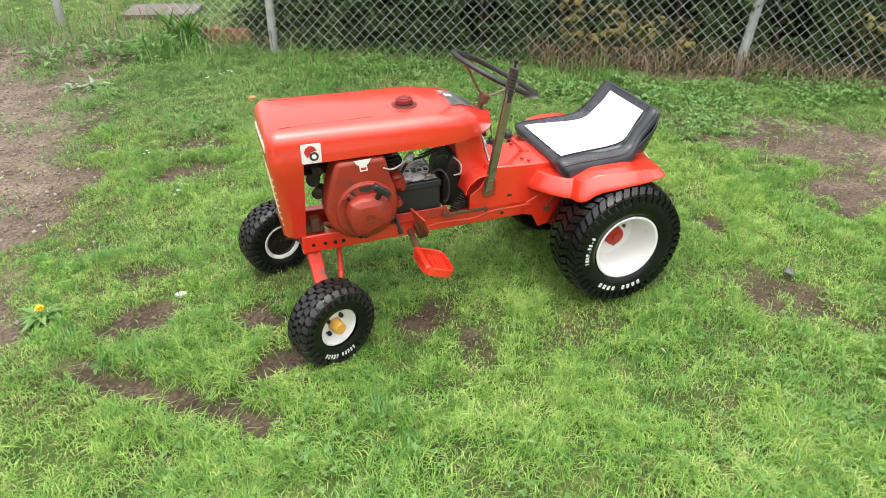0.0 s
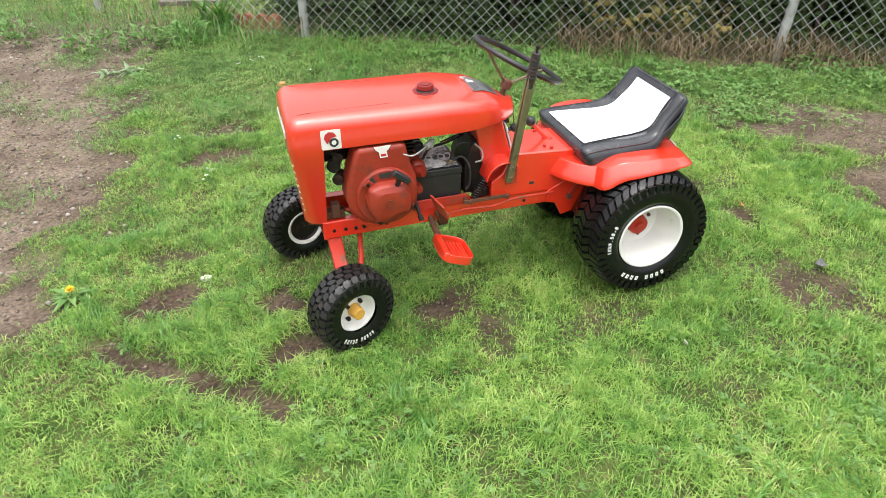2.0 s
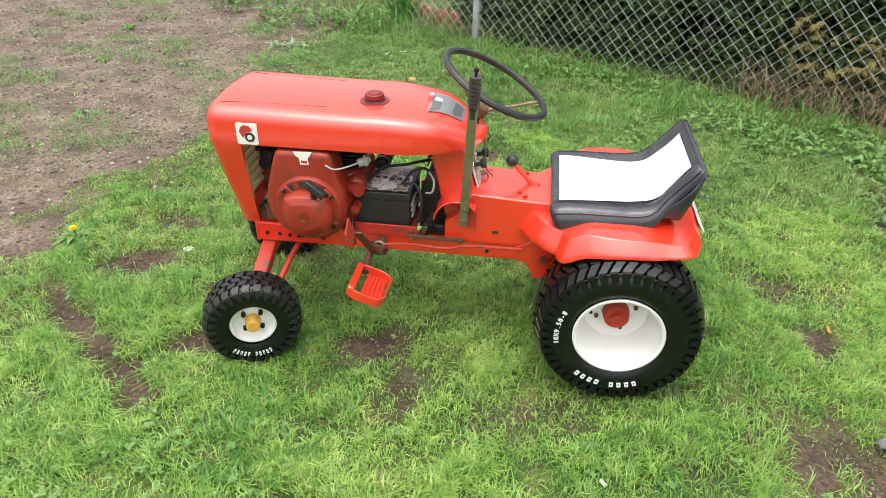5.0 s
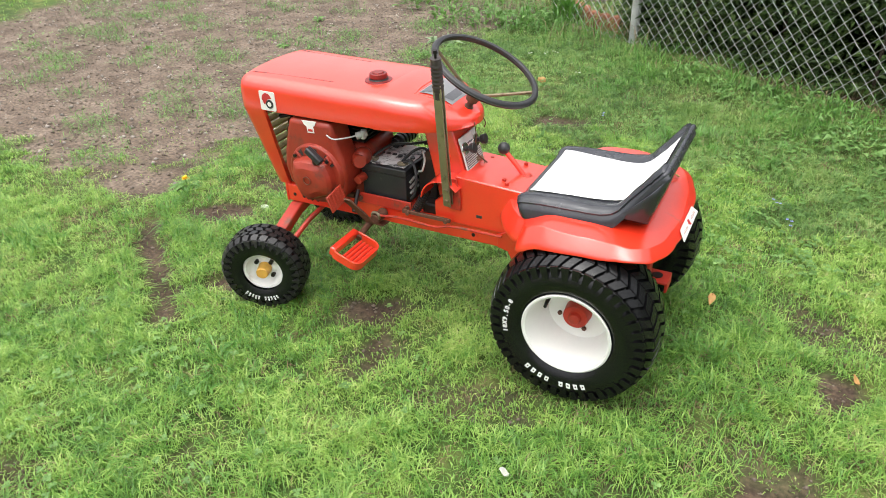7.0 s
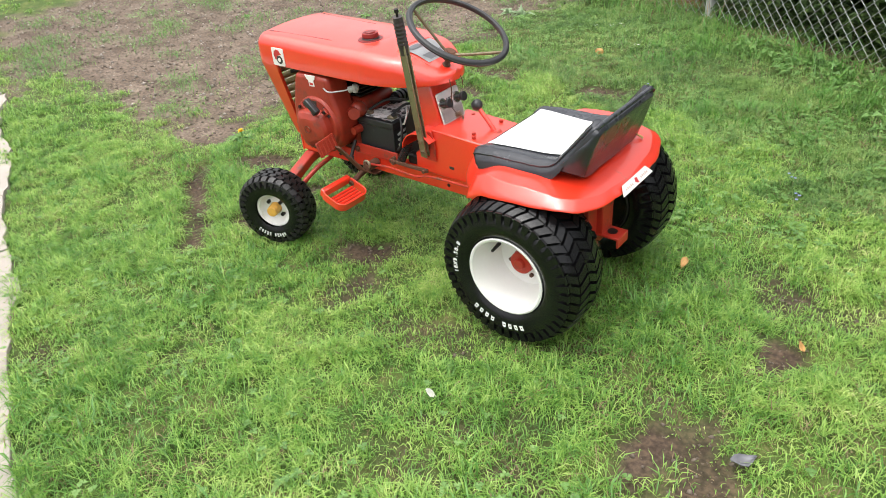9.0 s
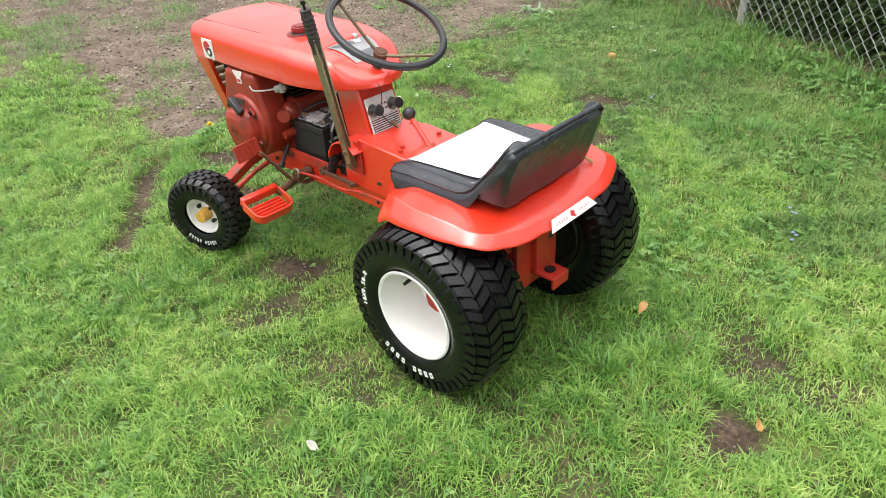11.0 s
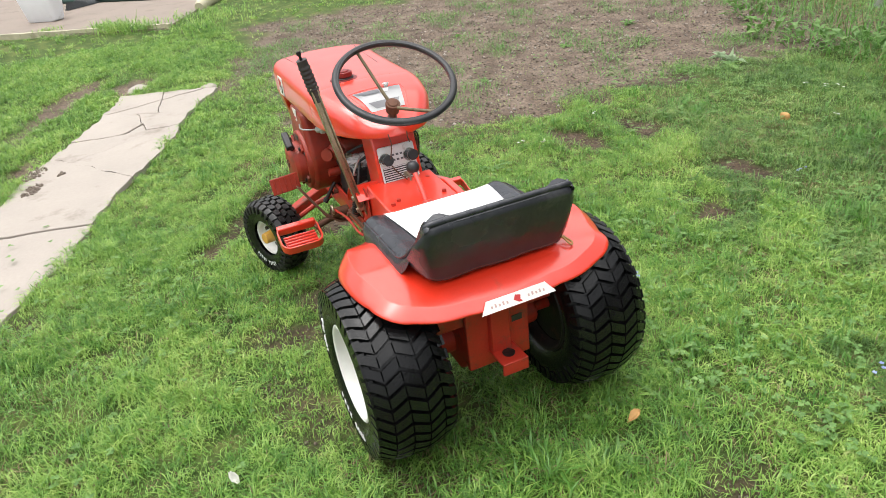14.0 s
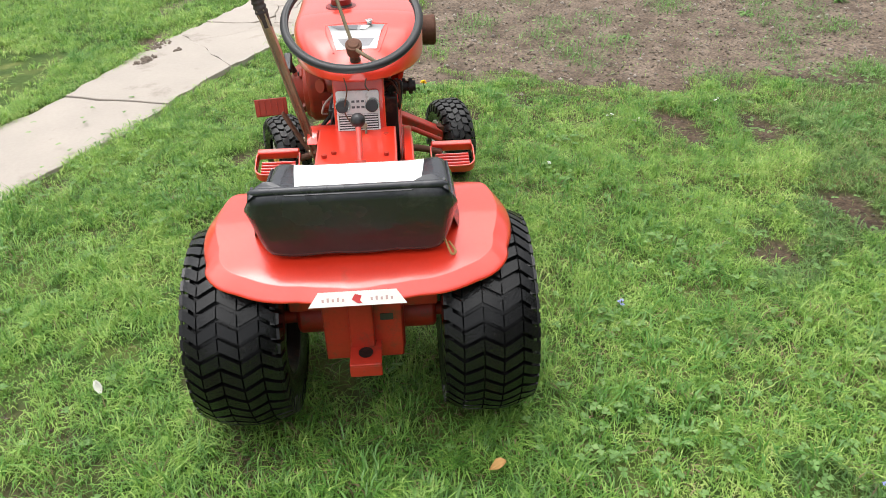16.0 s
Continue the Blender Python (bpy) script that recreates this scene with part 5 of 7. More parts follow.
def engine():
    # blower housing
    bm = bmesh.new()
    shape = [(0.375, 0.545), (0.36, 0.5), (0.343, 0.44), (0.336, 0.395), (0.346, 0.35), (0.375, 0.315), (0.41, 0.298), (0.45, 0.292), (0.49, 0.298), (0.522, 0.318), (0.543, 0.35),
             (0.549, 0.395), (0.543, 0.44), (0.528, 0.48), (0.52, 0.52), (0.516, 0.545)]
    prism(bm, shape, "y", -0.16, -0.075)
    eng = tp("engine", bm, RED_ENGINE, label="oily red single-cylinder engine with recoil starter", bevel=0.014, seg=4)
    bm = bmesh.new()
    cyl(bm, (0.452, -0.155, 0.39), (0.452, -0.17, 0.39), 0.092, 0.086, 48)
    tp("blower_ring", bm, RED_ENGINE, eng, bevel=0.003)
    bm = bmesh.new()
    cover = [(0.452 + q * math.cos(radians(e)), 0.388 + q * math.sin(radians(e))) for e, q in ((12, 0.068), (42, 0.07), (70, 0.058), (112, 0.058), (140, 0.07), (170, 0.064), (205, 0.062), (238, 0.072), (262, 0.072), (296, 0.06), (325, 0.074), (346, 0.07))]
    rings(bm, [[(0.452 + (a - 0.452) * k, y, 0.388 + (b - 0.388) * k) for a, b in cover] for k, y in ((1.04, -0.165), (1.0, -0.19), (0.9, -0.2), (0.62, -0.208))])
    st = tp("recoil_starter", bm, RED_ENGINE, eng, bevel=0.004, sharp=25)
    for a in (45, 135, 250, 330):
        bm = bmesh.new()
        ca, sa = math.cos(radians(a)), math.sin(radians(a))
        m = Matrix.Translation((0.452 + 0.06 * ca, -0.172, 0.388 + 0.06 * sa)) @ Matrix.Rotation(radians(-a), 4, "Y")
        box(bm, -0.01, 0.024, -0.006, 0.002, -0.012, 0.012, m)
        tp("starter_leg", bm, RED_ENGINE, st, bevel=0.002)
        bm = bmesh.new()
        cyl(bm, (0.452 + 0.077 * ca, -0.176, 0.388 + 0.077 * sa), (0.452 + 0.077 * ca, -0.183, 0.388 + 0.077 * sa), 0.0055, seg=6)
        tp("starter_screw", bm, GREASE_SHADE, st)
    bm = bmesh.new()
    tube(bm, [(0.452 + 0.0115 * math.cos(a), -0.2105, 0.388 + 0.0115 * math.sin(a)) for a in [2 * math.pi * k / 32 for k in range(32)]], 0.0012, 6, loop=True)
    tp("embossed_ring", bm, RUST, st)
    # dark openings behind the starter
    for a0 in (30, 78, 118):
        bm = bmesh.new()
        poly = [(0.452 + q * math.cos(radians(e)), 0.388 + q * math.sin(radians(e))) for q, e in ((0.066, a0), (0.083, a0), (0.083, a0 + 27), (0.066, a0 + 27))]
        prism(bm, poly, "y", -0.1712, -0.168)
        tp("cooling_slot", bm, DECAL_K, st)
    # pull handle
    bm = bmesh.new()
    m = Matrix.Translation((0.487, -0.207, 0.468)) @ Matrix.Rotation(radians(38), 4, "Y")
    box(bm, -0.028, 0.028, -0.01, 0.01, -0.0095, 0.0095, m)
    ph = tp("pull_handle", bm, BLACK, st, "dark plastic pull handle", bevel=0.004)
    bm = bmesh.new()
    tube(bm, [(0.484, -0.203, 0.462), (0.478, -0.195, 0.44), (0.47, -0.182, 0.425)], [0.009, 0.0075, 0.006], 12)
    tp("handle_neck", bm, BLACK, ph)
    # crest decal
    bm = bmesh.new()
    prism(bm, [(0.424, 0.545), (0.472, 0.547), (0.466, 0.535), (0.46, 0.53), (0.462, 0.512), (0.44, 0.511), (0.438, 0.529), (0.43, 0.534)], "y", -0.1618, -0.1602)
    cr = tp("crest_decal", bm, DECAL_W, eng, "white crest decal")
    bm = bmesh.new()
    box(bm, 0.443, 0.458, -0.1626, -0.1617, 0.516, 0.523)
    tp("decal_mark", bm, DECAL_R, cr)
    # block, cylinder fins, crankcase
    bm = bmesh.new()
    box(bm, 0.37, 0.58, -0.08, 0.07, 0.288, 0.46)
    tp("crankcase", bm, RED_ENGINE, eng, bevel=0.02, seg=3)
    bm = bmesh.new()
    bmesh.ops.create_uvsphere(bm, u_segments=24, v_segments=14, radius=0.026, matrix=Matrix.Translation((0.562, -0.085, 0.432)))
    cyl(bm, (0.53, -0.08, 0.42), (0.575, -0.12, 0.43), 0.02, 0.018, 20)
    cyl(bm, (0.56, -0.07, 0.37), (0.56, -0.12, 0.37), 0.014, 0.012, 16)
    tp("breather", bm, RED_ENGINE, eng, sharp=50)
    for k in range(8):
        bm = bmesh.new()
        box(bm, 0.385, 0.56, -0.07, 0.08, 0.465 + 0.0115 * k, 0.469 + 0.0115 * k)
        tp("cooling_fin", bm, GREASE_SHADE, eng)
    bm = bmesh.new()
    box(bm, 0.41, 0.54, -0.05, 0.06, 0.455, 0.55)
    box(bm, 0.29, 0.37, -0.06, 0.06, 0.47, 0.548)
    tp("cylinder", bm, GREASE_SHADE, eng, bevel=0.01)
    # black carburettor parts at the front
    bm = bmesh.new()
    for p, q, r in (((0.33, -0.1, 0.5), (0.345, -0.06, 0.5), 0.016), ((0.318, -0.09, 0.47), (0.33, -0.04, 0.465), 0.02), ((0.325, -0.1, 0.43), (0.345, -0.06, 0.43), 0.017), ((0.31, -0.12, 0.525), (0.35, -0.09, 0.53), 0.006)):
        cyl(bm, p, q, r, r * 0.9, 16)
    tp("governor_linkage", bm, GREASE_SHADE, eng, bevel=0.002)
    # spark lead with pale boot
    bm = bmesh.new()
    tube(bm, curve([(0.505, -0.165, 0.515), (0.53, -0.168, 0.508), (0.56, -0.15, 0.51), (0.585, -0.13, 0.515)], 6), 0.0023, 8)
    sl = tp("spark_lead", bm, WIRE_GREY, eng)
    bm = bmesh.new()
    cyl(bm, (0.58, -0.133, 0.512), (0.606, -0.115, 0.52), 0.0105, 0.009, 16)
    cyl(bm, (0.596, -0.122, 0.505), (0.6, -0.124, 0.53), 0.009, 0.008, 14)
    tp("spark_plug_boot", bm, WIRE_GREY, sl, "pale grey spark plug boot", bevel=0.002)
    # muffler on the far side
    bm = bmesh.new()
    cyl(bm, (0.4, 0.05, 0.47), (0.32, 0.18, 0.485), 0.016, 0.016, 16)
    cyl(bm, (0.31, 0.14, 0.492), (0.31, 0.208, 0.492), 0.041, 0.044, 32)
    tp("muffler", bm, RUST, eng, "rusty brown round muffler", bevel=0.006)
    bm = bmesh.new()
    for k in range(5):
        cyl(bm, (0.6, 0.045 + 0.018 * k, 0.43), (0.6, 0.055 + 0.018 * k, 0.43), 0.021, 0.021, 20)
    cyl(bm, (0.6, 0.03, 0.43), (0.6, 0.135, 0.43), 0.014, 0.014, 16)
    tp("starter_motor", bm, BLACK, eng, "black ribbed electric motor")
    # oil drain and mounts
    for x in (0.39, 0.5):
        bm = bmesh.new()
        box(bm, x - 0.02, x + 0.02, -0.092, -0.06, 0.29, 0.304)
        tp("engine_mount", bm, RUST, eng, bevel=0.002)
    bm = bmesh.new()
    tube(bm, [(0.548, -0.105, 0.332), (0.552, -0.125, 0.31), (0.556, -0.142, 0.288)], 0.0055, 10)
    cyl(bm, (0.555, -0.138, 0.292), (0.558, -0.148, 0.282), 0.009, 0.008, 8)
    tp("drain_plug", bm, GREASE_SHADE, eng)
    bm = bmesh.new()
    box(bm, 0.275, 0.34, -0.08, -0.05, 0.294, 0.318)
    box(bm, 0.3, 0.325, -0.09, -0.06, 0.3, 0.345, Matrix.Identity(4))
    tp("hood_hinge", bm, RUST, bevel=0.003)


def battery():
    bm = bmesh.new()
    box(bm, 0.555, 0.7, -0.088, 0.075, 0.304, 0.402)
    bt = tp("battery", bm, BLACK, label="black battery with corroded top and cables", bevel=0.003)
    bm = bmesh.new()
    box(bm, 0.552, 0.703, -0.091, 0.078, 0.39, 0.412)
    tp("battery_lid", bm, BLACK, bt, bevel=0.003)
    bm = bmesh.new()
    rows = []
    r2 = random.Random(5)
    for i in range(9):
        rows.append([(0.562 + 0.131 * i / 8, -0.082 + 0.15 * j / 7, 0.413 + 0.004 * r2.random()) for j in range(8)])
    rings(bm, rows, closed=False, cap=False)
    tp("corroded_top", bm, CORRODED, bt, "white powdery corrosion")
    for x, y in ((0.58, -0.06), (0.675, -0.06)):
        bm = bmesh.new()
        cyl(bm, (x, y, 0.409), (x, y, 0.425), 0.0085, 0.007, 16)
        box(bm, x - 0.012, x + 0.014, y - 0.009, y + 0.009, 0.413, 0.422)
        tp("terminal", bm, STEEL, bt, bevel=0.002)
    for k in range(6):
        bm = bmesh.new()
        cyl(bm, (0.58 + 0.02 * k, -0.01, 0.409), (0.58 + 0.02 * k, -0.01, 0.417), 0.008, 0.007, 14)
        tp("filler_plug", bm, BLACK, bt)
    bm = bmesh.new()
    for z in (0.335, 0.352, 0.369):
        tube(bm, curve([(0.7025, -0.07, z), (0.7025, -0.03, z + 0.006), (0.7025, 0.01, z - 0.004)], 5), 0.004, 6)
    tp("battery_lettering", bm, WIRE_GREY, bt)
    # cables
    for pts, mat in (([(0.675, -0.06, 0.422), (0.71, -0.065, 0.432), (0.73, -0.08, 0.4), (0.728, -0.088, 0.35), (0.715, -0.09, 0.33)], BLACK),
                     ([(0.675, -0.06, 0.424), (0.7, -0.03, 0.45), (0.735, -0.03, 0.46), (0.76, -0.05, 0.44)], BLACK),
                     ([(0.58, -0.06, 0.424), (0.62, -0.02, 0.45), (0.68, 0.0, 0.455), (0.74, 0.01, 0.47)], BLACK),
                     ([(0.75, -0.07, 0.47), (0.765, -0.09, 0.455), (0.762, -0.1, 0.43), (0.745, -0.09, 0.42)], WIRE_GREY)):
        bm = bmesh.new()
        tube(bm, curve(pts, 7), 0.004 if mat is BLACK else 0.0028, 8)
        tp("cable", bm, mat, bt)
    # tray and hold-down
    bm = bmesh.new()
    box(bm, 0.545, 0.715, -0.098, 0.04, 0.296, 0.303)
    box(bm, 0.54, 0.72, -0.102, -0.096, 0.29, 0.322)
    tr = tp("battery_tray", bm, RED_WORN, label="worn rust-flecked red battery tray", bevel=0.0015)
    for x in (0.553, 0.708):
        bm = bmesh.new()
        cyl(bm, (x, -0.101, 0.306), (x, -0.113, 0.306), 0.0075, 0.007, 6)
        tp("tray_bolt", bm, RUST, tr)
    # added dark block in place of the shaded void behind the battery
    bm = bmesh.new()
    prism(bm, [(0.722, 0.298), (0.78, 0.298), (0.78, 0.47), (0.75, 0.47), (0.722, 0.4)], "y", -0.055, 0.085)
    tp("shade_block", bm, GREASE_SHADE, label="added dark block standing in for the shaded gap behind the battery", bevel=0.004)
    # coil spring and linkage between battery and pillar
    bm = bmesh.new()
    a, b = Vector((0.735, -0.105, 0.3)), Vector((0.775, -0.105, 0.372))
    u, w = basis(b - a)
    tube(bm, [a.lerp(b, k / 90) + 0.011 * (math.cos(k * 0.7) * u + math.sin(k * 0.7) * w) for k in range(91)], 0.0022, 6)
    tp("coil_spring", bm, GREASE_SHADE)
    bm = bmesh.new()
    box(bm, 0.765, 0.8, -0.05, 0.05, 0.294, 0.42)
    box(bm, 0.745, 0.795, -0.085, -0.03, 0.29, 0.325)
    tp("clutch_bracket", bm, GREASE_SHADE, bevel=0.008)
    # loose wiring on the far side of the pillar
    for k in range(4):
        bm = bmesh.new()
        tube(bm, curve([(0.73, 0.03, 0.5 - 0.02 * k), (0.75, 0.07 + 0.008 * k, 0.5), (0.76, 0.09, 0.465 - 0.01 * k), (0.74, 0.085, 0.435), (0.68, 0.06, 0.43)], 6), 0.0026, 6)
        tp("loose_wire", bm, BLACK if k % 2 else RUST)


def pedals():
    for s in (-1, 1):
        # foot rest: a bent loop with a ribbed tread plate
        m = Matrix.Translation((0.62, -0.252 if s < 0 else 0.229, 0.23)) @ Matrix.Rotation(radians(20), 4, "Y") @ Matrix.Scale(0.9, 4)
        bm = bmesh.new()
        loop = round_rect(-0.05, 0.058, -0.068, 0.068, 0.03, 6)
        rings(bm, [[m @ Vector((x * q, y * q, z)) for x, y in loop] for q, z in ((1.0, -0.014), (1.0, 0.014), (0.93, 0.014), (0.93, -0.014), (1.0, -0.014))], cap=False)
        fr = tp("foot_rest", bm, RED, label="red pressed-steel foot rest with ribbed tread", bevel=0.001)
        bm = bmesh.new()
        box(bm, -0.05, -0.03, -0.064, 0.064, -0.012, 0.018, m)
        tp("front_lip", bm, RED, fr, bevel=0.004)
        bm = bmesh.new()
        box(bm, -0.012, 0.05, -0.052, 0.052, -0.008, -0.004, m)
        tp("tread_plate", bm, RED_WORN, fr)
        for k in range(5):
            bm = bmesh.new()
            x = -0.006 + 0.0125 * k
            tube(bm, [m @ Vector((x, -0.05, -0.002)), m @ Vector((x, 0.05, -0.002))], 0.0035, 8)
            tp("rib", bm, RED, fr)
        bm = bmesh.new()
        tube(bm, [(0.6, s * 0.2, 0.232), (0.598, s * 0.15, 0.245), (0.6, s * 0.09, 0.255)], 0.0095, 12)
        tp("foot_rest_bar", bm, RUST, fr)
    # clutch pedal on the left
    m = Matrix.Translation((0.582, -0.254, 0.38)) @ Matrix.Rotation(radians(10), 4, "Z") @ Matrix.Rotation(radians(72), 4, "Y")
    bm = bmesh.new()
    box(bm, -0.023, 0.023, -0.042, 0.042, -0.003, 0.003, m)
    cp = tp("clutch_pedal", bm, RED_ENGINE, label="worn red clutch pedal pad on a bent arm", bevel=0.002)
    for k in range(5):
        bm = bmesh.new()
        tube(bm, [m @ Vector((-0.02, -0.032 + 0.016 * k, 0.003)), m @ Vector((0.02, -0.032 + 0.016 * k, 0.003))], 0.0022, 6)
        tp("pad_rib", bm, RED_ENGINE, cp)
    bm = bmesh.new()
    pts = [(0.59, -0.225, 0.366), (0.61, -0.195, 0.318), (0.622, -0.165, 0.27), (0.628, -0.13, 0.245), (0.63, -0.1, 0.243)]
    rings(bm, [[Vector(p) + Vector(o) for o in ((-0.013, -0.003, 0), (0.013, -0.003, 0), (0.013, 0.003, 0.002), (-0.013, 0.003, 0.002))] for p in pts])
    tp("pedal_arm", bm, RUST, cp, bevel=0.001)
    # clevis and linkage rod along the rail
    bm = bmesh.new()
    cyl(bm, (0.625, -0.098, 0.272), (0.625, -0.15, 0.272), 0.0145, 0.0145, 20)
    lk = tp("pedal_shaft", bm, RUST, label="rusty pedal shaft with clevis", bevel=0.002)
    bm = bmesh.new()
    tube(bm, curve([(0.628, -0.14, 0.283), (0.7, -0.125, 0.282), (0.8, -0.122, 0.276), (0.86, -0.118, 0.287), (1.0, -0.112, 0.286)], 5), 0.0036, 8)
    tp("linkage_rod", bm, RED_WORN, lk)
    bm = bmesh.new()
    tube(bm, [(0.628 + 0.012 * math.cos(a), -0.146, 0.283 + 0.012 * math.sin(a)) for a in [2 * math.pi * k / 20 for k in range(20)]], 0.004, 8, loop=True)
    tp("clevis", bm, STEEL, lk)


chassis()
body()
steering()
fender_and_seat()
engine()
battery()
pedals()

# ---- path of cracked concrete ----
PA, PB = Vector((1.05, 0.165)), Vector((-2.42, 1.635))
PD = (PB - PA).normalized()
PN = Vector((-PD.y, PD.x)) * -1  # towards the lawn
PATH_LEN = (PB - PA).length


# the yard beyond the lawn, by its edge lines
YARD = [(-5.82, 0.9, 0.8, -0.6), (-5.85, 2.24, 0.44, 0.9)]


def path_share(x, y):
    """Signed distance outside the path strip."""
    u = (x - PA.x) * PD.x + (y - PA.y) * PD.y
    v = (x - PA.x) * PN.x + (y - PA.y) * PN.y
    wob = 0.05 * (fnoise(u * 3, u * 0 + 2, 51) - 0.5)
    return np.maximum(np.maximum(v + wob - 0.28, -v - wob - 0.23 - 0.08 * np.clip((u - 1.6) / 2.0, 0, 1)), np.maximum(-u, u - PATH_LEN))


def yard_share(x, y):
    """Signed distance outside the concrete yard."""
    d = np.full(np.shape(x), -9.0)
    for px, py, nx, ny in YARD:
        d = np.maximum(d, (x - px) * nx + (y - py) * ny)
    return d


def concrete_path():
    p = thing("concrete_path", (PA.x, PA.y, SOIL), "pale cracked concrete garden path sunk in grass", "path", kind="structure")
    r2 = random.Random(11)
    cell = bmesh.new()
    n = 70
    pts = []
    for k in range(n + 1):
        u = PATH_LEN * k / n
        pts.append((u, 0.285 + 0.02 * math.sin(u * 5.3) + 0.016 * (r2.random() - 0.5)))
    for k in range(n, -1, -1):
        u = PATH_LEN * k / n
        pts.append((u, -0.235 - 0.08 * smooth(1.6, 3.6, u) + 0.025 * math.sin(u * 4.1 + 1) + 0.018 * (r2.random() - 0.5)))
    cell.faces.new([cell.verts.new((u, v, 0)) for u, v in pts])
    # cracks: straight cuts with their own slope, each only across the piece it crosses
    pieces = [cell]
    cuts = [(0.6, 18, 0), (1.75, -8, 0), (2.95, -14, 0), (2.45, 34, 1), (3.3, 12, 0), (2.75, -52, 1), (3.15, 62, 1), (3.5, 78, 1), (3.6, -40, 1), (3.05, -70, 1)]
    for at, slope, local in cuts:
        nrm = Vector((math.cos(radians(slope)), math.sin(radians(slope)), 0))
        made = []
        for b in pieces:
            us = [v.co.x for v in b.verts]
            if local and not (min(us) - 0.02 < at < max(us) + 0.02):
                made.append(b)
                continue
            for keep in (1, -1):
                c = b.copy()
                bmesh.ops.bisect_plane(c, geom=c.verts[:] + c.edges[:] + c.faces[:], plane_co=(at, 0.01, 0), plane_no=nrm * keep, clear_outer=True, dist=1e-5)
                if c.faces and sum(f.calc_area() for f in c.faces) > 0.002:
                    made.append(c)
                else:
                    c.free()
            b.free()
        pieces = made
    for b in pieces:
        mid = sum((v.co for v in b.verts), Vector()) / len(b.verts)
        for v in b.verts:
            d = (mid - v.co)
            v.co += d.normalized() * min(0.0022, d.length * 0.3)
        # ragged breaks: the same warp on both sides of a crack
        bmesh.ops.subdivide_edges(b, edges=[e for e in b.edges if e.calc_length() > 0.06], cuts=5)
        for v in b.verts:
            wx = vnoise(np.array([v.co.x * 14]), np.array([v.co.y * 14]), 88)[0] + 0.5 * vnoise(np.array([v.co.x * 41]), np.array([v.co.y * 41]), 89)[0] - 0.75
            wy = vnoise(np.array([v.co.x * 13]), np.array([v.co.y * 13]), 98)[0] + 0.5 * vnoise(np.array([v.co.x * 39]), np.array([v.co.y * 39]), 99)[0] - 0.75
            v.co.x += 0.03 * wx
            v.co.y += 0.022 * wy
        tiltx, lift = r2.uniform(-0.008, 0.008), r2.uniform(-0.004, 0.004)
        ex = bmesh.ops.extrude_face_region(b, geom=b.faces[:])
        bmesh.ops.translate(b, vec=(0, 0, -0.05), verts=[v for v in ex["geom"] if isinstance(v, bmesh.types.BMVert)])
        for v in b.verts:
            v.co.z += 0.02 + lift + tiltx * (v.co.y)
            u, w = v.co.x, v.co.y
            v.co.x, v.co.y = PD.x * u + PN.x * w, PD.y * u + PN.y * w
        part("slab", b, CONCRETE, p, bevel=0.003)
    return p


concrete_path()


def loose_stone(x, y, rx, ry, h, mat, seed, name="stone", label="", category="stone"):
    r2 = random.Random(seed)
    bm = bmesh.new()
    n = 10
    ring = [(rx * math.cos(2 * math.pi * k / n) * r2.uniform(0.8, 1.1), ry * math.sin(2 * math.pi * k / n) * r2.uniform(0.8, 1.1)) for k in range(n)]
    rings(bm, [[(a * q, b * q, z) for a, b in ring] for q, z in ((0.8, -0.01), (1.0, h * 0.4), (0.9, h * 0.85), (0.6, h))])
    ob = new(name, mesh_of(bm, name, mat, 50))
    ob.location = (x, y, float(ground_z(np.array([x]), np.array([y]))[0]))
    return tagged(ob, label, category)


loose_stone(-2.74, 1.45, 0.15, 0.08, 0.022, CONCRETE, 1, "paving_stone", "broken pale concrete piece at the path end", "stone")
loose_stone(-2.4, 1.87, 0.07, 0.05, 0.02, CONCRETE, 2, "paving_stone", "small broken concrete piece in the grass", "stone")
loose_stone(0.33, 4.0, 0.025, 0.02, 0.03, DEADLEAF, 3, "stone", "small tan pebble lying on the lawn", "stone")
loose_stone(-0.115, 2.19, 0.024, 0.014, 0.011, PALELEAF, 4, "stone", "small whitish stone on the worn lawn", "stone")

# ---- fence ----
FA, FB = Vector((0.585, 4.95)), Vector((3.235, 3.535))
FD = (FB - FA).normalized()
FN = Vector((-FD.y, FD.x))
if FN.y < 0:
    FN = -FN


def fence_at(s, off=0.0):
    q = FA + FD * s + FN * off
    return q.x, q.y


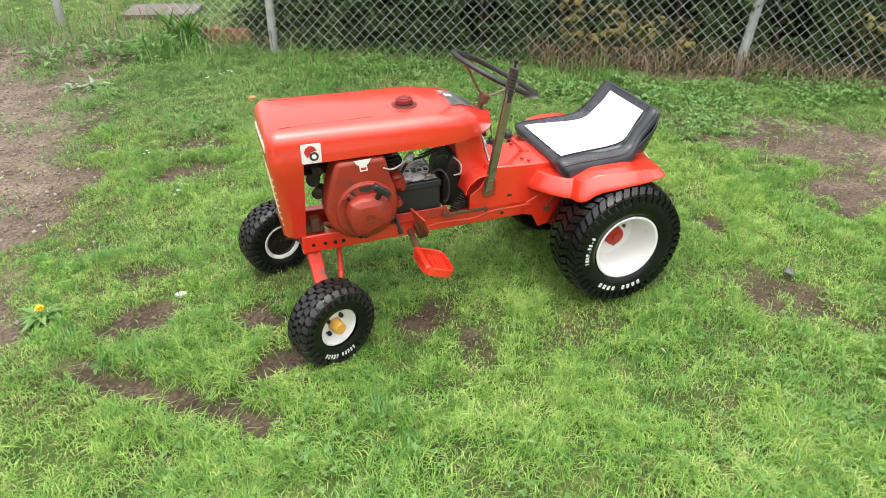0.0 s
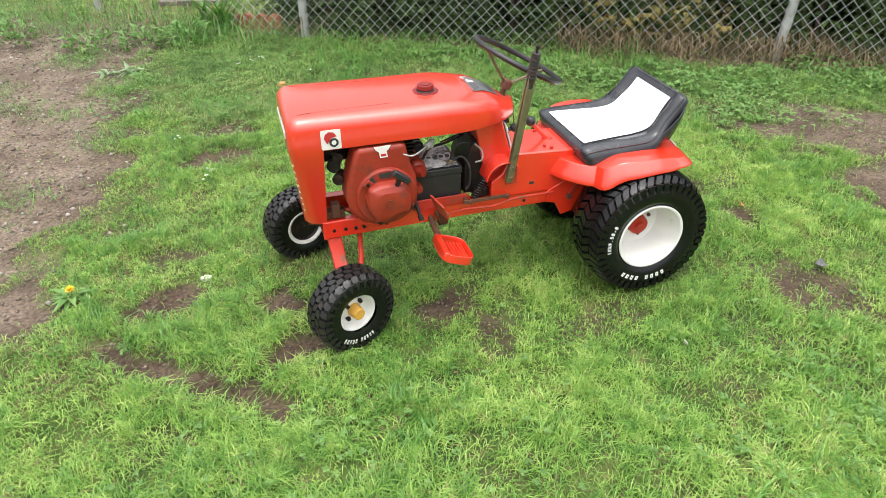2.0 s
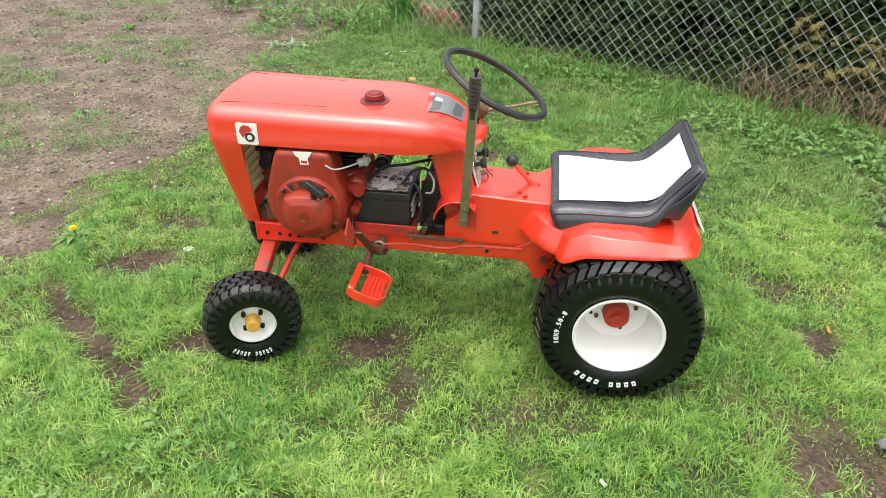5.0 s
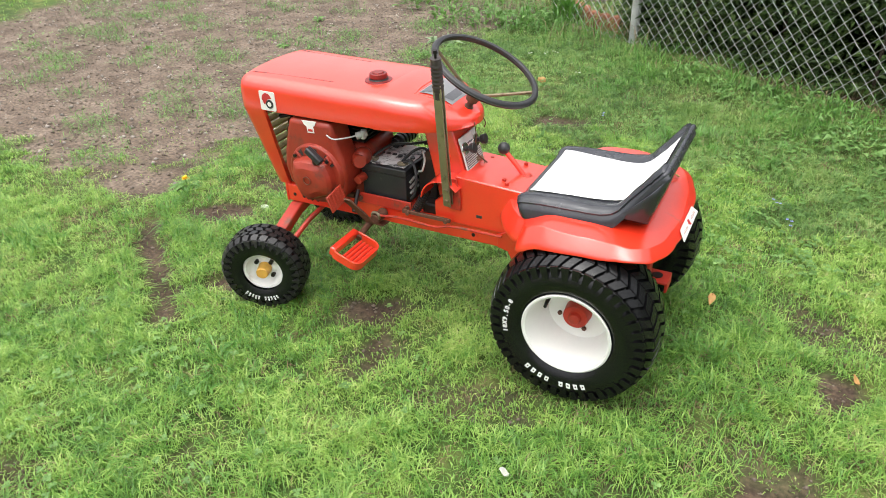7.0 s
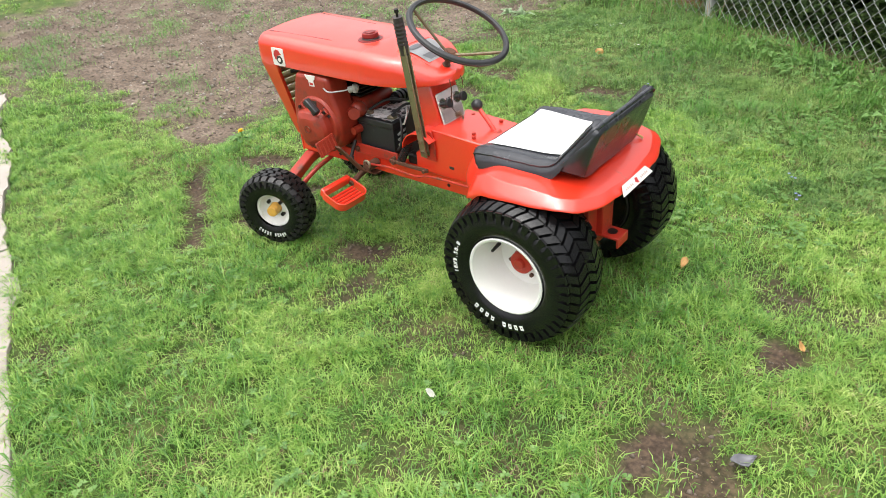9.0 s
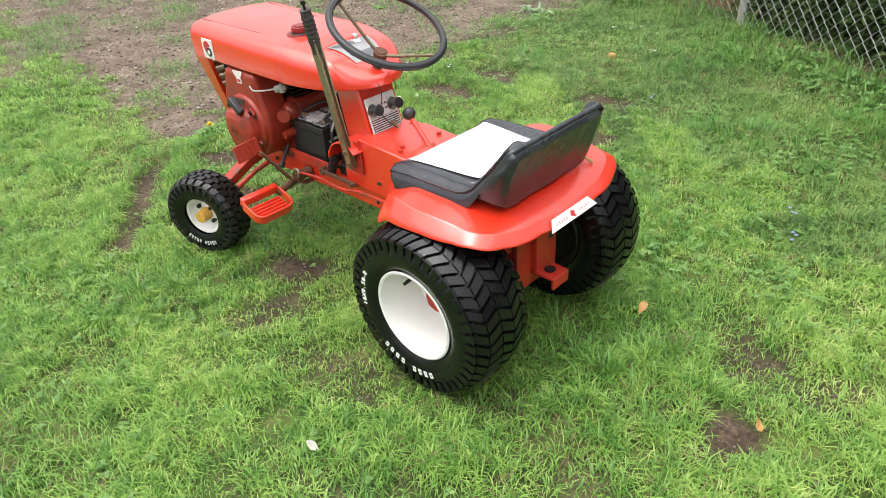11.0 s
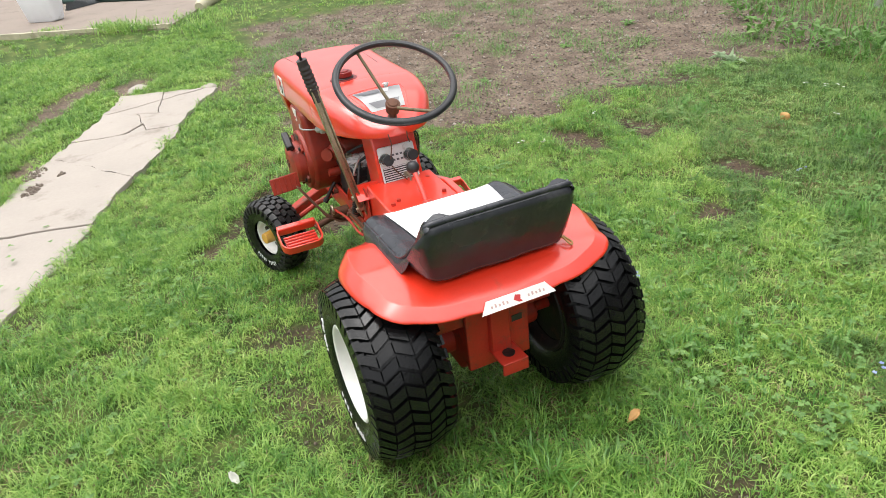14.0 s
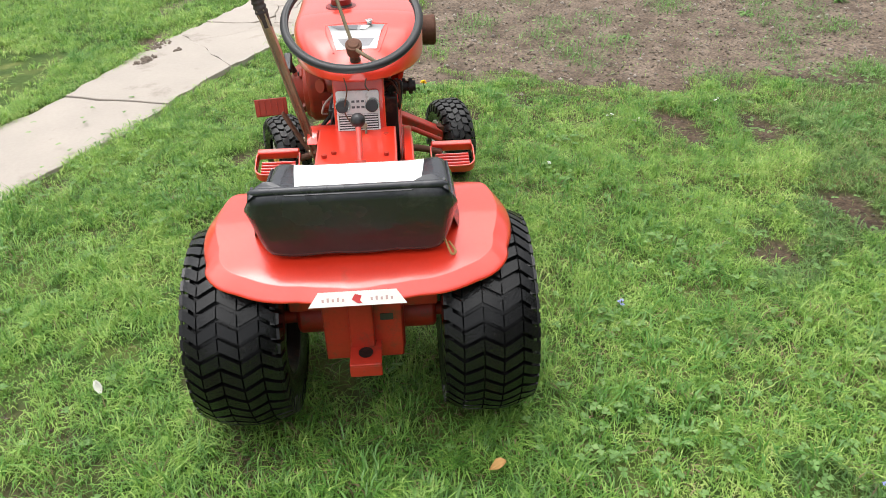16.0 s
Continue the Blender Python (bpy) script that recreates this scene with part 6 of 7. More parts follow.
def chain_fence():
    f = thing("chain_link_fence", (FA.x, FA.y, SOIL), "weathered galvanised chain-link fence with round posts", "fence", kind="structure")
    base = Matrix.Translation((-FA.x, -FA.y, -SOIL))
    ends = (-0.72, 5.9)
    for s, lean in ((0.0, 0.5), (3.0, 5.0), (6.0, 0)):
        bm = bmesh.new()
        x, y = fence_at(s)
        dx, dy = FD.x * math.tan(radians(lean)) * 1.3, FD.y * math.tan(radians(lean)) * 1.3
        cyl(bm, (x, y, SOIL - 0.1), (x + dx, y + dy, 1.3), 0.028, 0.028, 20)
        cyl(bm, (x + dx, y + dy, 1.3), (x + dx, y + dy, 1.33), 0.031, 0.018, 20)
        bmesh.ops.transform(bm, matrix=base, verts=bm.verts)
        part("post", bm, GALV, f, "grey galvanised steel post")
    bm = bmesh.new()
    pitch, tall = 0.07, 0.072
    n = int((ends[1] - ends[0]) / (pitch / 2))
    rows = int(1.25 / (tall / 2))
    for k in range(n):
        s0 = ends[0] + pitch / 2 * k
        pts = []
        for j in range(rows + 1):
            side = (j + k) % 2
            x, y = fence_at(s0 + side * pitch * 0.51, -0.033 + (0.0025 if side else -0.0025))
            pts.append((x, y, SOIL + 0.005 + j * tall / 2))
        tube(bm, pts, 0.002, 4)
    bmesh.ops.transform(bm, matrix=base, verts=bm.verts)
    m = part("wire_mesh", bm, GALV, f, "diamond wire mesh")
    tagged(m, kind="stuff")
    for z in (1.22,):
        bm = bmesh.new()
        tube(bm, [(*fence_at(ends[0], -0.03), z), (*fence_at(ends[1], -0.03), z)], 0.003, 6)
        bmesh.ops.transform(bm, matrix=base, verts=bm.verts)
        part("line_wire", bm, GALV, f)


chain_fence()
# lone post past the gap
bm = bmesh.new()
cyl(bm, (0, 0, -0.1), (0.02, 0, 1.3), 0.03, 0.03, 20)
cyl(bm, (0.02, 0, 1.3), (0.02, 0, 1.325), 0.033, 0.02, 20)
lone = tagged(new("fence_post", mesh_of(bm, "fence_post", GALV)), "grey steel fence post standing in tall grass", "post")
lone.location = (-0.83, 6.12, SOIL)

# ---- grass ----


def blades(n, x0, x1, y0, y1, seed, length=(0.022, 0.05), width=(0.0022, 0.0042), keep=None, long_noise=0.6, flat=0.75):
    r = np.random.default_rng(seed)
    # growing in small tufts
    tn = max(1, n // 9)
    tx, ty = r.uniform(x0, x1, tn), r.uniform(y0, y1, tn)
    which = r.integers(0, tn, n)
    sp = r.normal(0, 0.012, (n, 2))
    x, y = tx[which] + sp[:, 0], ty[which] + sp[:, 1]
    bare = bareness(x, y)
    thin = np.clip((fnoise(x * 4.2, y * 4.2, 66) - 0.52) * 4.5, 0, 0.72) + 0.18 * (fnoise(x * 14, y * 14, 67) > 0.6)
    clump = vnoise(x * 19, y * 19, 69)
    thin = np.maximum(thin, np.clip((0.46 - clump) * 3.0, 0, 0.78))
    thin = np.maximum(thin, 0.8 * np.clip(1.0 - (x + 0.65) / 1.0, 0, 1) * (y > 1.9) * (fnoise(x * 6, y * 6, 68) > 0.47))
    ok = (r.random(n) > np.maximum(bare * 1.04 - 0.05, thin * min(1.0, long_noise * 1.6))) & (path_share(x, y) > r.normal(0.0, 0.012, n)) & (yard_share(x, y) > r.normal(0.0, 0.03, n))
    if keep is not None:
        ok &= keep(x, y)
    x, y, bare, which = x[ok], y[ok], bare[ok], which[ok]
    n = len(x)
    z = ground_z(x, y)
    lush = 0.3 + 1.7 * long_noise * np.clip(fnoise(x * 2.6, y * 2.6, 61) - 0.12, 0, 1) + 0.75 * np.clip(fnoise(x * 8, y * 8, 62) - 0.25, 0, 1)
    L = r.uniform(*length, n) * (lush + 0.5 * (vnoise(x * 19, y * 19, 69) - 0.45)) * (1 - 0.45 * bare)
    head = (r.random(len(tx)) * 6.283)[which] + r.normal(0, 1.2, n)
    lean = r.uniform(0.25, flat + 0.35, n)
    W = r.uniform(*width, n)
    dx, dy = np.cos(head), np.sin(head)
    sx, sy = -dy * W / 2, dx * W / 2
    mx, my, mz = x + dx * L * lean * 0.33, y + dy * L * lean * 0.33, z + L * 0.56
    ex, ey, ez = x + dx * L * lean, y + dy * L * lean, z + L * np.clip(1.02 - 0.5 * lean, 0.25, 1)
    V = np.empty((n, 4, 3))
    V[:, 0] = np.stack([x, y, z - 0.004], -1)
    V[:, 1] = np.stack([mx - sx, my - sy, mz], -1)
    V[:, 2] = np.stack([mx + sx, my + sy, mz], -1)
    V[:, 3] = np.stack([ex, ey, ez], -1)
    return V


def grass_object(name, V, material, label):
    n = len(V)
    me = bpy.data.meshes.new(name)
    me.vertices.add(n * 4)
    me.vertices.foreach_set("co", V.astype(np.float32).ravel())
    b = (np.arange(n) * 4)[:, None]
    loops = np.concatenate([b + np.array([[0, 2, 1]]), b + np.array([[1, 2, 3]])], 1).ravel()
    me.loops.add(n * 6)
    me.loops.foreach_set("vertex_index", loops.astype(np.int32))
    me.polygons.add(n * 2)
    starts = np.arange(n * 2) * 3
    me.polygons.foreach_set("loop_start", starts.astype(np.int32))
    me.update(calc_edges=True)
    me.materials.append(material)
    return tagged(new(name, me), label, "grass", kind="stuff")


def near_zone(x, y):
    return (x > -1.3) & (x < 3.0) & (y > 0.45) & (y < 3.9)


def fence_zone(x, y):
    return (x > -1.3) & (x < 3.7) & (y >= 3.9) & (y < 5.7)




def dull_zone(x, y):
    """The lawn towards the fence, given duller and darker blades."""
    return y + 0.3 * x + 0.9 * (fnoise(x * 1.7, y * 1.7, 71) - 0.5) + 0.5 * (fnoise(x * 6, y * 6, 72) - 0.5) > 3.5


grass_object("lawn_grass", blades(700000, -1.3, 3.0, 0.45, 3.9, 1, (0.02, 0.056), (0.0016, 0.0034), lambda x, y: ~dull_zone(x, y), flat=1.25), GRASS, "short bright green lawn grass, uneven and damp")
grass_object("lawn_grass", blades(560000, -1.3, 3.0, 0.45, 3.9, 14, (0.02, 0.054), (0.0016, 0.0036), dull_zone, flat=1.3), DULL_GRASS, "duller and darker green lawn grass towards the fence")
grass_object("straw", blades(60000, -1.3, 3.0, 0.45, 3.9, 3, (0.015, 0.045), (0.001, 0.0022), lambda x, y: (fnoise(x * 4.2, y * 4.2, 66) > 0.53) | ((x < 0.3) & (y > 1.9)), flat=2.0, long_noise=0.0), DRY, "dead straw-coloured blades lying in the thin lawn")
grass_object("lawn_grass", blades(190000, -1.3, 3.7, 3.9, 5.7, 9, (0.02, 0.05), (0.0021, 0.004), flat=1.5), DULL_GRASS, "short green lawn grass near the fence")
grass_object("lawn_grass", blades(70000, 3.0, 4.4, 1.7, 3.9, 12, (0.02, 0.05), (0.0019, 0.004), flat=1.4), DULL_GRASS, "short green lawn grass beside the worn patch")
grass_object("lawn_grass", blades(150000, -4.6, -1.3, -0.4, 2.3, 4, (0.026, 0.06), (0.0026, 0.0048), flat=1.2), GRASS, "lush green lawn grass beside the path")
grass_object("lawn_grass", blades(110000, -6.5, 4.8, -0.4, 7.5, 2, (0.026, 0.055), (0.0035, 0.0065), lambda x, y: ~near_zone(x, y) & ~fence_zone(x, y), flat=1.4), GRASS, "short green lawn grass further off")


def strip(n, s0, s1, o0, o1, seed, length, width, material, name, label, flat=0.8):
    """Long grass along the fence foot."""
    r = np.random.default_rng(seed)
    s, o = r.uniform(s0, s1, n), r.normal((o0 + o1) / 2, abs(o1 - o0) / 3, n)
    x, y = FA.x + FD.x * s + FN.x * o, FA.y + FD.y * s + FN.y * o
    V = blades(n, 0, 1, 0, 1, seed, length, width, flat=flat)
    m = min(n, len(V))
    V = V[:m]
    off = np.stack([x[:m], y[:m], ground_z(x[:m], y[:m])], -1) - V[:, 0]
    return grass_object(name, V + off[:, None], material, label)


strip(4000, -0.8, 5.9, -0.45, -0.05, 5, (0.03, 0.08), (0.003, 0.006), COARSE, "fence_grass", "long uncut green grass along the fence foot", 1.5)
strip(2600, 0.1, 2.3, -0.38, 0.04, 13, (0.05, 0.15), (0.003, 0.006), COARSE, "fence_grass", "long uncut green grass along the fence foot", 1.3)
strip(3800, 1.7, 3.35, -0.16, 0.12, 10, (0.09, 0.26), (0.003, 0.006), DRY, "dry_stalks", "upright dead brown stalks at the fence foot", 0.7)
strip(3000, 3.3, 5.9, -0.2, 0.12, 11, (0.06, 0.2), (0.003, 0.006), DRY, "dry_stalks", "upright dead brown stalks at the fence foot", 0.9)
strip(16000, 0.4, 5.9, -0.22, 0.25, 6, (0.025, 0.07), (0.002, 0.005), DRY, "dry_grass", "dead straw-brown grass matted along the fence", 2.2)
strip(5500, -2.4, -0.1, -0.4, 0.35, 7, (0.07, 0.19), (0.003, 0.007), COARSE, "tall_grass", "tall rough green grass beside the gap in the fence", 1.3)
strip(1600, -2.2, 0.3, -0.3, 0.4, 8, (0.08, 0.24), (0.003, 0.006), DRY, "dry_grass", "dry pale stalks beside the gap in the fence", 0.9)

# ---- pebbles and clods on the bare soil ----


def scatter_lumps(name, n, x0, x1, y0, y1, size, seed, material, label, category, need=0.6):
    r = np.random.default_rng(seed)
    x, y = r.uniform(x0, x1, n), r.uniform(y0, y1, n)
    ok = bareness(x, y) > need
    x, y = x[ok], y[ok]
    n = len(x)
    z = ground_z(x, y)
    s = size[0] + (size[1] - size[0]) * r.random(n) ** 4
    octa = np.array([[1, 0, 0], [0, 1, 0], [-1, 0, 0], [0, -1, 0], [0, 0, 0.75], [0, 0, -0.5]])
    P = octa[None] * s[:, None, None] * r.uniform(0.65, 1.25, (n, 6, 1))
    a = r.random(n) * 6.283
    ca, sa = np.cos(a), np.sin(a)
    Q = P.copy()
    Q[..., 0] = P[..., 0] * ca[:, None] - P[..., 1] * sa[:, None] + x[:, None]
    Q[..., 1] = P[..., 0] * sa[:, None] + P[..., 1] * ca[:, None] * 0.8 + y[:, None]
    Q[..., 2] = P[..., 2] + z[:, None] + s[:, None] * 0.15
    F = np.array([[0, 1, 4], [1, 2, 4], [2, 3, 4], [3, 0, 4], [1, 0, 5], [2, 1, 5], [3, 2, 5], [0, 3, 5]])
    faces = (np.arange(n)[:, None, None] * 6 + F[None]).reshape(-1, 3)
    return soup(name, Q.reshape(-1, 3).tolist(), faces.tolist(), material, label, category, True)


scatter_lumps("pebbles", 9000, -5, -0.3, 1.9, 7.0, (0.002, 0.017), 21, PEBBLE, "small pale stones scattered over bare soil", "pebbles")
scatter_lumps("soil_clods", 26000, -5, -0.3, 1.9, 7.0, (0.002, 0.013), 22, CLOD, "brown crumbs and clods of soil", "soil", 0.5)
scatter_lumps("soil_clods", 26000, -0.5, 3.4, 0.8, 3.8, (0.002, 0.009), 23, CLOD, "dark damp crumbs of soil in the lawn", "soil", 0.45)

# ---- leaves: weeds, hedge ----


def leaf_rows(P, D, U, length, width, fold=0.25, droop=0.2):
    """Pointed folded leaves: base P, heading D, up U (arrays). Six corners, four faces."""
    S = np.cross(D, U)
    L, W = length[:, None], width[:, None]
    mid = P + D * L * 0.45 + U * L * 0.06
    tip = P + D * L - U * L * droop
    left, right = mid + S * W * 0.5 + U * W * fold, mid - S * W * 0.5 + U * W * fold
    V = np.stack([P, left, mid, right, tip], 1)
    return V


LEAF_F = np.array([[0, 2, 1], [0, 3, 2], [1, 2, 4], [2, 3, 4]])


def leaf_soup(name, V, material, parent=None, label="", category="", kind="", simple=False):
    n = len(V)
    me = bpy.data.meshes.new(name)
    if simple:
        V = V[:, [0, 1, 3, 4]]
        faces = (np.arange(n)[:, None, None] * 4 + np.array([[0, 2, 3], [0, 3, 1]])[None]).reshape(-1, 3)
    else:
        faces = (np.arange(n)[:, None, None] * 5 + LEAF_F[None]).reshape(-1, 3)
    me.from_pydata(V.reshape(-1, 3).tolist(), [], faces.tolist())
    me.materials.append(material)
    ob = new(name, me)
    if parent:
        ob.parent = parent
    return tagged(ob, label, category, kind=kind)


def unit(a):
    return a / np.maximum(1e-9, np.linalg.norm(a, axis=-1, keepdims=True))


def hedge_shrub(s, off, seed, tall, wide, leaves):
    x, y = fence_at(s, off)
    sh = thing("hedge_shrub", (x, y, SOIL), "dense dark evergreen hedge shrub behind the fence", "shrub", "hedge behind the fence")
    r = np.random.default_rng(seed)
    rp = random.Random(seed)
    for k in range(4):
        bm = bmesh.new()
        a = rp.random() * 6.28
        tip = (wide * 0.4 * math.cos(a), wide * 0.4 * math.sin(a), tall * rp.uniform(0.6, 0.9))
        tube(bm, curve([(0.04 * math.cos(a), 0.04 * math.sin(a), -0.05), (tip[0] * 0.4, tip[1] * 0.4, tall * 0.35), tip], 5), [0.011 * (1 - 0.06 * j) for j in range(11)], 8)
        part("stem", bm, BARK, sh)
    # sprays: short twigs each with many leaves
    ns = leaves // 14
    th, zz = r.random(ns) * 6.283, r.random(ns) ** 1.5
    rad = wide * (0.45 + 0.55 * r.random(ns) ** 0.5) * (1.0 - 0.35 * zz ** 3) * (0.85 + 0.3 * np.sin(th * 3 + zz * 7))
    C = np.stack([rad * np.cos(th), rad * np.sin(th) * 0.9, 0.02 + zz * tall], -1)
    out = unit(np.stack([np.cos(th), np.sin(th), r.uniform(-0.5, 0.35, ns)], -1))
    twig = r.uniform(0.09, 0.22, ns)
    each = 14
    f = (np.arange(each) + 0.5) / each
    P = C[:, None] + out[:, None] * (twig[:, None, None] * f[None, :, None]) + np.array([0, 0, -1.0]) * (twig[:, None, None] * 0.45 * f[None, :, None] ** 2)
    sidev = unit(np.cross(out, np.array([0, 0, 1.0])))
    sgn = np.where(np.arange(each) % 2 == 0, 1.0, -1.0)
    D = unit(out[:, None] * 0.75 + sidev[:, None] * sgn[None, :, None] * 0.75 + r.normal(0, 0.22, (ns, each, 3)))
    U = unit(np.array([0, 0, 1.0]) + r.normal(0, 0.3, (ns, each, 3)))
    U = unit(U - D * (U * D).sum(-1, keepdims=True))
    L = r.uniform(0.045, 0.09, (ns, each)) * (1 - 0.35 * f[None])
    P, D, U, L = P.reshape(-1, 3), D.reshape(-1, 3), U.reshape(-1, 3), L.reshape(-1)
    ok = P[:, 2] > 0.0
    # keep behind the wire
    ok &= (P[:, 0] * FN.x + P[:, 1] * FN.y + off) > 0.0
    P, D, U, L = P[ok], D[ok], U[ok], L[ok]
    leaf_soup("crown", leaf_rows(P, D, U, L, L * r.uniform(0.3, 0.46, len(L))), HEDGE, sh, simple=True)


for k, s in enumerate(np.arange(0.15, 6.4, 0.62)):
    hedge_shrub(float(s), 0.42 + 0.08 * math.sin(k * 2.3), 100 + k, 1.5 + 0.15 * math.sin(k * 1.7), 0.48, 13000)
for k, s in enumerate(np.arange(0.4, 6.6, 0.75)):
    hedge_shrub(float(s), 1.0, 140 + k, 1.7, 0.55, 9500)
for k, s in enumerate(np.arange(0.2, 7.2, 0.95)):
    hedge_shrub(float(s), 1.65, 170 + k, 1.8, 0.65, 6000)


def leafy_clump(name, x, y, n, spread, tall, leaf, material, label, category, seed, up=0.6, wide=0.4, group=""):
    """A low plant: leaves from short stalks, one object."""
    r = np.random.default_rng(seed)
    a, q = r.random(n) * 6.283, spread * np.sqrt(r.random(n))
    P = np.stack([q * np.cos(a), q * np.sin(a), tall * r.random(n) * (1 - 0.5 * q / spread)], -1)
    D = unit(np.stack([np.cos(a) + r.normal(0, 0.5, n), np.sin(a) + r.normal(0, 0.5, n), r.normal(up, 0.25, n)], -1))
    U = unit(np.array([0, 0, 1.0]) + r.normal(0, 0.2, (n, 3)))
    U = unit(U - D * (U * D).sum(-1, keepdims=True))
    L = leaf * r.uniform(0.6, 1.2, n)
    ob = leaf_soup(name, leaf_rows(P, D, U, L, L * wide * r.uniform(0.8, 1.2, n), 0.2, 0.25), material, None, label, category)
    ob.location = (x, y, float(ground_z(np.array([x]), np.array([y]))[0]))
    if group:
        tagged(ob, group=group)
    return ob


def rosette(x, y, n, leaf, seed, material=WEED, wide=0.3, up=0.25, name="weed_rosette", label="flat green weed rosette in the lawn"):
    ob = leafy_clump(name, x, y, n, 0.00001, 0.0, leaf, material, label, "weed", seed, up, wide, "weeds in the lawn")
    bm = bmesh.new()
    bm.from_mesh(ob.data)
    bmesh.ops.remove_doubles(bm, verts=bm.verts, dist=0.0005)
    bm.to_mesh(ob.data)
    bm.free()
    return ob


def dandelion(x, y, seed):
    d = thing("dandelion", (x, y, float(ground_z(np.array([x]), np.array([y]))[0])), "yellow dandelion flower over jagged green leaves", "flower")
    r = np.random.default_rng(seed)
    n = 22
    a = r.random(n) * 6.283
    D = unit(np.stack([np.cos(a), np.sin(a), r.uniform(0.15, 0.6, n)], -1))
    U = unit(np.array([0, 0, 1.0]) - D * D[:, 2:3])
    L = r.uniform(0.05, 0.1, n)
    leaf_soup("leaf_rosette", leaf_rows(np.zeros((n, 3)), D, U, L, L * 0.28), WEED, d)
    bm = bmesh.new()
    tube(bm, [(0, 0, 0), (0.004, 0, 0.02), (0.006, -0.004, 0.042)], 0.002, 8)
    part("stalk", bm, WEED, d)
    n = 70
    a, e = r.random(n) * 6.283, r.uniform(0.0, 1.2, n)
    D = unit(np.stack([np.cos(a) * np.cos(e), np.sin(a) * np.cos(e), np.sin(e) + 0.1], -1))
    U = unit(np.array([0, 0, 1.0]) - D * D[:, 2:3])
    L = r.uniform(0.013, 0.019, n)
    V = leaf_rows(np.tile(np.array([[0.006, -0.004, 0.042]]), (n, 1)), D, U, L, L * 0.32)
    leaf_soup("petals", V, DANDELION, d)


dandelion(-0.54, 2.205, 3)

# ---- straw in the lawn, weeds, flowers and litter ----
grass_object("straw", blades(30000, -0.8, 0.5, 1.7, 3.9, 43, (0.015, 0.04), (0.0014, 0.003), flat=2.2, long_noise=0.3), DRY, "dead pale straw in the thin lawn beside bare soil")
grass_object("dry_grass", blades(42000, -1.3, 3.0, 0.45, 4.2, 41, (0.02, 0.05), (0.0014, 0.0028), flat=1.7), DRY, "scattered dead straw blades in the lawn")
grass_object("coarse_grass", blades(60000, -1.3, 3.0, 0.45, 4.4, 42, (0.045, 0.08), (0.0025, 0.005), lambda x, y: fnoise(x * 2.6, y * 2.6, 77) > 0.56, flat=1.0), COARSE, "longer coarse tufts of grass in the lawn")

rw = random.Random(9)
for x, y, n, leaf in ((-0.45, 4.45, 20, 0.07), (0.16, 3.68, 12, 0.05), (0.94, 3.33, 14, 0.05), (1.25, 1.04, 9, 0.045), (1.1, 1.02, 9, 0.045), (1.71, 2.63, 14, 0.05), (1.77, 2.88, 14, 0.055),
                      (1.57, 2.14, 14, 0.06), (0.1, 3.66, 16, 0.06), (1.29, 3.08, 14, 0.05), (1.29, 3.01, 16, 0.06), (1.21, 3.17, 14, 0.05), (0.63, 3.23, 18, 0.06), (1.06, 2.61, 12, 0.045),
                      (-0.41, 3.81, 16, 0.06), (0.42, 3.0, 14, 0.05), (0.95, 3.08, 12, 0.05), (0.29, 2.6, 12, 0.05), (0.1, 3.61, 14, 0.05), (1.1, 3.17, 14, 0.05), (-0.36, 1.9, 12, 0.04)):
    rosette(x, y, n, leaf, int(x * 100) + 900)
rosette(-0.5, 4.52, 16, 0.09, 71, SILVER, 0.34, 0.3, "mullein_rosette", "pale silvery broad-leaved rosette on soil edge")
rosette(-0.64, 4.57, 14, 0.08, 72, SILVER, 0.34, 0.35, "mullein_rosette", "pale silvery broad-leaved rosette on soil edge")
rosette(-1.75, 4.75, 14, 0.07, 73)
rosette(-1.2, 3.3, 12, 0.05, 74)
rosette(-1.55, 4.1, 14, 0.06, 75)
rosette(-2.4, 3.7, 12, 0.06, 76)


def clover_patch(x, y, spread, n, seed, size=(0.009, 0.016)):
    r = np.random.default_rng(seed)
    n = max(8, n // 3)
    px, py = r.normal(x, spread, n), r.normal(y, spread, n)
    P = np.repeat(np.stack([px, py, ground_z(px, py) + r.uniform(0.02, 0.04, n)], -1), 3, 0)
    a = np.repeat(r.random(n) * 6.283, 3) + np.tile(np.array([0, 2.094, 4.189]), n)
    D = unit(np.stack([np.cos(a), np.sin(a), r.uniform(-0.1, 0.35, 3 * n)], -1))
    U = unit(np.array([0, 0, 1.0]) - D * D[:, 2:3])
    L = r.uniform(*size, 3 * n)
    return leaf_rows(P, D, U, L, L * 0.95, 0.1, 0.05)


CL = [clover_patch(*p) for p in ((0.2, 1.3, 0.2, 150, 1), (1.5, 1.0, 0.2, 160, 2), (1.15, 1.05, 0.05, 30, 3), (0.7, 1.1, 0.3, 180, 4), (1.7, 2.8, 0.25, 260, 5), (1.2, 3.2, 0.25, 220, 6), (1.5, 2.55, 0.2, 140, 7),
                                 (2.2, 2.6, 0.2, 140, 8), (0.2, 3.9, 0.4, 260, 9), (-0.1, 1.2, 0.25, 160, 10), (1.0, 2.8, 0.3, 150, 11), (1.9, 1.2, 0.2, 120, 12), (1.75, 3.2, 0.3, 240, 13), (0.9, 3.6, 0.35, 260, 14))]
rcl = random.Random(15)
CL += [clover_patch(rcl.uniform(1.3, 3.0), rcl.uniform(2.3, 4.2), rcl.uniform(0.03, 0.08), rcl.randint(30, 80), 40 + k, (0.01, 0.018)) for k in range(22)]
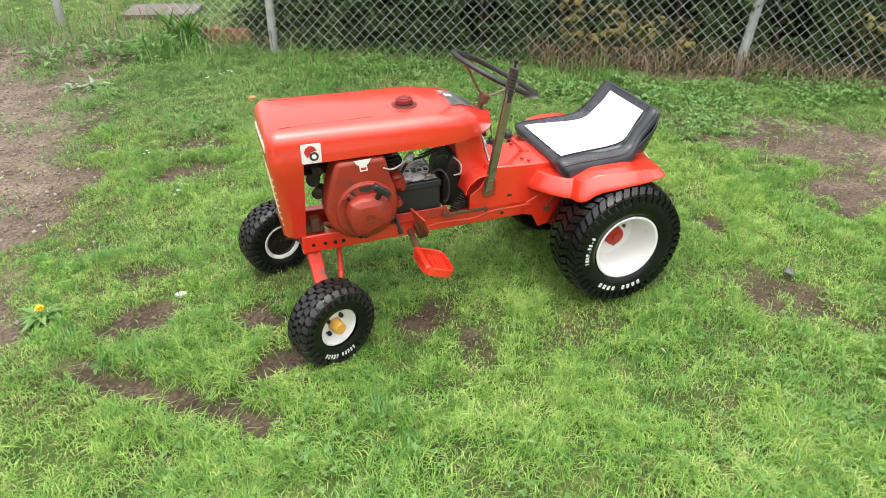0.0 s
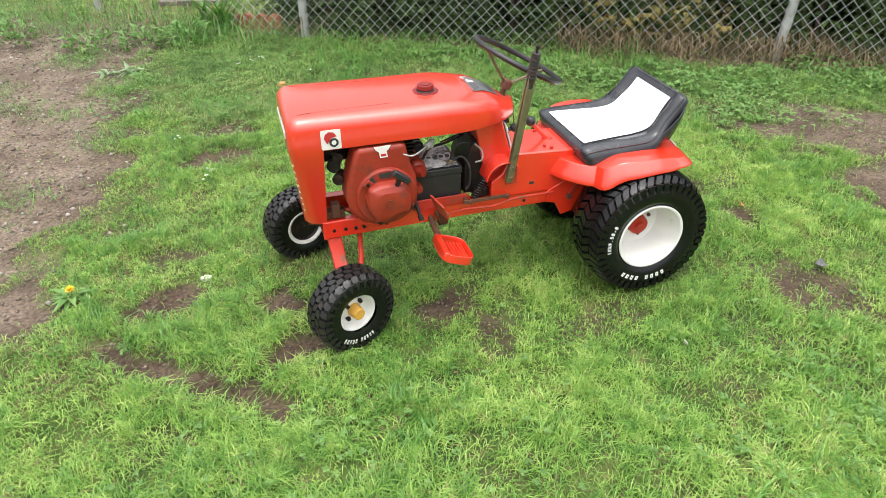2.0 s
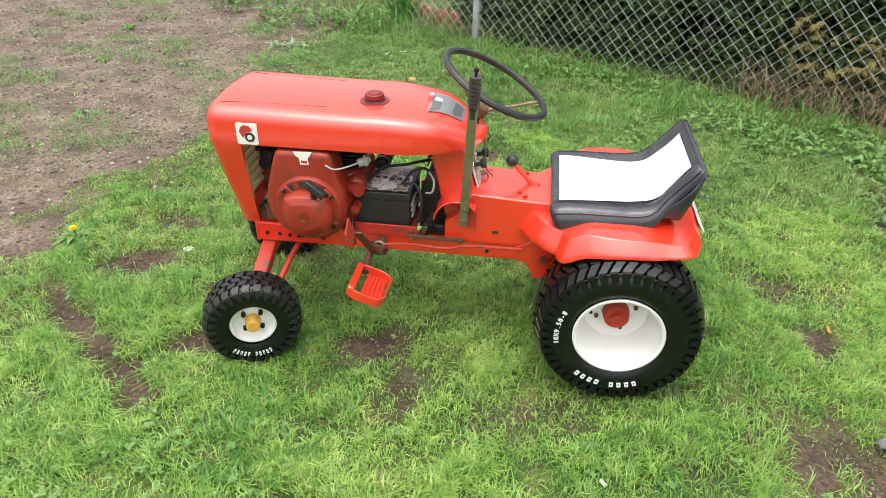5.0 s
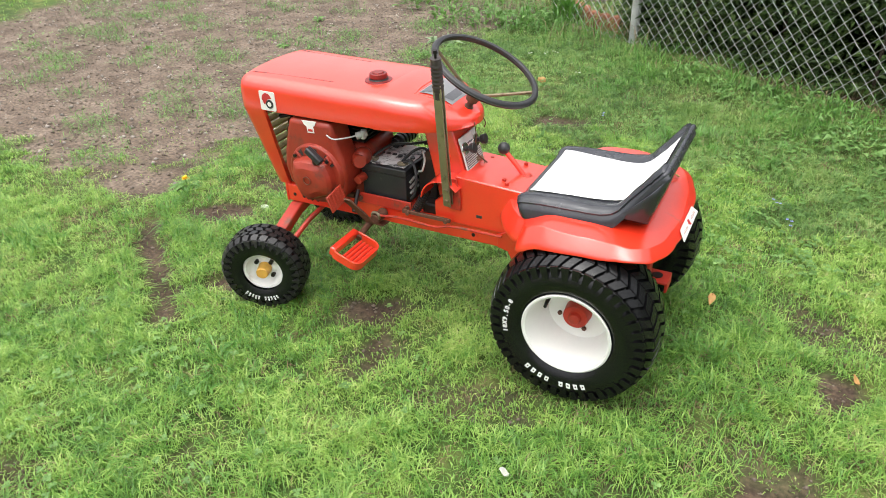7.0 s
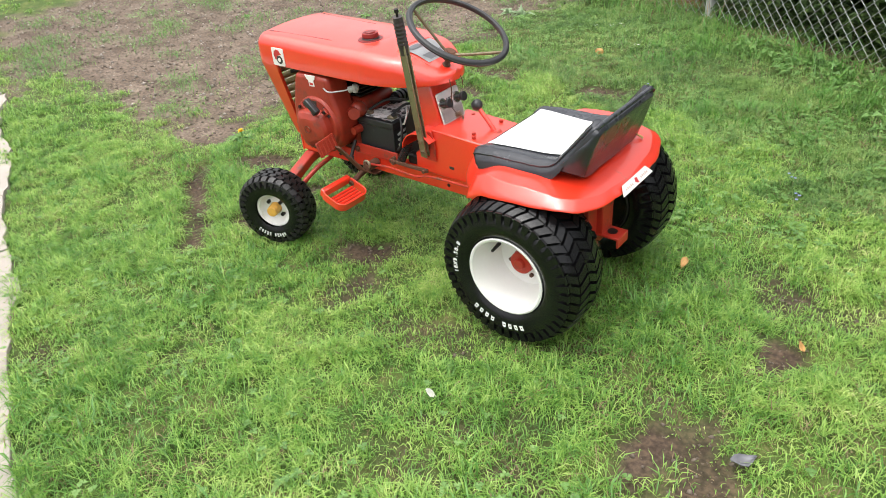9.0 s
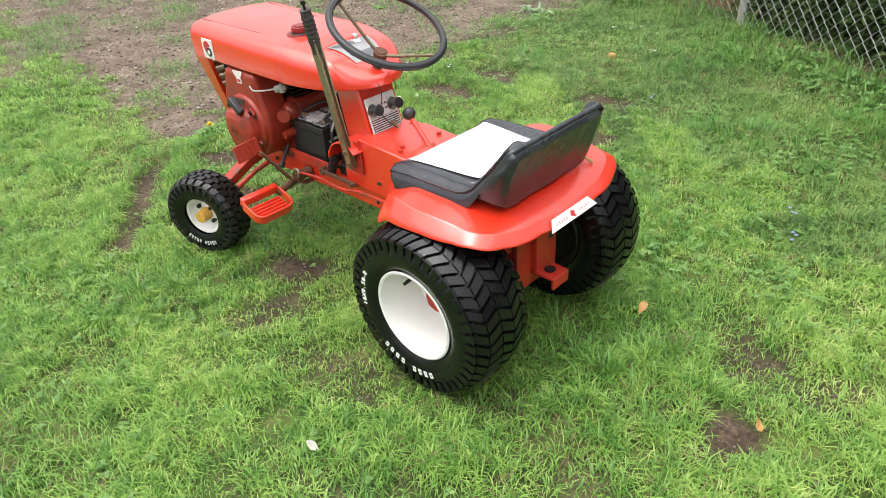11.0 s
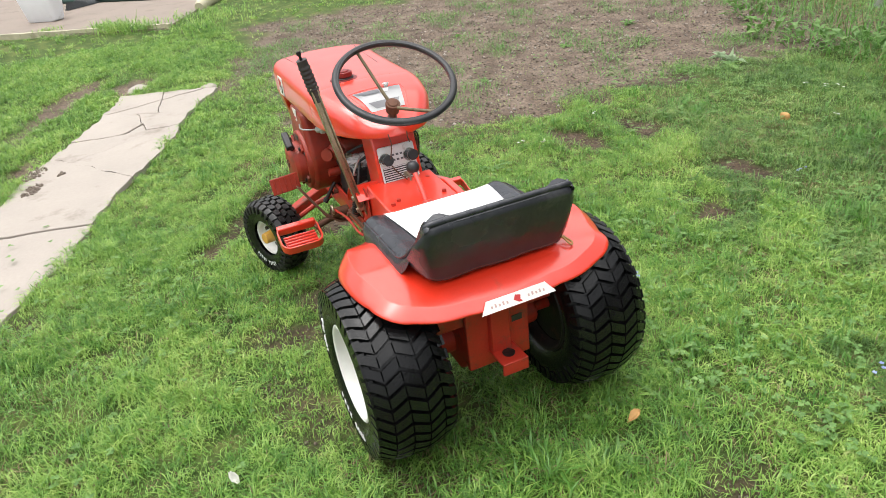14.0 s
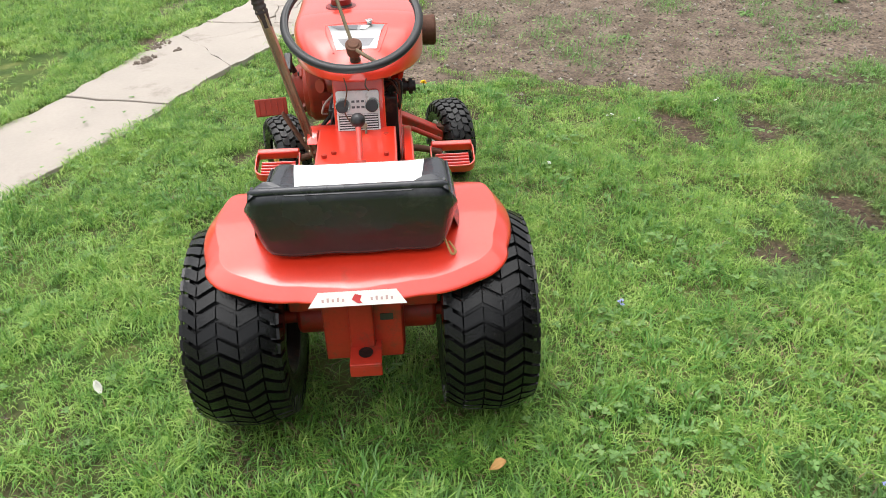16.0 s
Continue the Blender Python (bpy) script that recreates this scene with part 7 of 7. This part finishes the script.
CL += [clover_patch(rcl.uniform(-0.6, 1.3), rcl.uniform(2.6, 4.4), rcl.uniform(0.03, 0.08), rcl.randint(25, 60), 80 + k, (0.01, 0.016)) for k in range(16)]
CL += [clover_patch(rcl.uniform(0.2, 2.2), rcl.uniform(0.7, 1.5), rcl.uniform(0.02, 0.05), rcl.randint(15, 40), 110 + k, (0.009, 0.015)) for k in range(9)]
leaf_soup("clover", np.concatenate(CL), WEED, None, "small round clover leaves growing among the grass", "clover", "stuff")


# ground ivy and nettles at the fence foot
for k, (s, o) in enumerate(((1.75, -0.5), (2.05, -0.62), (2.3, -0.48), (2.55, -0.6), (2.8, -0.42), (3.35, -0.35), (3.65, -0.28), (3.95, -0.35), (4.2, -0.25), (1.4, -0.3), (1.1, -0.35), (0.7, -0.3), (3.2, -0.15))):
    x, y = fence_at(s, o)
    leafy_clump("ground_ivy", x, y, 150, 0.17, 0.09, 0.034, WEED, "low leafy green ground ivy near the fence", "weed", 300 + k, 0.3, 0.75, "ground ivy")
for k, (x, y) in enumerate(((2.42, 2.86), (2.6, 2.84), (2.62, 3.0), (2.78, 3.05), (2.46, 3.02), (3.18, 2.98), (3.36, 3.1), (3.52, 3.0), (3.6, 3.2), (2.9, 3.1), (3.06, 3.14))):
    leafy_clump("ground_ivy", x, y, 110, 0.15, 0.05, 0.026, WEED, "low leafy green ground ivy beside bare soil", "weed", 360 + k, 0.3, 0.8, "ground ivy")
for k, (s, o) in enumerate(((-0.75, -0.25), (-0.95, -0.4), (-1.3, -0.5), (-1.9, -0.45), (-2.3, -0.2))):
    x, y = fence_at(s, o)
    leafy_clump("broad_weed", x, y, 60, 0.14, 0.16, 0.08, WEED, "leafy green weed by the fence gap", "weed", 330 + k, 0.8, 0.4, "weeds by the gap")


def iris_tuft(x, y, seed):
    r = np.random.default_rng(seed)
    n = 26
    a = r.random(n) * 6.283
    D = unit(np.stack([np.cos(a) * 0.4, np.sin(a) * 0.4, np.ones(n)], -1))
    U = unit(np.stack([np.cos(a), np.sin(a), np.zeros(n)], -1) * -1)
    U = unit(U - D * (U * D).sum(-1, keepdims=True))
    L = r.uniform(0.16, 0.34, n)
    P = np.stack([r.normal(0, 0.03, n), r.normal(0, 0.03, n), np.zeros(n)], -1)
    ob = leaf_soup("bulb_leaves", leaf_rows(P, D, U, L, L * 0.09, 0.3, 0.15), COARSE, None, "upright strappy green bulb leaves", "plant")
    ob.location = (x, y, SOIL)


iris_tuft(-0.02, 5.28, 4)
iris_tuft(0.08, 5.22, 5)


def yellow_shrub(s, off, seed, tall):
    x, y = fence_at(s, off)
    sh = thing("yellowing_shrub", (x, y, SOIL), "small shrub with yellowing and russet lobed leaves", "shrub", "yellowing shrubs at the fence")
    rp, r = random.Random(seed), np.random.default_rng(seed)
    Vs = []
    for k in range(7):
        a = rp.random() * 6.28
        top = Vector((0.16 * math.cos(a), 0.16 * math.sin(a), tall * rp.uniform(0.6, 1.0)))
        bm = bmesh.new()
        pts = curve([(0.02 * math.cos(a), 0.02 * math.sin(a), -0.02), (top.x * 0.4, top.y * 0.4, top.z * 0.55), top], 4)
        tube(bm, pts, 0.0035, 6)
        part("stem", bm, BARK, sh)
        for p in pts[3:]:
            for q in range(4):
                aa = rp.random() * 6.28
                base = np.array(p) + np.array([0.05 * math.cos(aa), 0.05 * math.sin(aa), rp.uniform(-0.02, 0.03)])
                for lobe in (-0.7, -0.35, 0, 0.35, 0.7):
                    Vs.append((base, (math.cos(aa + lobe), math.sin(aa + lobe), -0.35), rp.uniform(0.035, 0.055) * (1 - 0.25 * abs(lobe))))
    P = np.array([v[0] for v in Vs])
    D = unit(np.array([v[1] for v in Vs]))
    U = unit(np.array([0, 0, 1.0]) + r.normal(0, 0.2, P.shape))
    U = unit(U - D * (U * D).sum(-1, keepdims=True))
    L = np.array([v[2] for v in Vs])
    leaf_soup("foliage", leaf_rows(P, D, U, L, L * 0.3), AUTUMN, sh)


for k, (s, o, tall) in enumerate(((2.12, 0.12, 0.3), (2.35, 0.1, 0.42), (2.55, 0.1, 0.3), (2.0, 0.15, 0.45), (4.0, 0.1, 0.3), (3.75, 0.16, 0.4))):
    yellow_shrub(s, o, 400 + k, tall)
# bare canes
for k, (s, o) in enumerate(((3.72, 0.06), (3.78, 0.1), (3.66, 0.12), (3.85, 0.06), (2.3, 0.08), (1.9, 0.1))):
    bm = bmesh.new()
    tube(bm, curve([(0, 0, -0.03), (0.02 * math.sin(k), 0.01, 0.4), (0.05 * math.cos(k), 0.02, 0.9), (0.12 * math.cos(k * 2), 0.0, 1.25)], 4), 0.0045, 6)
    c = tagged(new("bare_cane", mesh_of(bm, "bare_cane", BARK)), "thin dry upright cane behind the fence wire", "cane", "bare canes")
    x, y = fence_at(s, o)
    c.location = (x, y, SOIL)

# paving slab and scalloped edging in the gap
bm = bmesh.new()
prism(bm, round_rect(-0.27, 0.27, -0.18, 0.18, 0.03), "z", -0.02, 0.035)
slab = tagged(new("paving_slab", mesh_of(bm, "paving_slab", STONE)), "grey-brown weathered paving slab in the fence gap", "slab")
slab.location, slab.rotation_euler = (-0.1, 6.22, SOIL), (0, 0, radians(-15))


def scallop_edging(x, y, turn):
    e = thing("edging_block", (x, y, SOIL), "scalloped terracotta garden edging block beside the fence", "edging", "scalloped edging")
    e.rotation_euler = (0, 0, radians(turn))
    poly = [(-0.15, -0.03), (0.15, -0.03)]
    for c in (0.1, 0, -0.1):
        poly += arc(c, 0.06, 0.05, 0, 180, 8)
    bm = bmesh.new()
    prism(bm, poly, "y", -0.025, 0.025)
    part("block", bm, BRICKRED, e, bevel=0.006)


scallop_edging(0.32, 5.2, -28)
scallop_edging(0.07, 5.46, -50)


def small_leaf(x, y, size, mat, seed, name, label):
    bm = bmesh.new()
    rp = random.Random(seed)
    pts = []
    for i in range(5):
        f = i / 4
        w = size * 0.32 * math.sin(math.pi * min(0.97, f + 0.06))
        pts.append([((f - 0.5) * size, v * w, 0.006 * abs(v) + 0.01 * math.sin(f * 3 + seed)) for v in (-1, -0.5, 0, 0.5, 1)])
    rings(bm, pts, closed=False, cap=False)
    ob = tagged(new(name, mesh_of(bm, name, mat, 60)), label, "leaf")
    so = ob.modifiers.new("thickness", "SOLIDIFY")
    so.thickness = 0.0012
    ob.location = (x, y, float(ground_z(np.array([x]), np.array([y]))[0]) + 0.028)
    ob.rotation_euler = (rp.uniform(-0.3, 0.3), rp.uniform(-0.3, 0.3), rp.random() * 6.28)


small_leaf(1.516, 2.238, 0.036, DEADLEAF, 1, "fallen_leaf", "curled orange-brown dead leaf on the grass")
small_leaf(1.224, 1.396, 0.03, PALELEAF, 2, "fallen_leaf", "pale whitish dry leaf lying on the grass")
small_leaf(-0.08, 3.0, 0.05, PALELEAF, 3, "fallen_leaf", "pale dry leaf on bare soil")
small_leaf(1.9, 2.05, 0.025, DEADLEAF, 4, "fallen_leaf", "brown dead leaf on the lawn")


def tiny_flower(x, y, mat, n, seed, name, label):
    """A few small blossoms on short stalks."""
    f = thing(name, (x, y, float(ground_z(np.array([x]), np.array([y]))[0])), label, "flower")
    rp = random.Random(seed)
    for k in range(n):
        bm = bmesh.new()
        px, py, h = rp.gauss(0, 0.012), rp.gauss(0, 0.012), rp.uniform(0.035, 0.05)
        tube(bm, [(px, py, 0), (px, py, h)], 0.0008, 5)
        part("stalk", bm, WEED, f)
        bm = bmesh.new()
        for j in range(5):
            a = 2 * math.pi * j / 5
            q = [(px + 0.0055 * math.cos(a + e) * g, py + 0.0055 * math.sin(a + e) * g, h + 0.002 * g) for e, g in ((0, 0.1), (0.5, 0.8), (0, 1.15), (-0.5, 0.8))]
            bm.faces.new([bm.verts.new(p) for p in q])
        part("blossom", bm, mat, f)


for k, (x, y) in enumerate(((0.8, 3.56), (1.06, 2.62), (1.62, 2.95), (1.68, 2.8))):
    tiny_flower(x, y, PETAL_B, 3, 500 + k, "violet", "tiny pale blue violet in the lawn")
for k, (x, y) in enumerate(((-0.22, 3.38), (0.2, 4.4), (0.26, 4.42), (0.12, 4.35), (0.5, 4.1), (-0.1, 2.9), (0.29, 2.6))):
    tiny_flower(x, y, PETAL_W, 3, 530 + k, "daisy", "tiny white flower in the lawn")
# silvery litter by the puddle
small_leaf(1.9, 1.62, 0.06, GREY_PAINT, 9, "foil_scrap", "crumpled grey plastic scrap on wet soil")

rf = np.random.default_rng(77)
FW = []
for k in range(26):
    cx, cy = rf.uniform(-4.2, -0.6), rf.uniform(2.2, 5.8)
    FW.append(clover_patch(cx, cy, rf.uniform(0.03, 0.12), int(rf.uniform(15, 60)), 700 + k))
leaf_soup("field_weeds", np.concatenate(FW), WEED, None, "small green seedlings sprouting on the bare soil", "weed", "stuff")


def field_tuft(k):
    cx, cy = rf.uniform(-4.0, -0.55), rf.uniform(2.15, 5.6)
    V = blades(420, 0, 1, 0, 1, 800 + k, (0.025, 0.065), (0.002, 0.0042), flat=1.9)[:120]
    n = len(V)
    x, y = rf.normal(cx, 0.09, n), rf.normal(cy, 0.07, n)
    return V + (np.stack([x, y, ground_z(x, y)], -1) - V[:, 0])[:, None]


grass_object("field_grass", np.concatenate([field_tuft(k) for k in range(75)]), COARSE, "small grass tufts growing on the bare soil")

# ---- the yard beyond the lawn ----
bm = bmesh.new()
prism(bm, [(-6.55, -0.1), (-5.0, 1.83), (-6.9, 2.76), (-12.0, 5.2), (-14.0, 5.2), (-14.0, -6.0), (-11.0, -6.0)], "z", -0.12, 0.0)
tagged(new("pavement", mesh_of(bm, "pavement", YARD_CONCRETE)), "pale pinkish concrete yard beyond the lawn", "pavement", kind="structure")


def edging_board(a, b, wide):
    a, b = Vector(a), Vector(b)
    bm = bmesh.new()
    n = (b - a).normalized().cross(Vector((0, 0, 1))) * wide / 2
    rings(bm, [[p + n * s + Vector((0, 0, z)) for s, z in ((-1, -0.06), (1, -0.06), (1, 0.028 + 0.006 * (k % 2)), (-1, 0.03))] for k, p in enumerate([a.lerp(b, i / 8) for i in range(9)])])
    return tagged(new("edging_board", mesh_of(bm, "edging_board", TIMBER, 20)), "pale weathered timber edging board between lawn and yard", "edging board", "timber edging")


edging_board((-6.62, -0.22, 0), (-5.5, 1.26, 0), 0.045)
edging_board((-5.33, 1.5, 0), (-5.02, 1.88, 0), 0.04)
bm = bmesh.new()
stone_pts = [Vector((-5.88, 2.28, 0.02)), Vector((-6.2, 2.43, 0.035)), Vector((-6.55, 2.6, 0.04)), Vector((-6.95, 2.8, 0.02))]
tube(bm, curve(stone_pts, 4), [0.05, 0.07, 0.075, 0.08, 0.08, 0.078, 0.08, 0.085, 0.085, 0.08, 0.075, 0.07, 0.05], 9)
for v in bm.verts:
    v.co += Vector((vnoise(v.co.x * 9, v.co.y * 9, 3) - 0.5, 0, vnoise(v.co.y * 11, v.co.z * 11, 5) - 0.5)) * 0.03
tagged(new("pale_log", mesh_of(bm, "pale_log", TIMBER, 50)), "pale barkless log lying at the corner of the yard", "log")


def white_carrier():
    e = thing("plastic_carrier", (-6.95, 0.72, 0.0), "white plastic carrier with a square handle on the concrete", "carrier")
    e.rotation_euler = (0, 0, radians(52))
    bm = bmesh.new()
    rings(bm, [[(x * k, y * k, z) for x, y in round_rect(-0.23, 0.23, -0.12, 0.12, 0.05, 4)] for k, z in ((0.72, 0.0), (0.8, 0.015), (0.97, 0.22), (1.0, 0.27))])
    part("body", bm, PLASTIC_W, e, bevel=0.008)
    bm = bmesh.new()
    tube(bm, curve([(-0.17, 0, 0.26), (-0.19, 0.0, 0.36), (-0.16, 0.0, 0.42), (0.0, 0.0, 0.43), (0.13, 0.0, 0.42), (0.16, 0.0, 0.36), (0.15, 0.0, 0.26)], 4), 0.017, 8)
    part("handle", bm, PLASTIC_W, e)


white_carrier()


def green_frame():
    e = thing("metal_frame", (-7.9, 1.35, 0.0), "dark green folded metal tube frame lying on the concrete", "metal frame")
    for name, a, b, r in (("rail", (-8.45, 0.82, 0.03), (-7.18, 2.0, 0.03), 0.034), ("leg", (-7.9, 1.36, 0.06), (-9.1, 1.16, 0.42), 0.034), ("brace", (-7.85, 1.28, 0.07), (-8.75, 1.95, 0.07), 0.03)):
        bm = bmesh.new()
        cyl(bm, Vector(a) - e.location, Vector(b) - e.location, r, seg=12)
        part(name, bm, GREEN_TUBE, e, bevel=0.004)
    bm = bmesh.new()
    cyl(bm, Vector((-7.18, 2.0, 0.03)) - e.location, Vector((-7.13, 2.045, 0.03)) - e.location, 0.03, seg=12)
    part("end_cap", bm, PLASTIC_W, e, "white plastic end cap")


green_frame()
bm = bmesh.new()
rings(bm, [[Vector((-7.58, 0.92, 0)).lerp(Vector((-9.2, 2.55, 0)), u) + Vector((0.7, 0.7, 0)) * (w * (0.03 + 0.16 * u)) + Vector((0, 0, h * (0.04 + 0.05 * math.sin(9 * u + 2 * w)) + 0.004)) for w, h in ((-1, 0), (-0.5, 0.8), (0, 1.2), (0.4, 0.6), (0.8, 1), (1, 0))] for u in [i / 14 for i in range(15)]])
tagged(new("folded_sheeting", mesh_of(bm, "folded_sheeting", TARP, 60)), "dark grey folded plastic sheeting lying under the frame", "sheeting")
bm = bmesh.new()
coil = []
for i in range(150):
    a = i * 0.24
    coil.append((-10.6 + 0.45 * math.cos(a) * (1 + 0.12 * math.sin(i * 0.37)), 0.55 + 0.5 * math.sin(a) * (1 + 0.1 * math.sin(i * 0.23)), 0.02 + 0.0009 * i))
tube(bm, coil, 0.02, 6)
tagged(new("cable_coil", mesh_of(bm, "cable_coil", HOSE)), "loose coil of grey-brown cable on the concrete", "cable")
r_edge = np.random.default_rng(91)


def edge_tuft(x, y, n, seed, spread, length):
    V = blades(n * 3, 0, 1, 0, 1, seed, length, (0.004, 0.009), flat=0.9)[:n]
    n = len(V)
    px, py = r_edge.normal(x, spread, n), r_edge.normal(y, spread, n)
    return V + (np.stack([px, py, ground_z(px, py)], -1) - V[:, 0])[:, None]


grass_object("edge_grass", np.concatenate([edge_tuft(-5.42, 1.4, 500, 960, 0.1, (0.06, 0.14)), edge_tuft(-5.2, 1.62, 400, 961, 0.1, (0.06, 0.13)), edge_tuft(-5.75, 1.3, 250, 962, 0.09, (0.04, 0.1)),
                                           edge_tuft(-4.7, 2.1, 500, 963, 0.14, (0.05, 0.11)), edge_tuft(-6.1, 0.75, 150, 964, 0.08, (0.04, 0.09)), edge_tuft(-5.3, 2.3, 500, 965, 0.2, (0.05, 0.1))]), GRASS, "longer green grass along the yard's timber edging")


def crumbs_at(x, y, n, spread, seed, name, label):
    """A low heap of soil crumbs as one object."""
    r = random.Random(seed)
    bm = bmesh.new()
    for k in range(n):
        a, q = r.random() * 6.28, spread * r.random() ** 0.7
        s = r.uniform(0.004, 0.013)
        bmesh.ops.create_icosphere(bm, subdivisions=1, radius=s, matrix=Matrix.Translation((q * math.cos(a), q * 0.5 * math.sin(a), s * 0.3)) @ Matrix.Rotation(r.random() * 3, 4, (1, 1, 0)) @ Matrix.Diagonal((1, r.uniform(0.6, 1), r.uniform(0.4, 0.7), 1)))
    ob = tagged(new(name, mesh_of(bm, name, CLOD)), label, "soil")
    ob.location, ob.rotation_euler = (x, y, SOIL + 0.022), (0, 0, radians(-23))


crumbs_at(-1.06, 0.87, 70, 0.075, 31, "soil_heap", "dark soil crumbs dropped on the concrete path")
crumbs_at(-1.3, 0.87, 60, 0.09, 32, "soil_heap", "dark soil crumbs dropped on the concrete path")
crumbs_at(-1.2, 0.99, 16, 0.03, 33, "soil_heap", "dark soil crumbs dropped on the concrete path")
